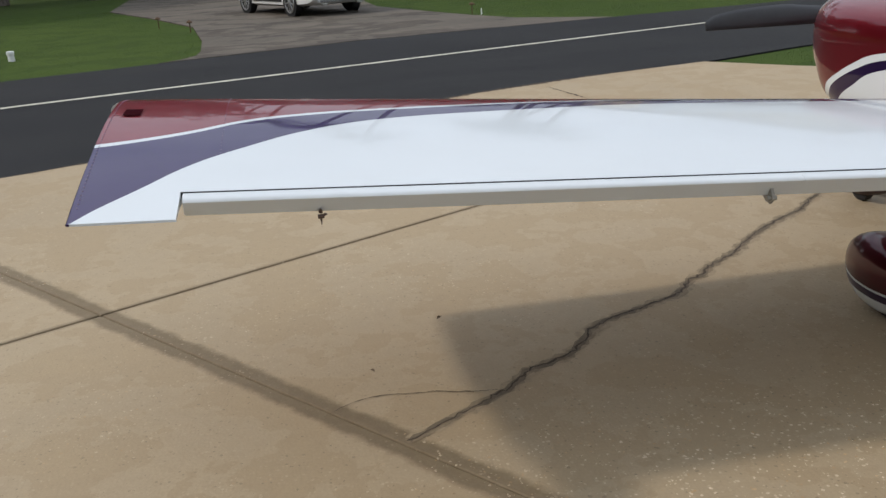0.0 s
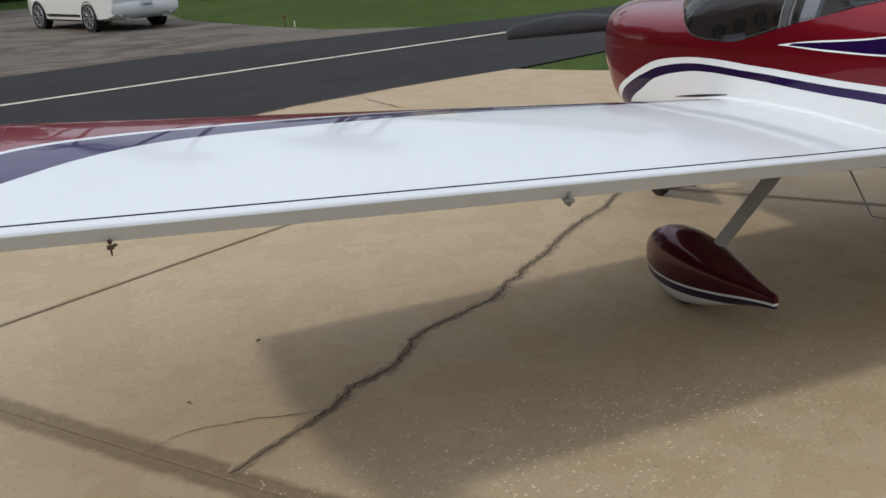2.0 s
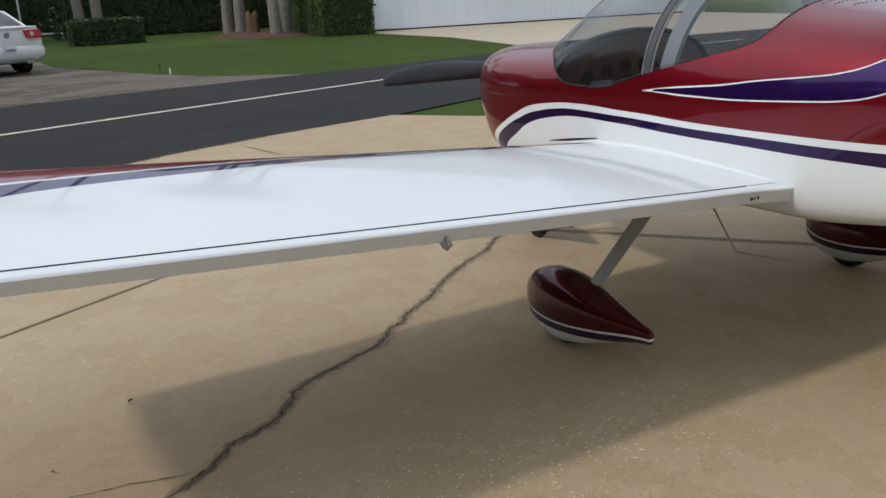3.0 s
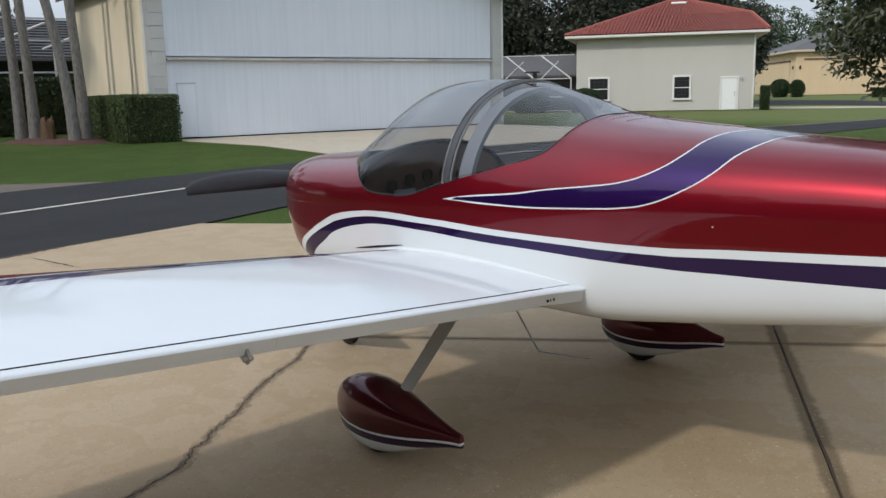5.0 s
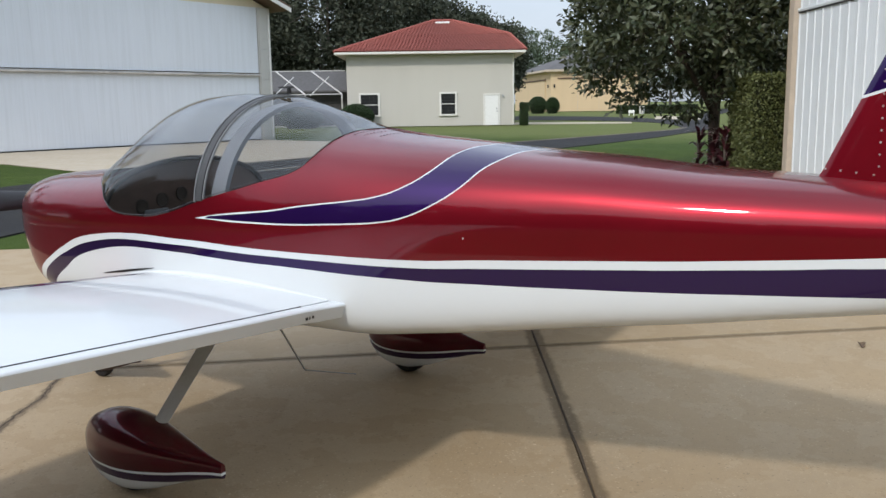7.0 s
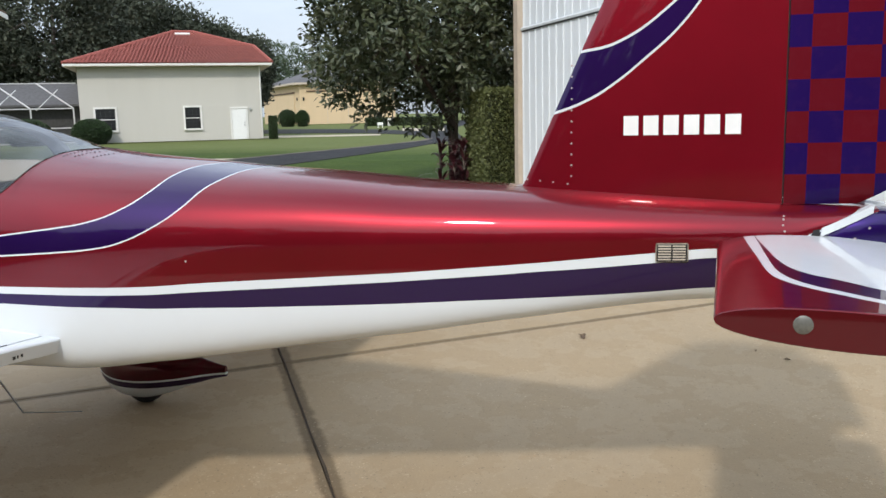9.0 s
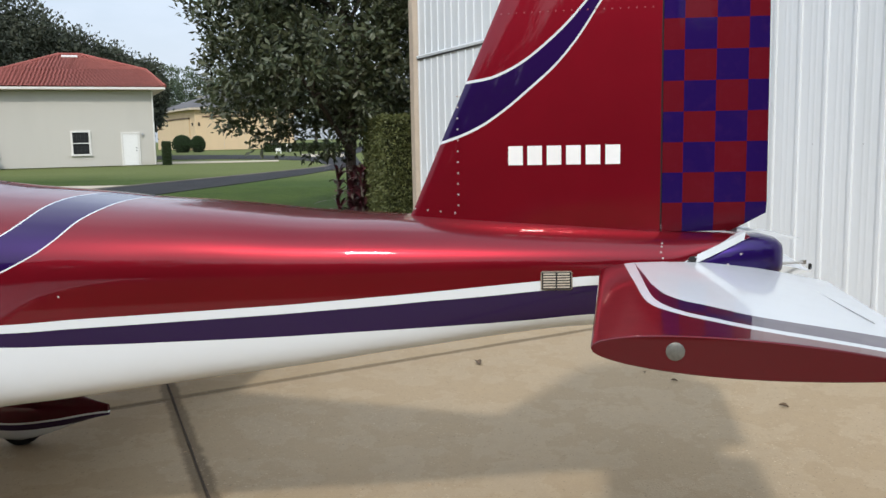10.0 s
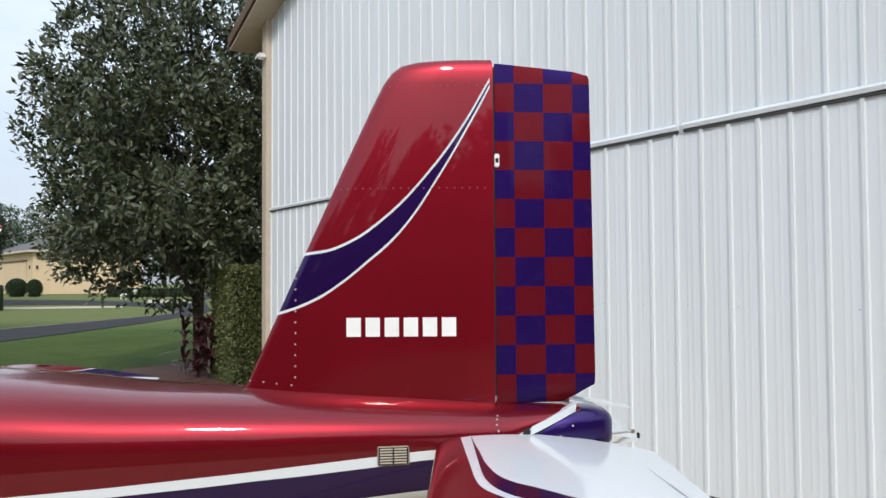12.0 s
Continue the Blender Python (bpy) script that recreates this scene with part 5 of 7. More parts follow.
for side in (-1, 1):
    edge = []
    for s in np.linspace(0, 1, 8):
        x, y, z = 0.132 - 0.050 * s ** 1.6, -2.432 - 0.150 * s, 1.138 + 0.067 * s
        edge.append([(side * (x + 0.006), y, z - 0.013), (side * (x + 0.004), y - 0.004, z + 0.013), (side * (x - 0.03), y, z + 0.013), (side * (x - 0.03), y, z - 0.013)])
    part("fairing_edge", loft(edge), M["white"], tailcone, "white edge strip", False)
    part("fairing_gap", loft([[(side * 0.158, -2.25, 1.116), (side * 0.137, -2.43, 1.112), (side * 0.137, -2.43, 1.148)], [(side * 0.11, -2.30, 1.114), (side * 0.11, -2.43, 1.112), (side * 0.11, -2.43, 1.148)]]), M["dark"], tailcone, "", False)
    for yy, zz_ in ((-2.47, 1.105), (-2.53, 1.118), (-2.57, 1.150)):
        part("screw", disc_rings([(0, 0.004), (side * 0.002, 0.003)], 8, "x"), M["rivet"], tailcone).location = (side * (0.119 if yy > -2.55 else 0.110), yy, zz_)
rv = []
for yy, tt in ((-2.325, 0.62), (-2.327, 0.68), (-2.33, 0.56), (-2.329, 0.72), (-0.44, 0.505)):
    x, y, z = hull(yy, tt)
    for sx in (-1, 1):
        b = disc_rings([(0, 0.0038), (0.0015, 0.0025)], 8, "x")
        b.transform(Matrix.Scale(sx, 4, (1, 0, 0)))
        b.transform(Matrix.Translation((-sx * x, y, z)))
        rv.append(b)
tagged(part("screws", merged(*rv), M["rivet"], body), kind="stuff")
# rows of dark rivets across the deck behind the canopy
rv = []
for yy, t0, n in ((0.205, 0.905, 9), (0.165, 0.915, 8), (0.10, 0.93, 7)):
    for tt in np.linspace(t0, 1.0, n):
        x, y, z = hull(yy, tt)
        for sx in (-1, 1):
            b = disc_rings([(0, 0.0040), (0.0022, 0.0026)], 6, "z")
            b.transform(Matrix.Translation((sx * x, y, z - 0.0004)))
            rv.append(b)
tagged(part("deck_rivets", merged(*rv), plain("dark_purple_rivet", (0.05, 0.012, 0.022), 0.4), body), kind="stuff")

# louvred vent on the tail's side
vx = hull(-2.005, 0.48)[0]
vent = part("side_vent", box((0.006, 0.098, 0.060), (vx - 0.004, -2.005, 1.080), 0.003, pose(0, 0, 0, 0, 0, 8)), M["vent_slat"], body, "pale framed louvred vent with dark gaps")
part("vent_opening", box((0.006, 0.091, 0.053), (vx - 0.0055, -2.005, 1.080), 0.0, pose(0, 0, 0, 0, 0, 8)), M["dark"], vent)
for k in range(6):
    for m in (-1, 1):
        part("slat", box((0.004, 0.039, 0.0045), (vx - 0.0080 + 0.0030 * -m, -2.005 + m * 0.0215, 1.0595 + 0.0083 * k), 0.001, pose(0, 0, 0, 0, 0, 8)), M["vent_slat"], vent, "", False)


# ---- the near hangar with its ribbed door ----
WALL_A, WALL_D = Vector((3.2, -4.3, 0)), Vector((0.84, 0.542, 0)).normalized()
WALL_N = Vector((-WALL_D.y, WALL_D.x, 0))
# local axes: x along the wall, y out of it towards the airplane
HANGAR = Matrix.Translation(WALL_A) @ Matrix(((WALL_D.x, WALL_N.x, 0, 0), (WALL_D.y, WALL_N.y, 0, 0), (0, 0, 1, 0), (0, 0, 0, 1)))
hangar = thing("hangar", "hangar with a tall white ribbed metal door and beige stucco walls", "hangar")
hangar.matrix_basis = HANGAR


def ribbed(x0, x1, z0, z1, pitch=0.254, base=0.0):
    """Metal sheet with upright trapezoid ribs, facing +y."""
    xs = []
    k0, k1 = int(math.floor(x0 / pitch)), int(math.ceil(x1 / pitch))
    for k in range(k0, k1 + 1):
        c = k * pitch + 0.132
        for dx, d in ((-0.018, 0.0), (-0.013, 0.015), (0.012, 0.015), (0.044, 0.0), (0.088, 0.0), (0.096, 0.0018), (0.108, 0.0018), (0.116, 0.0), (0.140, 0.0), (0.148, 0.0018), (0.160, 0.0018), (0.168, 0.0)):
            if x0 < c + dx < x1:
                xs.append((c + dx, d))
    xs = [(x0, 0.0)] + xs + [(x1, 0.0)]
    verts = [(x, base + d, z) for z in (z0, z1) for x, d in xs] + [(x, base - 0.03, z) for z in (z0, z1) for x in (x0, x1)]
    n = len(xs)
    faces = [(i, i + 1, n + i + 1, n + i) for i in range(n - 1)] + [(2 * n, 2 * n + 1, 2 * n + 3, 2 * n + 2)]
    return from_lists("ribbed", verts, faces)


DOOR_X0, DOOR_X1, BEAM_Z, DOOR_TOP = -5.4, 9.05, 2.78, 6.0
part("lower_door_panel", ribbed(DOOR_X0, DOOR_X1, 0.03, BEAM_Z), M["siding"], hangar, "white ribbed metal door panel", False)
part("upper_door_panel", ribbed(DOOR_X0, DOOR_X1, BEAM_Z + 0.01, DOOR_TOP, base=-0.015), M["siding"], hangar, "white ribbed metal door panel", False)
for x0, x1, drop in ((DOOR_X0, 0.55, 0.0), (0.60, DOOR_X1, 0.004)):
    beam = part("door_beam", loft([[(x, 0.0, BEAM_Z - 0.012 - drop), (x, 0.028, BEAM_Z - 0.018 - drop), (x, 0.034, BEAM_Z + 0.012 - drop), (x, 0.022, BEAM_Z + 0.030 - drop), (x, 0.0, BEAM_Z + 0.034 - drop)] for x in (x0, x1)]), M["siding"], hangar, "white folded sheet beam")
    # dark strip draws the shadow below the folded beam
    part("beam_shadow", box((x1 - x0, 0.018, 0.022), (0.5 * (x0 + x1), 0.012, BEAM_Z - 0.030 - drop), 0.003), M["seal"], beam, "dark strip drawn as the shadow under the beam")
part("bottom_seal", box((DOOR_X1 - DOOR_X0, 0.03, 0.026), (0.5 * (DOOR_X0 + DOOR_X1), -0.012, 0.014), 0.005), M["seal"], hangar, "black rubber bottom seal")
part("door_jamb", box((0.18, 0.22, DOOR_TOP - 0.15), (DOOR_X1 + 0.095, -0.03, 0.5 * DOOR_TOP - 0.075), 0.01), M["beige_trim"], hangar, "beige door jamb")
part("header", box((DOOR_X1 - DOOR_X0 - 3.0, 0.2, 0.5), (0.5 * (DOOR_X0 + DOOR_X1), -0.06, DOOR_TOP + 0.26), 0.01), M["beige_trim"], hangar)
part("side_wall", box((0.25, 16, 5.74), (DOOR_X1 + 0.40, -8.05, 2.87), 0.01), M["tan"], hangar, "beige stucco side wall")
part("side_wall", box((0.25, 16, 5.74), (DOOR_X0 - 0.35, -8.05, 2.87), 0.01), M["tan"], hangar)
part("back_wall", box((15.2, 0.25, 5.74), (1.85, -16.2, 2.87), 0.01), M["tan"], hangar)
# roof, its eaves reaching out over the door's end
roof = [(DOOR_X0 - 0.87, 5.54), (0.5 * (DOOR_X0 + DOOR_X1), 8.66), (DOOR_X1 + 0.87, 5.54)]
part("roof", loft([[(x, y, z) for x, z in roof] + [(x, y, z + 0.16) for x, z in roof[::-1]] for y in (0.42, -16.8)]), M["brown_roof"], hangar, "brown roof with wide eaves", False)
part("soffit", loft([[(x, y, z - 0.012) for x, z in roof] + [(x, y, z - 0.05) for x, z in roof[::-1]] for y in (0.38, -16.7)]), M["beige_trim"], hangar, "beige soffit", False)
part("wall_lamp", box((0.10, 0.16, 0.10), (DOOR_X1 + 0.05, 0.14, 5.24), 0.03), M["trim"], hangar, "small white flood lamp")
for xx in np.arange(-5.0, 9.0, 0.457):
    part("screw", disc_rings([(0.0, 0.006), (0.004, 0.004)], 6, "y"), M["leg"], hangar).location = (xx + 0.06, 0.0, 1.42)


# ---- leaves ----
def leaf_mesh(name, centres, size, seed, out=None, flat=0.5, shape=0.42, droop=0.0):
    """Many small folded leaves, each an island; out gives each one's way of growing."""
    rs = np.random.RandomState(seed)
    n = len(centres)
    d = rs.normal(size=(n, 3)) if out is None else out + rs.normal(size=(n, 3)) * flat
    d[:, 2] -= droop
    d /= np.linalg.norm(d, axis=1)[:, None] + 1e-9
    s = np.cross(d, rs.normal(size=(n, 3)))
    s /= np.linalg.norm(s, axis=1)[:, None] + 1e-9
    u = np.cross(s, d)
    ln = size * (0.6 + 0.8 * rs.rand(n))[:, None]
    wd = ln * shape
    a = centres - d * ln * 0.5
    b = centres + s * wd * 0.5 + u * ln * 0.06
    c = centres + d * ln * 0.5
    e = centres - s * wd * 0.5 + u * ln * 0.06
    verts = np.stack([a, b, c, e], 1).reshape(-1, 3)
    idx = np.arange(n)[:, None] * 4
    faces = np.concatenate([np.concatenate([idx, idx + 1, idx + 2], 1), np.concatenate([idx, idx + 2, idx + 3], 1)], 0)
    me = bpy.data.meshes.new(name)
    me.vertices.add(len(verts))
    me.vertices.foreach_set("co", verts.astype(np.float32).ravel())
    me.loops.add(faces.size)
    me.loops.foreach_set("vertex_index", faces.astype(np.int32).ravel())
    me.polygons.add(len(faces))
    me.polygons.foreach_set("loop_start", np.arange(0, faces.size, 3, dtype=np.int32))
    me.polygons.foreach_set("loop_total", np.full(len(faces), 3, dtype=np.int32))
    me.update()
    me.validate()
    return me


def limb_set(base, height, spread, seed, n_main=6, trunk_r=0.12, lean=(0, 0), fork=0.3):
    """Trunk and limbs: returns the bmesh and the twig ends."""
    rnd = random.Random(seed)
    bms, ends = [], []
    top = Vector((base[0] + lean[0], base[1] + lean[1], base[2] + height * 0.8))
    b = Vector(base)
    pts = [b.lerp(top, k / 6) + Vector((rnd.gauss(0, 0.03), rnd.gauss(0, 0.03), 0)) * (k > 0) for k in range(7)]
    bms.append(tube(pts, [trunk_r * (1.25 if k == 0 else 1 - 0.8 * k / 6) for k in range(7)], 9))
    for m in range(n_main):
        s = fork + (0.95 - fork) * m / max(1, n_main - 1)
        o = b.lerp(top, s)
        a = m * 2.4 + rnd.random()
        reach = spread * (1.05 - 0.55 * abs(s - 0.45)) * (0.75 + 0.4 * rnd.random())
        e = o + Vector((math.cos(a) * reach, math.sin(a) * reach, height * (0.08 + 0.14 * rnd.random())))
        mid = o.lerp(e, 0.5) + Vector((0, 0, 0.08 * height * rnd.random()))
        r = trunk_r * (1 - 0.75 * s) * 0.7
        bms.append(tube([o, o.lerp(mid, 0.5), mid, e], [r, r * 0.75, r * 0.55, r * 0.2], 6))
        ends += [mid, e]
        for q in range(4):
            f = mid.lerp(e, rnd.random())
            g = f + Vector((rnd.gauss(0, 1), rnd.gauss(0, 1), rnd.gauss(0.3, 0.7))).normalized() * spread * 0.35
            bms.append(tube([f, f.lerp(g, 0.5) + Vector((0, 0, 0.05)), g], [r * 0.35, r * 0.22, r * 0.08], 5))
            ends.append(g)
    return merged(*bms), ends


def crown_points(centre, radii, clumps, per, seed, hollow=0.55, tight=0.2, shape=None):
    """Places of leaves in clumps through an uneven crown, more of them near its skin."""
    rs = np.random.RandomState(seed)
    pts, outs = [], []
    c, r = np.array(centre), np.array(radii)
    lobes = rs.normal(size=(9, 3))
    lobes /= np.linalg.norm(lobes, axis=1)[:, None]
    gain = 0.75 + 0.4 * rs.rand(9)
    for k in range(clumps):
        d = rs.normal(size=3)
        d /= np.linalg.norm(d)
        bulge = 0.72 + 0.34 * np.max(np.maximum(lobes @ d, 0) ** 3 * gain)
        rad = (hollow + (1 - hollow) * rs.rand() ** 0.6) * bulge
        p = c + d * r * rad
        if shape is not None and not shape(p):
            continue
        q = p + np.clip(rs.normal(size=(per, 3)), -1.6, 1.6) * tight * (0.5 + rs.rand())
        o = (q - p) / (np.linalg.norm(q - p, axis=1)[:, None] + 1e-6) + d * 0.5 + np.array((0, 0, 0.2))
        pts.append(q)
        outs.append(o)
    return np.concatenate(pts), np.concatenate(outs)


# magnolia beside the hangar
TREE = (13.30, 2.42, -0.03)
magnolia = thing("magnolia_tree", "tall dark glossy magnolia tree behind a clipped hedge", "tree", at=TREE)
wood, _ = limb_set((0, 0, 0), 8.0, 1.8, 3, 20, 0.12, (0.3, 0.2), 0.15)
# bark is coloured darker to carry the shade under the crown
part("trunk", wood, M["shaded_bark"], magnolia, "grey-brown trunk with many limbs")
# clumps of leaves with gaps of sky between them
solid = lambda p: math.sin(3.1 * p[0] + 1.0) + math.sin(2.7 * p[1] + 0.6 * p[2] + 2.0) + math.sin(2.9 * p[2] + 0.5 * p[0]) > -1.3
p, o = crown_points((0.20, 0.45, 4.10), (3.15, 3.50, 3.6), 2250, 30, 11, 0.25, 0.125, lambda p: solid(p) and p[2] > 1.25 + 0.40 * max(0.0, math.hypot(p[0], p[1]) - 1.0))
# the crown is barrel-shaped: wide low down, drawn in only near its top
zr = np.clip((p[:, 2] - 4.10) / 3.6, -0.97, 0.97)
swell = np.minimum(np.sqrt(1 - np.abs(zr) ** 3.5) / np.sqrt(1.03 - zr ** 2), 1.3)[:, None]
swell *= (1 - 0.13 * np.clip(p[:, 2] - 4.8, 0.0, 3.5))[:, None]
p[:, :2] = (0.20, 0.45) + (p[:, :2] - (0.20, 0.45)) * swell
part("crown", leaf_mesh("crown", p, 0.135, 12, o, 0.6, 0.42), M["magnolia"], magnolia, "dense dark glossy leaves", False)


def hedge_block(name, label, size, at, turn, mat, leaf, count, seed, group=""):
    """A clipped hedge: a core coloured dark as its shaded inside, under a skin of small leaves."""
    ob = thing(name, label, "hedge", group, at=at, turn=turn)
    rs = np.random.RandomState(seed)
    sx, sy, sz = size
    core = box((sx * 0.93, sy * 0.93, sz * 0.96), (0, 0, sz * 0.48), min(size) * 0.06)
    part("core", core, M["bark"] if mat == "none" else plain("hedge_shade_core", (0.024, 0.030, 0.010), 0.95, vary=0.4, scale=20), ob, "", False)
    pts, outs = [], []
    areas = [(sx * sy, 2, 1), (sx * sz, 1, 1), (sx * sz, 1, -1), (sy * sz, 0, 1), (sy * sz, 0, -1)]
    tot = sum(a[0] for a in areas)
    for a, ax, sg in areas:
        n = int(count * a / tot)
        q = (rs.rand(n, 3) - 0.5) * np.array(size) + np.array((0, 0, sz / 2))
        nn = np.zeros((n, 3))
        nn[:, ax] = sg
        q[:, ax] = (sg * size[ax] / 2 if ax < 2 else sz) + rs.normal(size=n) * 0.022
        pts.append(q)
        outs.append(nn)
    q, nn = np.concatenate(pts), np.concatenate(outs)
    part("leaves", leaf_mesh("leaves", q, leaf, seed + 1, nn, 0.9, 0.5), M[mat], ob, "", False)
    return ob


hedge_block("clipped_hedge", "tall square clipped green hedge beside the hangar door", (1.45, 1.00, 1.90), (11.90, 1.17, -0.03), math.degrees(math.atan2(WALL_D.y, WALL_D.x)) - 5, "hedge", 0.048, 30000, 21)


def strap_plant(at, seed, n=26, size=0.55):
    """A rosette of long arched leaves."""
    rs = np.random.RandomState(seed)
    ob = thing("cordyline", "dark red strap-leaved plant in mulch", "plant", "red plants by the hedge", at=at)
    verts, faces = [], []
    for k in range(n):
        a, e = rs.rand() * 6.28, 0.3 + 1.0 * rs.rand()
        h = 0.05 + 0.95 * rs.rand()
        ln = size * (0.6 + 0.6 * rs.rand())
        for i in range(5):
            s = i / 4
            r, z = ln * s * math.cos(e) + 0.02, h + ln * (s * math.sin(e) - 0.45 * s * s)
            w = 0.035 * math.sin(math.pi * (0.12 + 0.86 * s))
            c, sn = math.cos(a), math.sin(a)
            verts += [(r * c - w * sn, r * sn + w * c, z), (r * c + w * sn, r * sn - w * c, z)]
        b = 10 * k
        faces += [(b + 2 * i, b + 2 * i + 1, b + 2 * i + 3, b + 2 * i + 2) for i in range(4)]
    part("leaves", from_lists("leaves", verts, faces), M["cordyline"], ob, "", False)
    part("stem", tube([(0, 0, 0), (0.02, 0.01, 0.35), (0.0, 0.03, 1.0)], [0.03, 0.025, 0.015], 7), M["bark"], ob)


for k, (x, y) in enumerate(((11.95, 2.02), (12.25, 2.05), (12.1, 2.25), (12.7, 2.1), (12.75, 2.7))):
    strap_plant((x + 0.03, y - 0.12, -0.03), 30 + k, 54, 0.46)
sheet([(11.0, 1.2), (11.3, 2.4), (12.0, 3.4), (13.6, 4.0), (15.0, 3.2), (14.5, 1.6), (12.9, 1.2)], -0.02, "mulch_bed", M["mulch"], "red brown mulch bed under the tree", 0.01)
sheet([(8.6, 2.75), (8.2, 3.4), (9.5, 4.6), (11.2, 4.6), (12.0, 3.4), (11.2, 2.2), (10.5, 1.6)], -0.024, "mulch_bed", M["mulch"], "red brown mulch bed along the apron", 0.01)

# ---- the large hangar across the road ----
HL, HR = Vector((11.4, 28.9, 0)), Vector((26.7, 27.1, 0))
HD = (HR - HL).normalized()
HB = Vector((-HD.y, HD.x, 0))
BIG = Matrix.Translation(HL) @ Matrix(((HD.x, HB.x, 0, 0), (HD.y, HB.y, 0, 0), (0, 0, 1, 0), (0, 0, 0, 1)))
big = thing("large_hangar", "yellow stucco hangar with a wide pale metal door", "hangar")
big.matrix_basis = BIG
WD, EZ = (HR - HL).length, 5.95


def ribs_out(x0, x1, z0, z1, pitch, base):
    """Fine ribbed sheet facing -y."""
    me = ribbed(x0, x1, z0, z1, pitch, 0.0)
    for v in me.vertices:
        v.co.y = base - 0.2 * v.co.y
    me.flip_normals()
    return me


part("lower_door_panel", ribs_out(0.02, WD - 0.02, 0.04, 3.02, 0.30, 0.0), M["siding_far"], big, "pale ribbed metal door panel", False)
part("upper_door_panel", ribs_out(0.02, WD - 0.02, 3.06, 6.0, 0.30, -0.03), M["siding_far"], big, "pale ribbed metal door panel", False)
part("door_beam", box((WD - 0.04, 0.16, 0.10), (WD / 2, -0.10, 2.95), 0.02), M["beam"], big, "white weathered beam")
part("bottom_gap", box((WD, 0.05, 0.05), (WD / 2, 0.0, 0.02), 0.0), M["black"], big)
pd = part("personnel_door", box((0.70, 0.05, 1.98), (0.70, -0.035, 1.06), 0.01), M["siding_far"], big, "small flush door")
part("knob", box((0.09, 0.05, 0.09), (0.45, -0.07, 0.98), 0.02), M["dark"], pd)
part("door_edge", box((0.74, 0.03, 0.03), (0.70, -0.055, 2.065), 0.0), M["leg"], pd)
part("door_edge", box((0.02, 0.03, 2.0), (1.06, -0.055, 1.05), 0.0), M["siding_far"], pd)
for sx in (-0.36, WD + 0.36):
    part("corner_wall", box((0.72, 0.30, EZ + 0.1), (sx, 0.06, EZ / 2), 0.01), M["quoin"], big)
    for k in range(13):
        part("quoin", box((0.56 if k % 2 else 0.46, 0.05, 0.44), (sx + (0.03 if k % 2 else 0.08) * (1 if sx < 0 else -1), -0.104, 0.26 + 0.455 * k), 0.008), M["quoin"], big, "", False)
part("side_wall", box((0.3, 9.6, EZ), (-0.55, 4.9, EZ / 2), 0.01), M["yellow_stucco"], big, "streaked yellow stucco wall")
part("side_wall", box((0.3, 9.6, EZ), (WD + 0.55, 4.9, EZ / 2), 0.01), M["yellow_stucco"], big)
part("back_wall", box((WD + 1.4, 0.3, EZ), (WD / 2, 9.8, EZ / 2), 0.01), M["yellow_stucco"], big)
gable = [(-0.7, EZ + 0.04), (WD / 2, EZ + 3.2), (WD + 0.7, EZ + 0.04)]
part("gable", loft([[(x, y, z) for x, z in gable] for y in (0.0, 0.25)]), M["yellow_stucco"], big, "yellow gable wall", False)
eave = [(-1.3, EZ - 0.12), (WD / 2, EZ + 3.25), (WD + 1.3, EZ - 0.12)]
part("roof", loft([[(x, y, z + 0.05) for x, z in eave] + [(x, y, z + 0.28) for x, z in eave[::-1]] for y in (-0.9, 10.5)]), M["brown_roof"], big, "brown tiled roof", False)
part("fascia", loft([[(x, y, z - 0.02) for x, z in eave] + [(x, y, z + 0.16) for x, z in eave[::-1]] for y in (-0.96, -0.905)]), M["trim"], big, "white roof edge", False)
part("downpipe", tube([(WD + 0.60, -0.12, 5.7), (WD + 0.60, -0.12, 0.1)], 0.045, 8), M["trim"], big)

q = BIG @ Vector((-1.40, 2.3, 0))
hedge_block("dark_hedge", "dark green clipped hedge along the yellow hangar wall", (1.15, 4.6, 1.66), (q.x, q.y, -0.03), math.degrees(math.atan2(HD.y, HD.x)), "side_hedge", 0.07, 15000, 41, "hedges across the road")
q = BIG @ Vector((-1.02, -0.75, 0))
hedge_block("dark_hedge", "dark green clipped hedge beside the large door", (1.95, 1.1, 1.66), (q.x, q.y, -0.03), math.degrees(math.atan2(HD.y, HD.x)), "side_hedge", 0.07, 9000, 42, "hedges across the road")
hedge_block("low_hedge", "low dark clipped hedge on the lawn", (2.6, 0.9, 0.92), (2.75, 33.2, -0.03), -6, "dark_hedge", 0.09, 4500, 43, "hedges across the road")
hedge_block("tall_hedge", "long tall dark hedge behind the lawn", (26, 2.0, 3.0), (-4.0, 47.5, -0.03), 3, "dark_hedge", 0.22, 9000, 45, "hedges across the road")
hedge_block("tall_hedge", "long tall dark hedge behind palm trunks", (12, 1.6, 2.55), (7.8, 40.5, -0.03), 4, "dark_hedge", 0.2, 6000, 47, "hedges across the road")


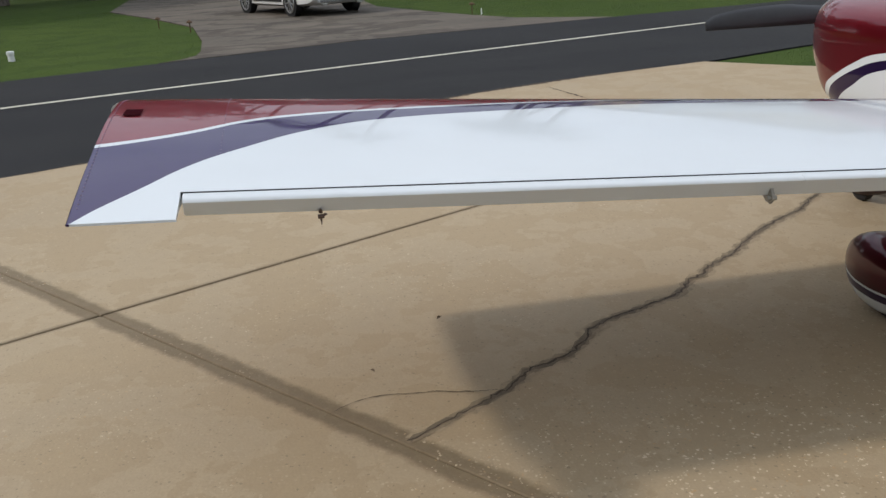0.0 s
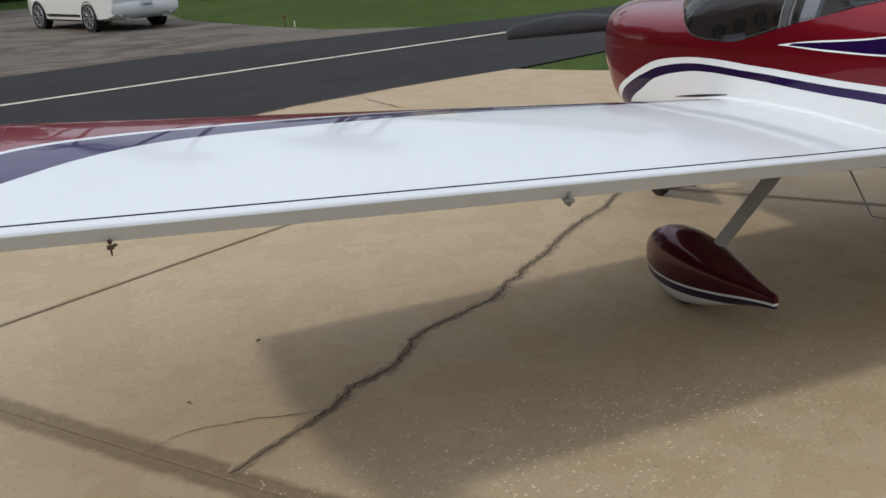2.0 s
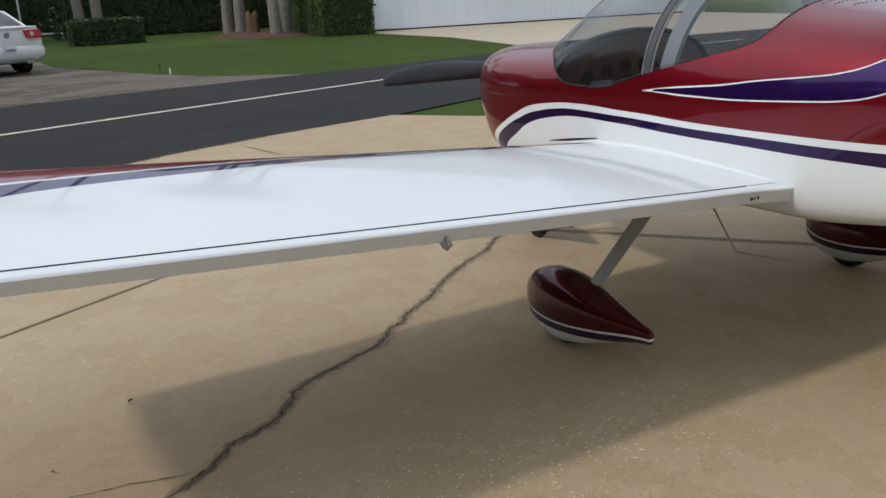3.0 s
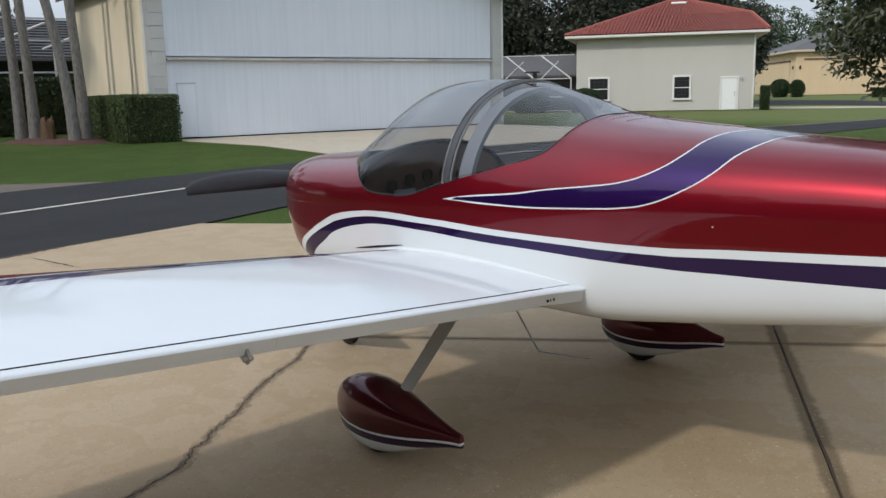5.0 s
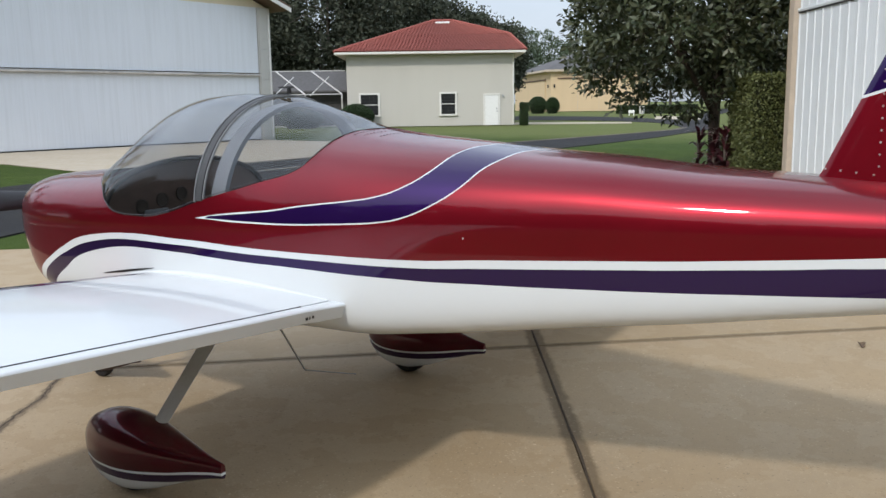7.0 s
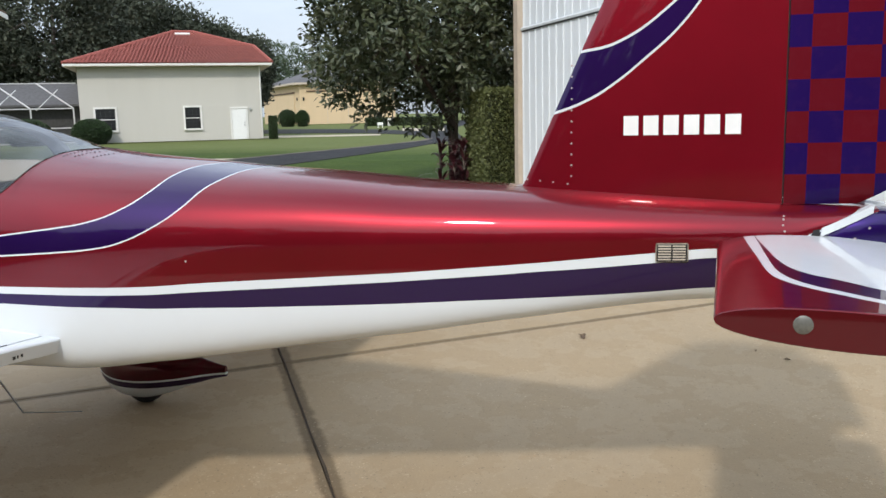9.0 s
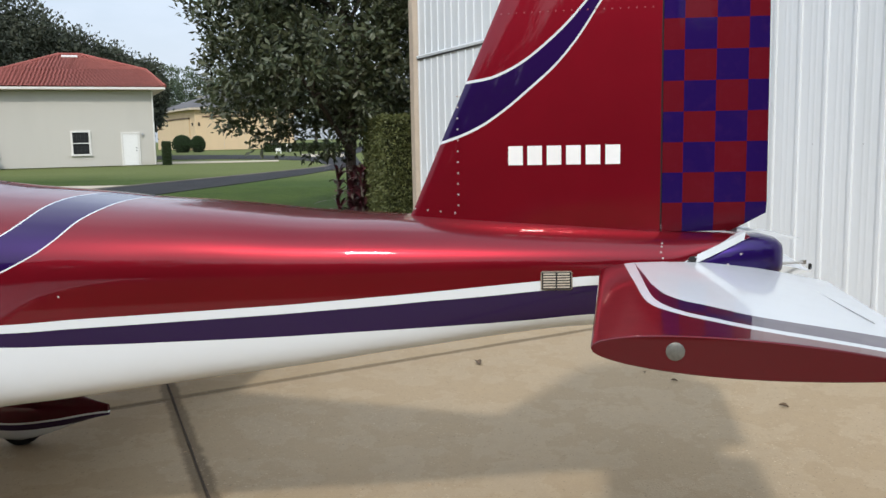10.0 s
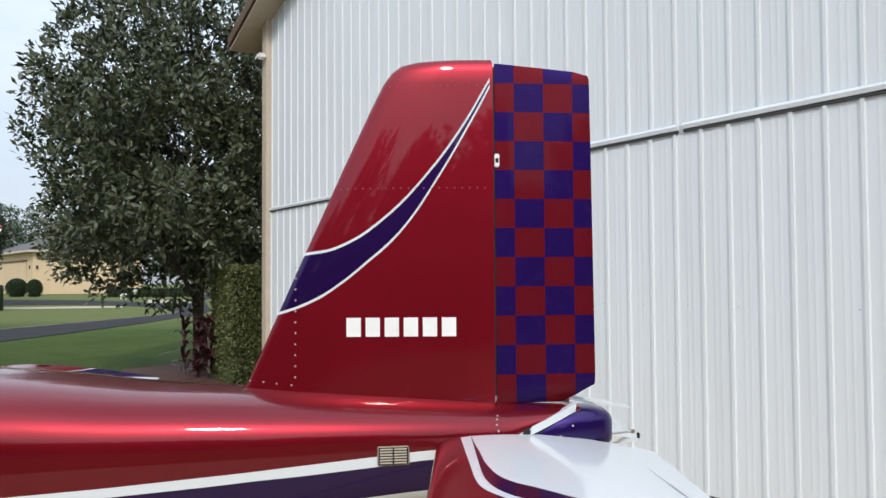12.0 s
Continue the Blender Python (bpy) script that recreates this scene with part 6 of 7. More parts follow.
def palm(at, height, lean, seed):
    rnd = random.Random(seed)
    ob = thing("palm_tree", "pale slender palm trunk with a feathery crown", "tree", "palms by the hangar", at=at)
    pts = [Vector((lean[0] * (k / 10) ** 1.6, lean[1] * (k / 10) ** 1.6, height * k / 10)) for k in range(11)]
    part("trunk", tube(pts, [0.24 - 0.070 * min(1, k / 2.5) - 0.015 * k / 10 for k in range(11)], 12), M["palm_bark"], ob, "pale ringed palm trunk")
    top = pts[-1]
    verts, faces = [], []
    for f in range(26):
        a, up = f * 2.399, rnd.uniform(-0.25, 1.15)
        ln = rnd.uniform(2.0, 2.8)
        for i in range(17):
            s = (i + 1) / 17
            r, z = ln * s * math.cos(up * (1 - 0.5 * s)), ln * (s * math.sin(up) - 0.55 * s * s)
            c = Vector((math.cos(a) * r, math.sin(a) * r, z)) + top
            for sg in (-1, 1):
                b = len(verts)
                side = Vector((-math.sin(a), math.cos(a), 0)) * sg
                l2 = 0.55 * math.sin(math.pi * (0.1 + 0.85 * s))
                tipp = c + side * l2 + Vector((math.cos(a), math.sin(a), 0)) * 0.22 + Vector((0, 0, -0.28 * l2 - 0.05))
                w = Vector((math.cos(a), math.sin(a), 0)) * 0.055
                verts += [c - w, c + w, tipp]
                faces.append((b, b + 1, b + 2))
    part("fronds", from_lists("fronds", verts, faces), M["frond"], ob, "drooping green fronds", False)
    return ob


for k, (x, y, h, lx, ly) in enumerate(((7.72, 34.2, 11.5, -0.3, 0.0), (8.03, 33.5, 11.0, -0.4, 0.1), (8.42, 30.4, 10.6, -2.0, 0.1), (9.0, 30.9, 11.4, -0.6, 0.2), (2.6, 38.0, 13.8, -3.0, 0.0), (3.25, 37.8, 15.6, -1.2, 0.3), (-1.7, 49.8, 16.6, -1.0, 0.0), (-2.5, 50.4, 14.2, -1.6, 0.0))):
    palm((x, y, 0.06 if k < 4 else -0.03), h, (lx, ly), 60 + k)
part_stump = thing("tree_stump", "broken brown tree stump among palm trunks", "stump", at=(8.0, 31.9, 0.10))
stump = []
for k, (z, r) in enumerate(((-0.12, 0.30), (0.15, 0.25), (0.45, 0.24), (0.66, 0.22), (0.74, 0.16), (0.62, 0.10), (0.60, 0.02))):
    stump.append([(r * (1 + 0.12 * math.sin(3 * a)) * math.cos(a), r * (1 + 0.1 * math.cos(5 * a)) * math.sin(a), z + (0.12 * math.sin(2 * a + 1) + 0.06 * math.sin(7 * a) if z > 0.6 else 0)) for a in (2 * math.pi * i / 18 for i in range(18))])
part("stump", loft(stump), M["rust"], part_stump, "splintered red-brown wood")
mound = []
for f, z in ((1.0, -0.036), (0.9, 0.02), (0.7, 0.09), (0.4, 0.13), (0.05, 0.14)):
    mound.append([(8.5 + 1.75 * f * math.cos(a) * (1 + 0.12 * math.sin(3 * a)), 32.2 + 3.0 * f * math.sin(a), z + 0.015 * math.sin(9 * a + 20 * f)) for a in (2 * math.pi * i / 40 for i in range(40))])
tagged(part("mulch_bed", loft(mound), M["mulch"], None, "", True), "brown mulch mound round the palm trunks", "mulch bed", kind="structure")


def pool_cage(name, label, at, turn, size, bays):
    """A screened porch: thin posts, rails and braces before a shaded house with a dark tiled roof."""
    ob = thing(name, label, "screen enclosure", at=at, turn=turn)
    w, d, h = size
    for k in range(bays + 1):
        x = w * k / bays
        part("post", box((0.10, 0.10, h + 1.1), (x, 0, (h + 1.1) / 2), 0.01), M["rail"], ob)
        part("rafter", tube([(x, 0, h + 1.1), (x, d * 0.35, h + 1.5)], 0.05, 6), M["rail"], ob)
        if k < bays:
            part("brace", tube([(x, d * 0.5, h - 0.3), (x + w / bays, d * 0.3, h + 1.0)], 0.07, 6), M["rail"], ob)
    for z in (0.1, 0.65 * h, h, h + 1.1):
        part("rail", box((w, 0.08, 0.09), (w / 2, 0, z), 0.01), M["rail"], ob)
    # the porch's shade is put into this wall's dark grey
    part("back_wall", box((w, 0.2, h - 0.5), (w / 2, d + 0.2, (h - 0.5) / 2), 0.0), M["screen"], ob, "dim shaded wall")
    part("porch_roof", loft([[(x, d * 0.55, h - 0.75), (x, d + 3.5, h + 1.75), (x, d + 3.5, h + 1.6), (x, d * 0.55, h - 0.9)] for x in (0, w)]), M["shingle"], ob, "dark grey tiled porch roof", False)
    for k in range(14):
        s = (k + 0.5) / 14
        part("tile_course", box((w, 0.32, 0.05), (w / 2, d * 0.55 + (d * 0.45 + 3.5) * s, h - 0.72 + 2.5 * s), 0.01, pose(0, 0, 0, 10)), M["shingle"], ob)
    return ob


pool_cage("screen_enclosure", "white framed screen porch before a dark roofed house", (-2.0, 46.5, 0), -6, (21, 5, 4.55), 7)

# ---- the car on the driveway ----
car = thing("car", "white four-door saloon car parked on the driveway", "car", at=(-2.0, 20.75, 0.0), turn=math.degrees(math.atan2(0.42, 0.91)))
# local: +y is the car's front, rear axle at y = 0
CAR = [(-1.02, 0.30, 0.62, 0.60, 0.78), (-1.06, 0.34, 0.80, 0.74, 0.80), (-1.0, 0.30, 1.02, 0.80, 0.84), (-0.85, 0.25, 1.06, 0.86, 0.88), (-0.4, 0.22, 1.06, 0.90, 0.91), (0.3, 0.2, 1.0, 0.91, 0.91), (1.5, 0.2, 0.97, 0.91, 0.91), (2.3, 0.2, 0.98, 0.90, 0.90), (3.0, 0.22, 0.92, 0.88, 0.88), (3.5, 0.26, 0.78, 0.78, 0.80), (3.68, 0.34, 0.64, 0.60, 0.66)]
rings = []
for y, zb, zt, wt, wb in CAR:
    zm = zb + 0.55 * (zt - zb)
    half = [(0.0, zb), (wb * 0.8, zb), (wb * 0.97, zb + 0.06), (wb, zm), (wb * 0.985, zt - 0.07), (wt * 0.93, zt - 0.01), (wt * 0.6, zt + 0.01), (0.0, zt + 0.015)]
    rings.append([(x, y, z) for x, z in half] + [(-x, y, z) for x, z in half[::-1][1:-1]])
part("body", loft(rings), M["car"], car, "white car body")
cab = [(-0.62, 1.06, 0.70), (-0.30, 1.24, 0.64), (0.10, 1.41, 0.60), (0.55, 1.46, 0.585), (1.2, 1.465, 0.59), (1.75, 1.40, 0.60), (2.2, 1.2, 0.66), (2.55, 0.99, 0.74)]
rings = []
for y, zt, w in cab:
    half = [(0.0, 0.95), (0.80, 0.95), (0.79, 1.0), (w + 0.10 * (1.46 - zt) / 0.5, max(zt - 0.06, 0.97)), (w * 0.85, zt), (0.0, zt + 0.012)]
    rings.append([(x, y, z) for x, z in half] + [(-x, y, z) for x, z in half[::-1][1:-1]])
part("cabin_glass", loft(rings), M["car_glass"], car, "dark car windows")
rings = []
for y, zt, w in ((-0.02, 1.375, 0.605), (0.12, 1.425, 0.60), (0.55, 1.475, 0.59), (1.2, 1.48, 0.59), (1.72, 1.415, 0.60)):
    rings.append([(x, y, z) for x, z in ((-w - 0.03, zt - 0.07), (-w * 0.86, zt), (0, zt + 0.015), (w * 0.86, zt), (w + 0.03, zt - 0.07), (w, zt - 0.09), (0, zt - 0.03), (-w, zt - 0.09))])
part("roof", loft(rings), M["car"], car, "white car roof")
for sx in (-1, 1):
    part("rear_pillar", loft([[(sx * (0.70 + d), -0.62 + a, 1.055), (sx * (0.70 + d), -0.30 + a, 1.055), (sx * (0.585 + d), 0.22 + a, 1.41), (sx * (0.585 + d), 0.02 + a, 1.40)] for d, a in ((-0.02, 0), (0.045, 0))]), M["car"], car)
    part("door_pillar", box((0.03, 0.07, 0.42), (sx * 0.71, 1.0, 1.19), 0.01, pose(0, 0, 0, 0, -sx * 17, 0)), M["strip"], car)
    lamp = part("tail_lamp", loft([[(sx * 0.44, y, 0.80), (sx * 0.80, y + 0.045, 0.79), (sx * 0.82, y + 0.06, 0.90), (sx * 0.78, y + 0.045, 0.985), (sx * 0.40, y, 0.975)] for y in (-1.118, -0.95)]), M["lamp_red"], car, "red tail lamp")
    part("lens_ring", disc_rings([(-1.128, 0.045), (-1.11, 0.05)], 14, "y"), M["lamp_white"], lamp).location = (sx * 0.56, 0.008, 0.895)
    part("side_trim", box((0.03, 1.75, 0.05), (sx * 0.905, 1.35, 0.36), 0.01), M["black"], car)
    part("exhaust", box((0.18, 0.08, 0.07), (sx * 0.48, -1.0, 0.28), 0.02), M["metal"], car)
    for y in (0.0, 2.71):
        wl_ = part("wheel", disc_rings([(-0.11, 0.20), (-0.115, 0.30), (-0.09, 0.325), (0.09, 0.325), (0.115, 0.30), (0.11, 0.20), (0.06, 0.18)], 30, "x"), M["black"], car, "black tyre on a silver rim")
        wl_.location = (sx * 0.80, y, 0.325)
        rim = part("rim", disc_rings([(sx * 0.10, 0.255), (sx * 0.118, 0.25), (sx * 0.112, 0.22), (sx * 0.05, 0.20), (sx * 0.05, 0.001)], 24, "x"), M["dark"], wl_)
        for k in range(9):
            a = 2 * math.pi * k / 9 + 0.3
            part("spoke", box((0.03, 0.034, 0.22), (sx * 0.106, 0.125 * math.sin(a), 0.125 * math.cos(a)), 0.008, pose(0, 0, 0, -math.degrees(a))), M["alloy"], wl_)
        part("rim_ring", disc_rings([(sx * 0.105, 0.262), (sx * 0.128, 0.256), (sx * 0.128, 0.226), (sx * 0.105, 0.222)], 28, "x"), M["alloy"], wl_)
        part("hub_cap", disc_rings([(sx * 0.10, 0.05), (sx * 0.128, 0.045), (sx * 0.132, 0.01)], 14, "x"), M["alloy"], wl_)
        part("arch", disc_rings([(sx * 0.905, 0.365), (sx * 0.912, 0.36), (sx * 0.912, 0.335), (sx * 0.80, 0.33)], 26, "x"), M["dark"], car).location = (0, y, 0.325)
part("boot_line", box((1.3, 0.02, 0.012), (0, -1.04, 0.80), 0), M["strip"], car)
part("number_plate", box((0.32, 0.02, 0.15), (0, -1.105, 0.56), 0.005), M["plate"], car, "pale number plate with plain bars")
part("plate_bar", box((0.22, 0.006, 0.05), (0, -1.118, 0.56), 0), M["strip"], car)
part("badge", disc_rings([(-1.085, 0.055), (-1.055, 0.06)], 18, "y"), M["strip"], car, "round dark badge").location = (0, 0, 0.89)
bumper = part("rear_bumper", loft([[(x * hw, -1.045 + dy - 0.055 * (1 - x * x), z) for x in np.linspace(-1, 1, 17)] + [(x * hw, -0.90, z) for x in np.linspace(1, -1, 17)] for z, dy, hw in ((0.30, 0.13, 0.72), (0.35, 0.05, 0.79), (0.44, 0.0, 0.84), (0.55, 0.0, 0.85), (0.61, 0.02, 0.83), (0.64, 0.06, 0.80))]), M["car"], car, "white rounded rear bumper")
part("bumper_strip", box((1.2, 0.05, 0.05), (0, -1.03, 0.335), 0.015), M["strip"], bumper, "grey lower bumper strip")
part("rear_window", loft([[(x * w, y, z) for x in (-1, -0.5, 0.5, 1)] for y, z, w in ((-0.60, 1.075, 0.60), (-0.30, 1.255, 0.56), (0.06, 1.405, 0.52))], False), M["car_glass"], car, "dark sloping rear window")
part("boot_lip", tube([(x, -0.99 - 0.05 * (1 - (x / 0.75) ** 2), 1.035) for x in np.linspace(-0.75, 0.75, 11)], 0.022, 8), M["car"], car)


def mushroom_lamp(at, seed):
    ob = thing("garden_lamp", "small brown garden lamp on a stake in the lawn", "garden lamp", "garden lamps", at=at)
    part("stake", tube([(0, 0, 0), (0, 0, 0.22)], 0.012, 8), M["rust"], ob)
    part("cap", disc_rings([(0.20, 0.02), (0.21, 0.065), (0.235, 0.058), (0.27, 0.01)], 16, "z"), M["rust"], ob)


for k, at in enumerate(((1.10, 17.35, -0.03), (-5.9, 19.6, -0.03), (-5.03, 17.8, -0.03))):
    mushroom_lamp(at, k)
pc = thing("pipe_cap", "white plastic pipe end standing in the lawn", "pipe", at=(-7.78, 14.4, -0.05))
part("pipe", disc_rings([(0.0, 0.055), (0.12, 0.055), (0.13, 0.065), (0.18, 0.065), (0.19, 0.04)], 16, "z"), M["pvc"], pc)
pc = thing("sprinkler_head", "small white sprinkler post at the lawn edge", "sprinkler", at=(1.28, 17.2, -0.03))
part("post", tube([(0, 0, 0), (0, 0, 0.13)], [0.016, 0.012], 8), M["pvc"], pc)


# ---- the house beyond the road ----
def at_range(yaw, dist, z=0.0):
    return Vector((-3.0 + dist * math.sin(radians(-yaw)), -2.0 + dist * math.cos(radians(yaw)), z))


HO_L, HO_R = Vector((45.3, 36.9, 0)), Vector((51.9, 26.85, 0))
HX = (HO_R - HO_L).normalized()
HY = Vector((-HX.y, HX.x, 0))
house = thing("house", "pale grey stucco house with a red tiled hip roof", "house")
house.matrix_basis = Matrix.Translation(HO_L) @ Matrix(((HX.x, HY.x, 0, 0), (HX.y, HY.y, 0, 0), (0, 0, 1, 0), (0, 0, 0, 1)))
HW, HDEP, HZ = 11.80, 11.0, 4.95
front = part("front_wall", box((HW, 0.3, HZ), (HW / 2, 0.15, HZ / 2), 0.01), M["house"], house, "pale grey stucco wall")
for sx in (0.15, HW - 0.15):
    part("side_wall", box((0.3, HDEP - 0.6, HZ), (sx, HDEP / 2, HZ / 2), 0.01), M["house"], house)
part("back_wall", box((HW, 0.3, HZ), (HW / 2, HDEP - 0.15, HZ / 2), 0.01), M["house"], house)
A_, B_, RZ = 0.75, 0.22, 2.55
eaves = [(-A_, -A_), (HW + A_, -A_), (HW + A_, HDEP + A_), (-A_, HDEP + A_)]
ry = HDEP / 2
part("fascia", prism(eaves, HZ + 0.06, HZ + B_ - 0.02), M["trim"], house, "white fascia and gutter", False)
part("soffit", prism([(x * 0.995 + 0.02, y * 0.995 + 0.02) for x, y in eaves], HZ + 0.02, HZ + 0.058), M["beige_trim"], house, "", False)
EV = HZ + B_ + 0.004
# the front slope runs up to a short ridge; a steep hip closes its far end at a low shoulder
roofv = [(x, y, EV) for x, y in eaves] + [(6.15, ry, EV + RZ), (7.60, ry, EV + RZ), (HW - 0.12, 2.5, EV + 1.30)]
hip = part("roof", from_lists("hip", roofv, [(0, 1, 6, 5, 4), (1, 2, 6), (6, 2, 5), (2, 3, 4, 5), (3, 0, 4), (3, 2, 1, 0)]), M["tile"], house, "red clay tile roof", False)


def tile_rows(a, b, c, d, rows, name="tiles"):
    """Courses of barrel tiles over the sloping face a b (eave) to d c (ridge)."""
    verts, faces = [], []
    nrm = ((b - a).cross(d - a)).normalized()
    for r in range(rows):
        s0, s1 = r / rows, (r + 1.08) / rows
        p0, q0 = a.lerp(d, s0), b.lerp(c, s0)
        p1, q1 = a.lerp(d, min(s1, 1)), b.lerp(c, min(s1, 1))
        n = max(1, int((q0 - p0).length / 0.24))
        for k in range(n):
            base = len(verts)
            for u in range(5):
                f = (k + u / 4) / n
                h = 0.055 * math.sin(math.pi * u / 4)
                verts += [p0.lerp(q0, f) + nrm * (h + 0.045), p1.lerp(q1, f) + nrm * (h * 0.8 + 0.008)]
            faces += [(base + 2 * u, base + 2 * u + 2, base + 2 * u + 3, base + 2 * u + 1) for u in range(4)]
    return from_lists(name, verts, faces)


V3 = [Vector(v) for v in roofv]
low = V3[0].lerp(V3[4], 1.30 / RZ)
for quad, rows, word in (((V3[0], V3[1], V3[6], low), 13, "rows of red barrel tiles"), ((low, V3[6], V3[5], V3[4]), 12, ""), ((V3[1], V3[2], V3[6], V3[6]), 16, ""), ((V3[6], V3[2], V3[5], V3[5]), 16, ""), ((V3[3], V3[0], V3[4], V3[4]), 25, "")):
    tagged(part("roof_tiles", tile_rows(*quad, rows), M["tile"], hip, word, False), kind="stuff")
for a_, b_ in ((0, 4), (4, 5), (5, 6), (6, 1)):
    part("ridge_tile", tube([V3[a_] + Vector((0, 0, 0.05)), V3[b_] + Vector((0, 0, 0.05))], 0.10, 8), M["tile"], hip)
part("roof_vent", box((1.05, 0.30, 0.10), (6.85, ry - 0.62, EV + RZ - 0.16), 0.02, pose(0, 0, 0, 20)), M["trim"], house, "white roof vent")


def house_window(x, z0, w, h):
    fr = part("window", merged(*[box(sz, at, 0.008) for sz, at in (((0.13, 0.10, h + 0.26), (x - w / 2 - 0.065, -0.03, z0 + h / 2)), ((0.13, 0.10, h + 0.26), (x + w / 2 + 0.065, -0.03, z0 + h / 2)), ((w, 0.10, 0.13), (x, -0.03, z0 + h + 0.065)))]), M["trim"], house, "white framed window with dark panes")
    part("window_sill", box((w + 0.30, 0.16, 0.12), (x, -0.06, z0 - 0.065), 0.01), M["trim"], fr)
    part("pane", box((w, 0.02, h), (x, -0.012, z0 + h / 2), 0.0), M["pane"], fr)
    part("meeting_rail", box((w, 0.05, 0.055), (x, -0.04, z0 + h / 2), 0.0), M["trim"], fr)
    for k in (1, 2, 3):
        part("bar", box((0.016, 0.03, h), (x - w / 2 + w * k / 4, -0.030, z0 + h / 2), 0), M["seal"], fr)
    for k in (1, 2, 4, 5):
        part("bar", box((w, 0.03, 0.016), (x, -0.030, z0 + h * k / 6), 0), M["seal"], fr)


house_window(1.56, 0.83, 1.22, 1.41)
house_window(7.12, 0.83, 0.98, 1.41)
part("door_frame", merged(box((0.12, 0.08, 2.16), (9.66, -0.03, 1.08), 0.01), box((0.12, 0.08, 2.16), (10.74, -0.03, 1.08), 0.01), box((1.20, 0.08, 0.12), (10.20, -0.03, 2.16), 0.01)), M["trim"], house, "white door frame")
hd = part("house_door", box((0.94, 0.05, 2.08), (10.20, -0.018, 1.05), 0.01), M["letter"], house, "plain white door")
for z in (0.98, 1.16):
    part("knob", disc_rings([(-0.045, 0.03), (-0.085, 0.035), (-0.10, 0.01)], 10, "y"), M["dark"], hd).location = (10.56, 0, z)
part("wall_lamp", box((0.14, 0.16, 0.2), (10.98, -0.08, 2.05), 0.04), M["leg"], house)
part("downpipe", tube([(HW - 0.08, -0.08, HZ), (HW - 0.08, -0.08, 0.05)], 0.05, 8), M["trim"], house)


def bush(name, label, centre, radii, n, leaf, mat, seed, group=""):
    ob = thing(name, label, "bush", group, at=(centre[0], centre[1], -0.03))
    rs = np.random.RandomState(seed)
    o = rs.normal(size=(n, 3))
    o[:, 2] = np.abs(o[:, 2]) - 0.55 * (rs.rand(n) < 0.45)
    o /= np.linalg.norm(o, axis=1)[:, None]
    p = np.array((0, 0, radii[2] * 0.75)) + o * np.array(radii) * (0.95 + 0.05 * rs.rand(n))[:, None]
    p[:, 2] = np.maximum(p[:, 2], 0.02)
    # near-black core paints the shade between the bush's leaves
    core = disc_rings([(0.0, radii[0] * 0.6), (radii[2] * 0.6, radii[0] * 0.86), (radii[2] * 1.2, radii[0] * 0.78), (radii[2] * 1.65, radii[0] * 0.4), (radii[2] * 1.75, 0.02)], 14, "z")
    part("core", core, plain("bush_shade_core", (0.010, 0.018, 0.006), 0.95), ob, "", False)
    part("leaves", leaf_mesh("leaves", p, leaf, seed + 1, o, 0.7, 0.5), M[mat], ob, "", False)


hm = house.matrix_basis
for (x, y), r in (((0.7, -1.0), (1.35, 1.2, 0.95)), ((-3.2, -0.5), (1.6, 1.4, 1.0))):
    q = hm @ Vector((x, y, 0))
    bush("round_bush", "round clipped dark bush against the house", q, r, 9000, 0.085, "dark_hedge", int(100 + x * 7), "bushes by the house")
q = hm @ Vector((HW + 0.62, -0.6, 0))
hedge_block("column_hedge", "narrow upright dark hedge at the house corner", (0.52, 0.5, 1.55), (q.x, q.y, -0.03), -56, "dark_hedge", 0.08, 4000, 51)


def mansard_cage(at, turn, wide, h, rise, back, bays):
    """A pool screen: slim posts, a waist rail and sloping rafters with cross braces before a shaded wall."""
    ob = thing("screen_enclosure", "white framed pool screen enclosure beside the house", "screen enclosure", at=at, turn=turn)
    step = wide / bays
    for k in range(bays + 1):
        x = k * step
        part("post", box((0.09, 0.09, h), (x, 0, h / 2), 0.01), M["rail"], ob)
        part("rafter", tube([(x, 0, h), (x - 0.95 * step, back, h + rise)], 0.05, 6), M["rail"], ob)
        if k < bays:
            part("brace", tube([(x + 0.12 * step, 0.3, h - 0.1), (x + 0.55 * step, back, h + rise * 0.75)], 0.04, 6), M["rail"], ob)
    for z in (0.08, 0.45 * h, h):
        part("rail", box((wide, 0.07, 0.08), (wide / 2, 0, z), 0.01), M["rail"], ob)
    part("top_rail", box((wide + step, 0.07, 0.07), (wide / 2 - step / 2, back, h + rise), 0.01), M["rail"], ob)
    # wall coloured dark grey in place of shade behind the screen
    part("back_wall", box((wide + 3.0, 0.25, h + 0.4), (wide / 2 - 1.5, back + 3.2, (h + 0.4) / 2), 0.0), M["screen"], ob, "dim shaded porch wall")
    part("porch_roof", loft([[(x, back + 2.2, h + 0.35), (x, back + 7.5, h + 2.0), (x, back + 7.5, h + 1.8), (x, back + 2.2, h + 0.2)] for x in (-4.0, wide)]), M["shingle"], ob, "dark brown porch roof", False)
    return ob


q = hm @ Vector((-8.4, 1.2, 0))
mansard_cage((q.x, q.y, 0), math.degrees(math.atan2(HX.y, HX.x)), 7.9, 2.35, 1.75, 2.6, 3)

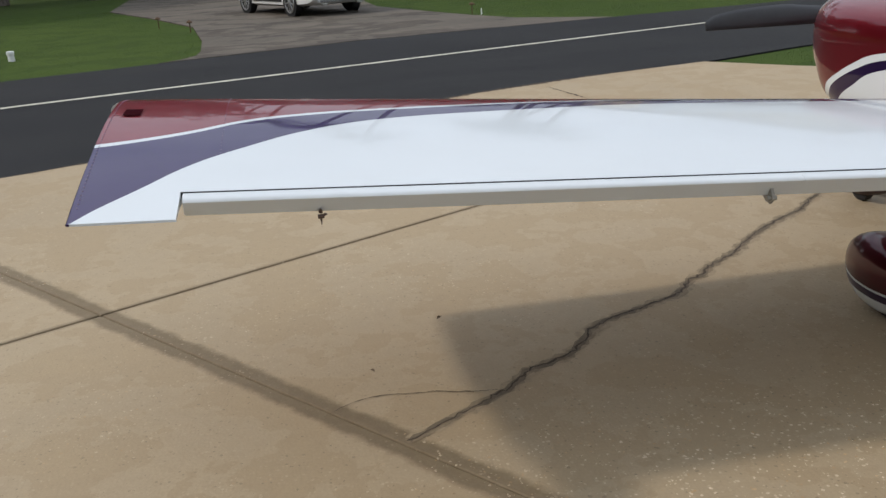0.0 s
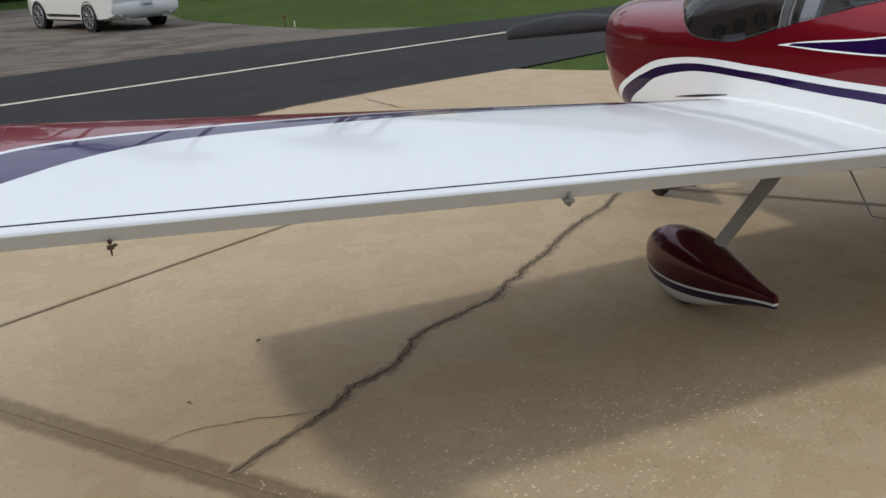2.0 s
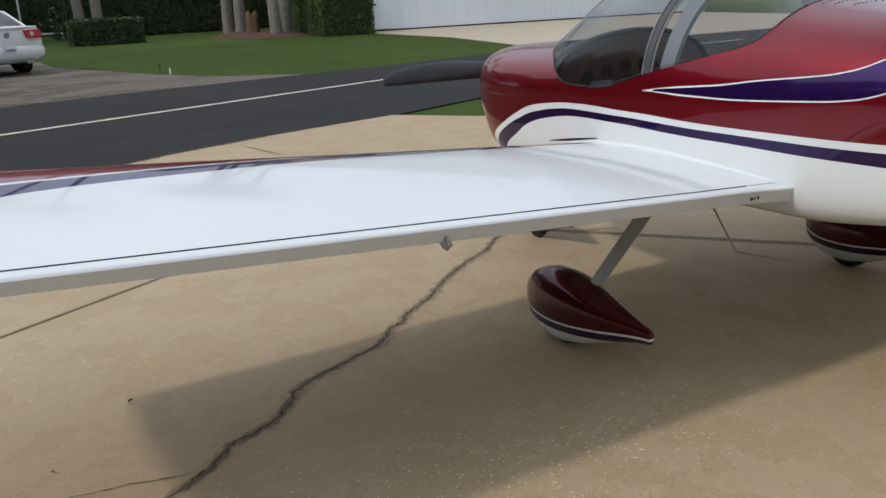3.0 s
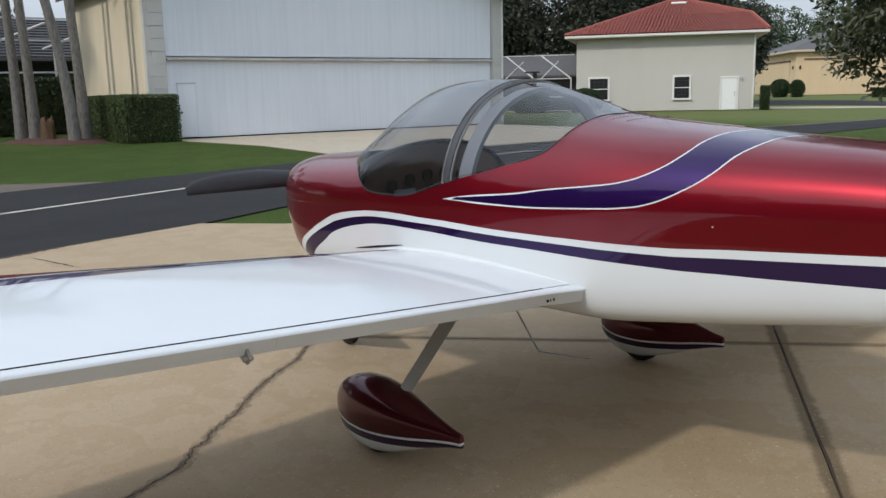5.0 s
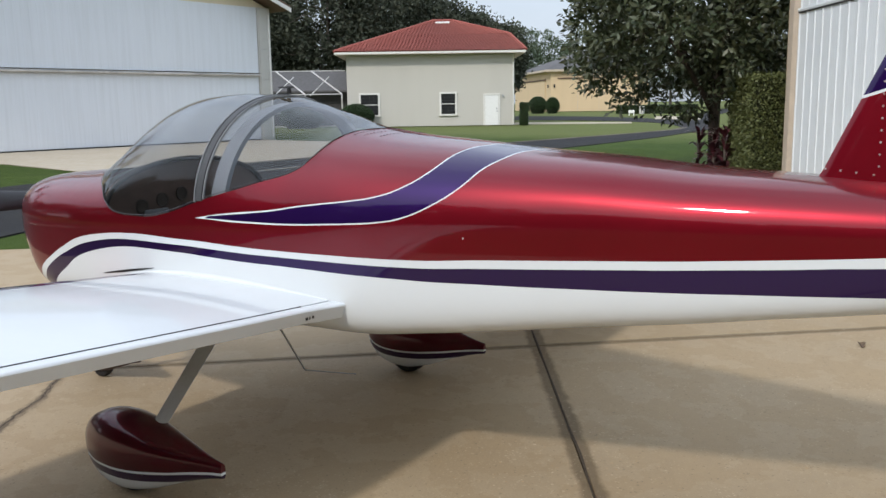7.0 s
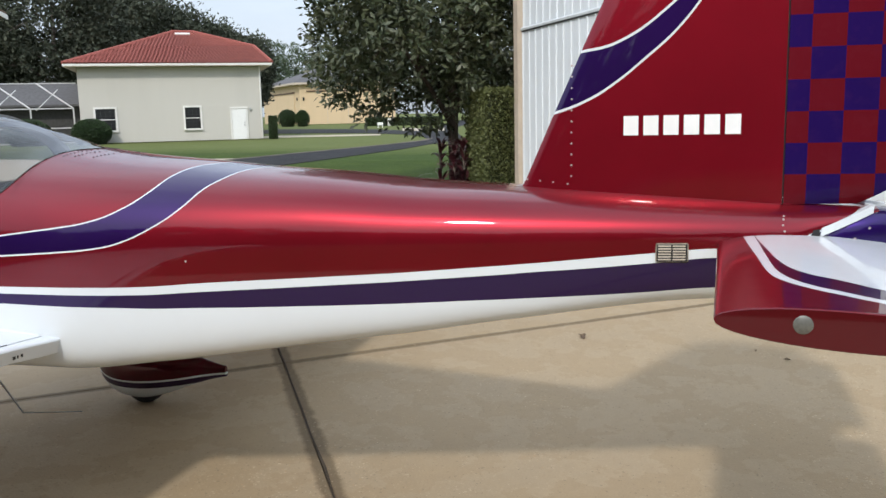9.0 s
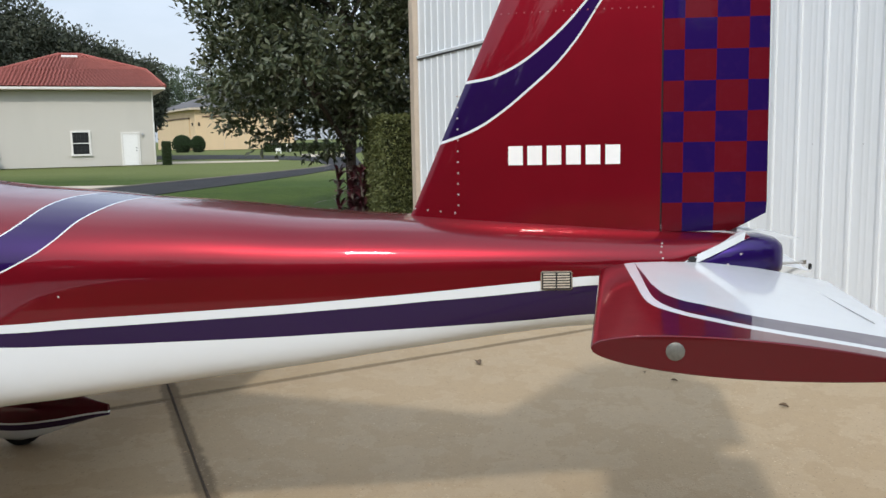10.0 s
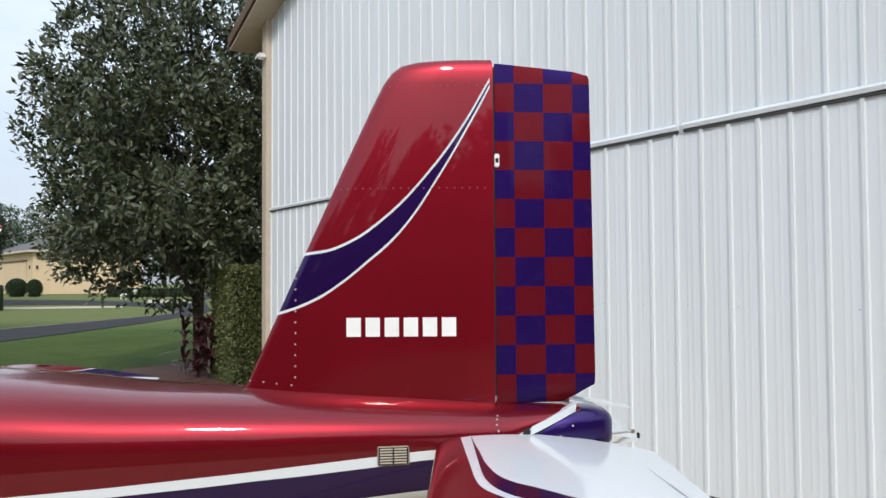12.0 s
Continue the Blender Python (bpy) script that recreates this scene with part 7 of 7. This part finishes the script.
# ---- the far tan hangar ----
TL, TX = Vector((133.7, 63.4, 0)), Vector((0.43, -0.903, 0)).normalized()
TY = Vector((-TX.y, TX.x, 0))
tan = thing("tan_hangar", "tan stucco hangar house with wide doors and a grey roof", "building")
tan.matrix_basis = Matrix.Translation(TL) @ Matrix(((TX.x, TY.x, 0, 0), (TX.y, TY.y, 0, 0), (0, 0, 1, 0), (0, 0, 0, 1)))
TW, TZ = 16.4, 6.75
WX, WY = -7.3, 28.6
WLEN, WTURN = math.hypot(WX, WY), math.degrees(math.atan2(WY, WX))
part("front_wall", box((TW, 0.5, TZ), (TW / 2, 0.25, TZ / 2), 0.02), M["tan"], tan, "tan stucco wall")
part("side_wall", box((0.5, 28, TZ), (TW - 0.25, 14.5, TZ / 2), 0.02), M["tan"], tan)
wing_m = pose(0, 0, 0, 0, 0, WTURN)
slant = lambda along, out, z: wing_m @ Vector((along, out, z))
part("wing_wall", box((WLEN, 0.5, TZ), slant(WLEN / 2, -0.25, TZ / 2), 0.02, wing_m), M["tan"], tan)
part("wing_door", box((WLEN - 6.0, 0.16, 5.35), slant(WLEN / 2 + 0.6, 0.08, 2.68), 0.02, wing_m), M["tan"], tan, "wide tan door")
part("wing_door_header", box((WLEN - 5.6, 0.30, 0.22), slant(WLEN / 2 + 0.6, 0.16, 5.46), 0.02, wing_m), M["brown_roof"], tan, "dark door header")
part("big_door", box((13.9, 0.16, 5.5), (8.2, -0.06, 2.76), 0.02), M["tan"], tan, "wide tan door")
part("door_header", box((14.1, 0.32, 0.22), (8.2, -0.14, 5.62), 0.02), M["brown_roof"], tan, "dark door header")
for xx in (4.6, 8.2, 11.8):
    part("door_seam", box((0.06, 0.03, 5.4), (xx, -0.15, 2.72), 0.0), M["beige_trim"], tan)
part("wall_lamp", box((0.3, 0.2, 0.6), (0.62, -0.10, 4.35), 0.06), M["dark"], tan)
part("wall_lamp", box((0.3, 0.2, 0.6), slant(1.6, 0.08, 4.35), 0.06, wing_m), M["dark"], tan)
foot = [(-0.9, -0.9), (TW + 0.9, -0.9), (TW + 0.9, 29.5), (WX - 1.2, WY + 1.0)]
part("fascia", prism(foot, TZ + 0.01, TZ + 0.34), M["beige_trim"], tan, "", False)
tv = [(x, y, TZ + 0.345) for x, y in foot] + [(5.2, 11.0, TZ + 3.9), (10.0, 12.5, TZ + 3.9)]
part("roof", from_lists("roof", tv, [(0, 1, 5, 4), (1, 2, 5), (2, 3, 4, 5), (3, 0, 4), (3, 2, 1, 0)]), M["shingle"], tan, "grey shingle hip roof", False)
for k, (yaw, dist, r) in enumerate(((-63.59, 128, (1.40, 1.40, 1.42)), (-64.55, 127, (1.05, 1.05, 1.34)))):
    bush("cone_bush", "dark rounded bush before the tan wall", at_range(yaw, dist), r, 7000, 0.11, "dark_hedge", 200 + 9 * k, "bushes by the tan hangar")
for yaw, wide in ((-69.40, 2.9), (-71.95, 6.8)):
    q = at_range(yaw, 113)
    hedge_block("far_hedge", "low dark hedge along the far drive", (wide, 1.2, 1.05), (q.x, q.y, -0.03), yaw, "dark_hedge", 0.12, 5000, int(53 + wide), "hedges by the far drive")
q = at_range(-70.25, 112)
sb = thing("stone_block", "pale square stone block between far hedges", "block", at=(q.x, q.y, -0.03))
part("block", box((0.55, 0.5, 0.95), (0, 0, 0.475), 0.03), M["quoin"], sb)
q = at_range(-69.6, 97)
sb = thing("letter_box", "small white box on legs beside the far drive", "box", at=(q.x, q.y, -0.03), turn=-70)
part("box", box((0.66, 0.4, 0.34), (0, 0, 0.45), 0.05), M["letter"], sb)
for sx in (-0.24, 0.24):
    part("leg", box((0.10, 0.3, 0.3), (sx, 0, 0.15), 0.02), M["letter"], sb)
sheet([(46, 13.1), (52.8, 15.9), (58, 18.8), (63.2, 23.6), (66, 28.5), (67.3, 33.9), (71, 40), (90, 46.5), (84, 34), (77, 27.5), (69.9, 22.2), (65.7, 17.6), (54, 14.0)], -0.009, "drive", M["asphalt"], "dark asphalt drive curving to the far hangar", 0.02)
sheet([(69.9, 23.0), (83.3, 27.6), (80.5, 22.2), (67.9, 18.5)], -0.005, "pavement", M["apron2"], "pale concrete pavement beside the far drive", 0.02)
KERB = [(14, 15.4), (19, 15.1), (24.4, 14.4), (29.5, 13.9), (33.2, 13.4), (38, 12.9), (43.4, 12.7), (47, 13.4)]
sheet([(x, y - 0.22) for x, y in KERB] + [(x + 0.05, y + 0.16) for x, y in KERB[::-1]], 0.0, "kerb", M["drive"], "low grey concrete kerb along the bending road", 0.04)


# ---- woods behind ----
def oak(at, height, spread, seed, mat="oak", clumps=620, per=24, leaf=0.55):
    ob = thing("oak_tree", "large dark spreading oak tree behind the houses" if mat == "oak" else "pale distant tree behind the houses", "tree", "trees behind the houses", at=at)
    wood, _ = limb_set((0, 0, 0), height * 0.9, spread * 0.8, seed, 8, 0.35, (0.2, 0.1), 0.3)
    part("trunk", wood, M["bark"], ob)
    p, o = crown_points((0, 0, height * 0.60), (spread, spread, height * 0.42), clumps, per, seed + 1, 0.45, 0.45)
    part("crown", leaf_mesh("crown", p, leaf, seed + 2, o, 0.8, 0.55), M[mat], ob, "", False)
    return ob


for k, (yaw, dist, h, sp) in enumerate(((-32, 78, 11.5, 5.5), (-36, 84, 13.5, 6.5), (-41, 80, 15.0, 7.0), (-45.5, 86, 11.3, 7.0), (-50, 82, 16.0, 7.5), (-54, 88, 14.6, 6.5), (-56.6, 92, 13.2, 5.0), (-59.0, 94, 11.8, 4.2), (-61.2, 97, 9.8, 3.4), (-29, 66, 9.0, 4.0), (-74.5, 160, 9.5, 7.0), (-78.5, 165, 10.0, 7.5))):
    q = at_range(yaw, dist)
    oak((q.x, q.y, -0.03), h, sp, 300 + 7 * k, "oak", 900, 30, 0.34)
for k, (yaw, dist, h, sp) in enumerate(((-60.5, 215, 19, 6.0), (-62.3, 205, 20, 6.0), (-64.2, 212, 18, 6.0), (-66.5, 210, 19, 6.5), (-69, 205, 17, 6.5), (-72, 215, 17, 7.0), (-76, 210, 16, 7.0))):
    q = at_range(yaw, dist)
    oak((q.x, q.y, -0.03), h, sp, 400 + 7 * k, "far_leaf", 300, 16, 0.55)
for k, (yaw, dist, h, sp) in enumerate(((-2, 64, 10, 5.5), (-8, 62, 9, 5), (-12, 66, 10, 5.5), (7, 48, 14, 5.5), (16, 43, 15, 6), (26, 41, 14, 5.5), (36, 40, 16, 6.5), (47, 39, 15, 6))):
    q = at_range(yaw, dist)
    oak((q.x, q.y, -0.03), h, sp, 500 + 7 * k, "oak", 620, 24, 0.36)
q = at_range(10.8, 42)
lt = thing("lawn_tree", "dark tree trunk standing on the lawn", "tree", at=(q.x, q.y, -0.03))
part("trunk", tube([(0, 0, 0), (0.02, 0, 1.2), (0.0, 0.05, 3.2), (0.1, 0.1, 5)], [0.26, 0.2, 0.17, 0.08], 10), M["bark"], lt)
p, o = crown_points((0, 0, 6.0), (2.4, 2.4, 2.0), 220, 18, 77, 0.4, 0.3)
part("crown", leaf_mesh("crown", p, 0.25, 78, o, 0.7, 0.5), M["oak"], lt, "", False)

for k, (x, y, h, sp) in enumerate(((-34, 2, 9.0, 5), (-35, -7, 10, 5.5), (-31, -19, 10, 6), (-20, -27, 11, 6), (-10, -30, 10, 5.5), (-36, 13, 13, 6.5), (-34, 24, 14, 6.5), (-30, 33, 14, 6.5))):
    oak((x, y, -0.03), h, sp, 600 + 7 * k, "oak", 420, 20, 0.5)
# unseen hedges, added to darken what the airplane's paint mirrors
for k, (x, y, ln, turn) in enumerate(((-28, 4, 48, 92), (-23, 31, 14, 50), (-22, -23, 14, 135), (-12, -28, 16, 170))):
    hedge_block("reflection_hedge", "tall dense dark hedge added out of view for reflections", (ln, 2.5, 5.2), (x, y, -0.03), turn, "dark_hedge", 0.26, 9000, 80 + k, "hedges round the lawn")

# ---- dry leaves on the concrete ----
for k, (x, y, a, s) in enumerate(((2.74, -1.36, 20, 0.085), (2.0, -3.17, 70, 0.06), (2.62, -2.45, 10, 0.03), (2.45, -2.62, 100, 0.045), (2.95, -2.75, 50, 0.03), (-2.62, 1.35, 30, 0.03), (-2.95, 0.95, 130, 0.025))):
    lf = thing("dry_leaf", "curled dry brown leaf lying on the concrete", "leaf", "dry leaves on the apron", at=(x, y, 0.002), turn=a)
    pts = [[(s * (i / 6 - 0.5), s * 0.28 * math.sin(math.pi * i / 6) * (j - 1), 0.004 + s * 0.22 * abs(j - 1) ** 1.5 * math.sin(math.pi * i / 6) + s * 0.12 * (i / 6)) for j in np.linspace(0, 2, 5)] for i in range(7)]
    part("leaf_blade", loft(pts, False), M["litter"], lf)

# ---- grass blades on the lawns that lie nearest ----
rs = np.random.RandomState(5)


def inside(poly, p):
    x, y = p[:, 0], p[:, 1]
    r = np.zeros(len(p), bool)
    for (x0, y0), (x1, y1) in zip(poly, poly[1:] + poly[:1]):
        cond = (y0 > y) != (y1 > y)
        r ^= cond & (x < (x1 - x0) * (y - y0) / (y1 - y0 + 1e-12) + x0)
    return r


LAWNS = [([(2.6, 6.85), (1.95, 7.72), (3.5, 8.35), (8, 9.5), (14, 10.2), (24, 10.2), (24, 5), (15, 4.2), (11, 4.7), (9.4, 4.7), (8.0, 3.5), (6.3, 3.7)], 40000), ([(3.3, 14.35), (1.7, 15.65), (1.0, 17.2), (0.6, 18.6), (-0.4, 22), (-0.6, 27), (11.2, 27.3), (11.1, 22), (10.4, 18.5), (9.9, 16.2), (8.9, 15.3)], 60000), ([(-4.55, 12.45), (-4.75, 15.4), (-5.2, 19.2), (-8.5, 28), (-16, 28), (-16, 8.2), (-6.8, 11.5)], 40000)]
pts = []
for poly, n in LAWNS:
    lo, hi = np.min(poly, 0), np.max(poly, 0)
    q = lo + (hi - lo) * rs.rand(n * 2, 2)
    q = q[inside(poly, q)][:n]
    pts.append(np.concatenate([q, np.full((len(q), 1), -0.018)], 1))
q = np.concatenate(pts)
up = np.tile(np.array((0, 0, 1.0)), (len(q), 1))
gb = part("grass_blades", leaf_mesh("grass_blades", q, 0.022, 9, up, 0.5, 0.22), M["blade"], None, "", False)
tagged(gb, "short mown green grass blades", "grass", kind="stuff")
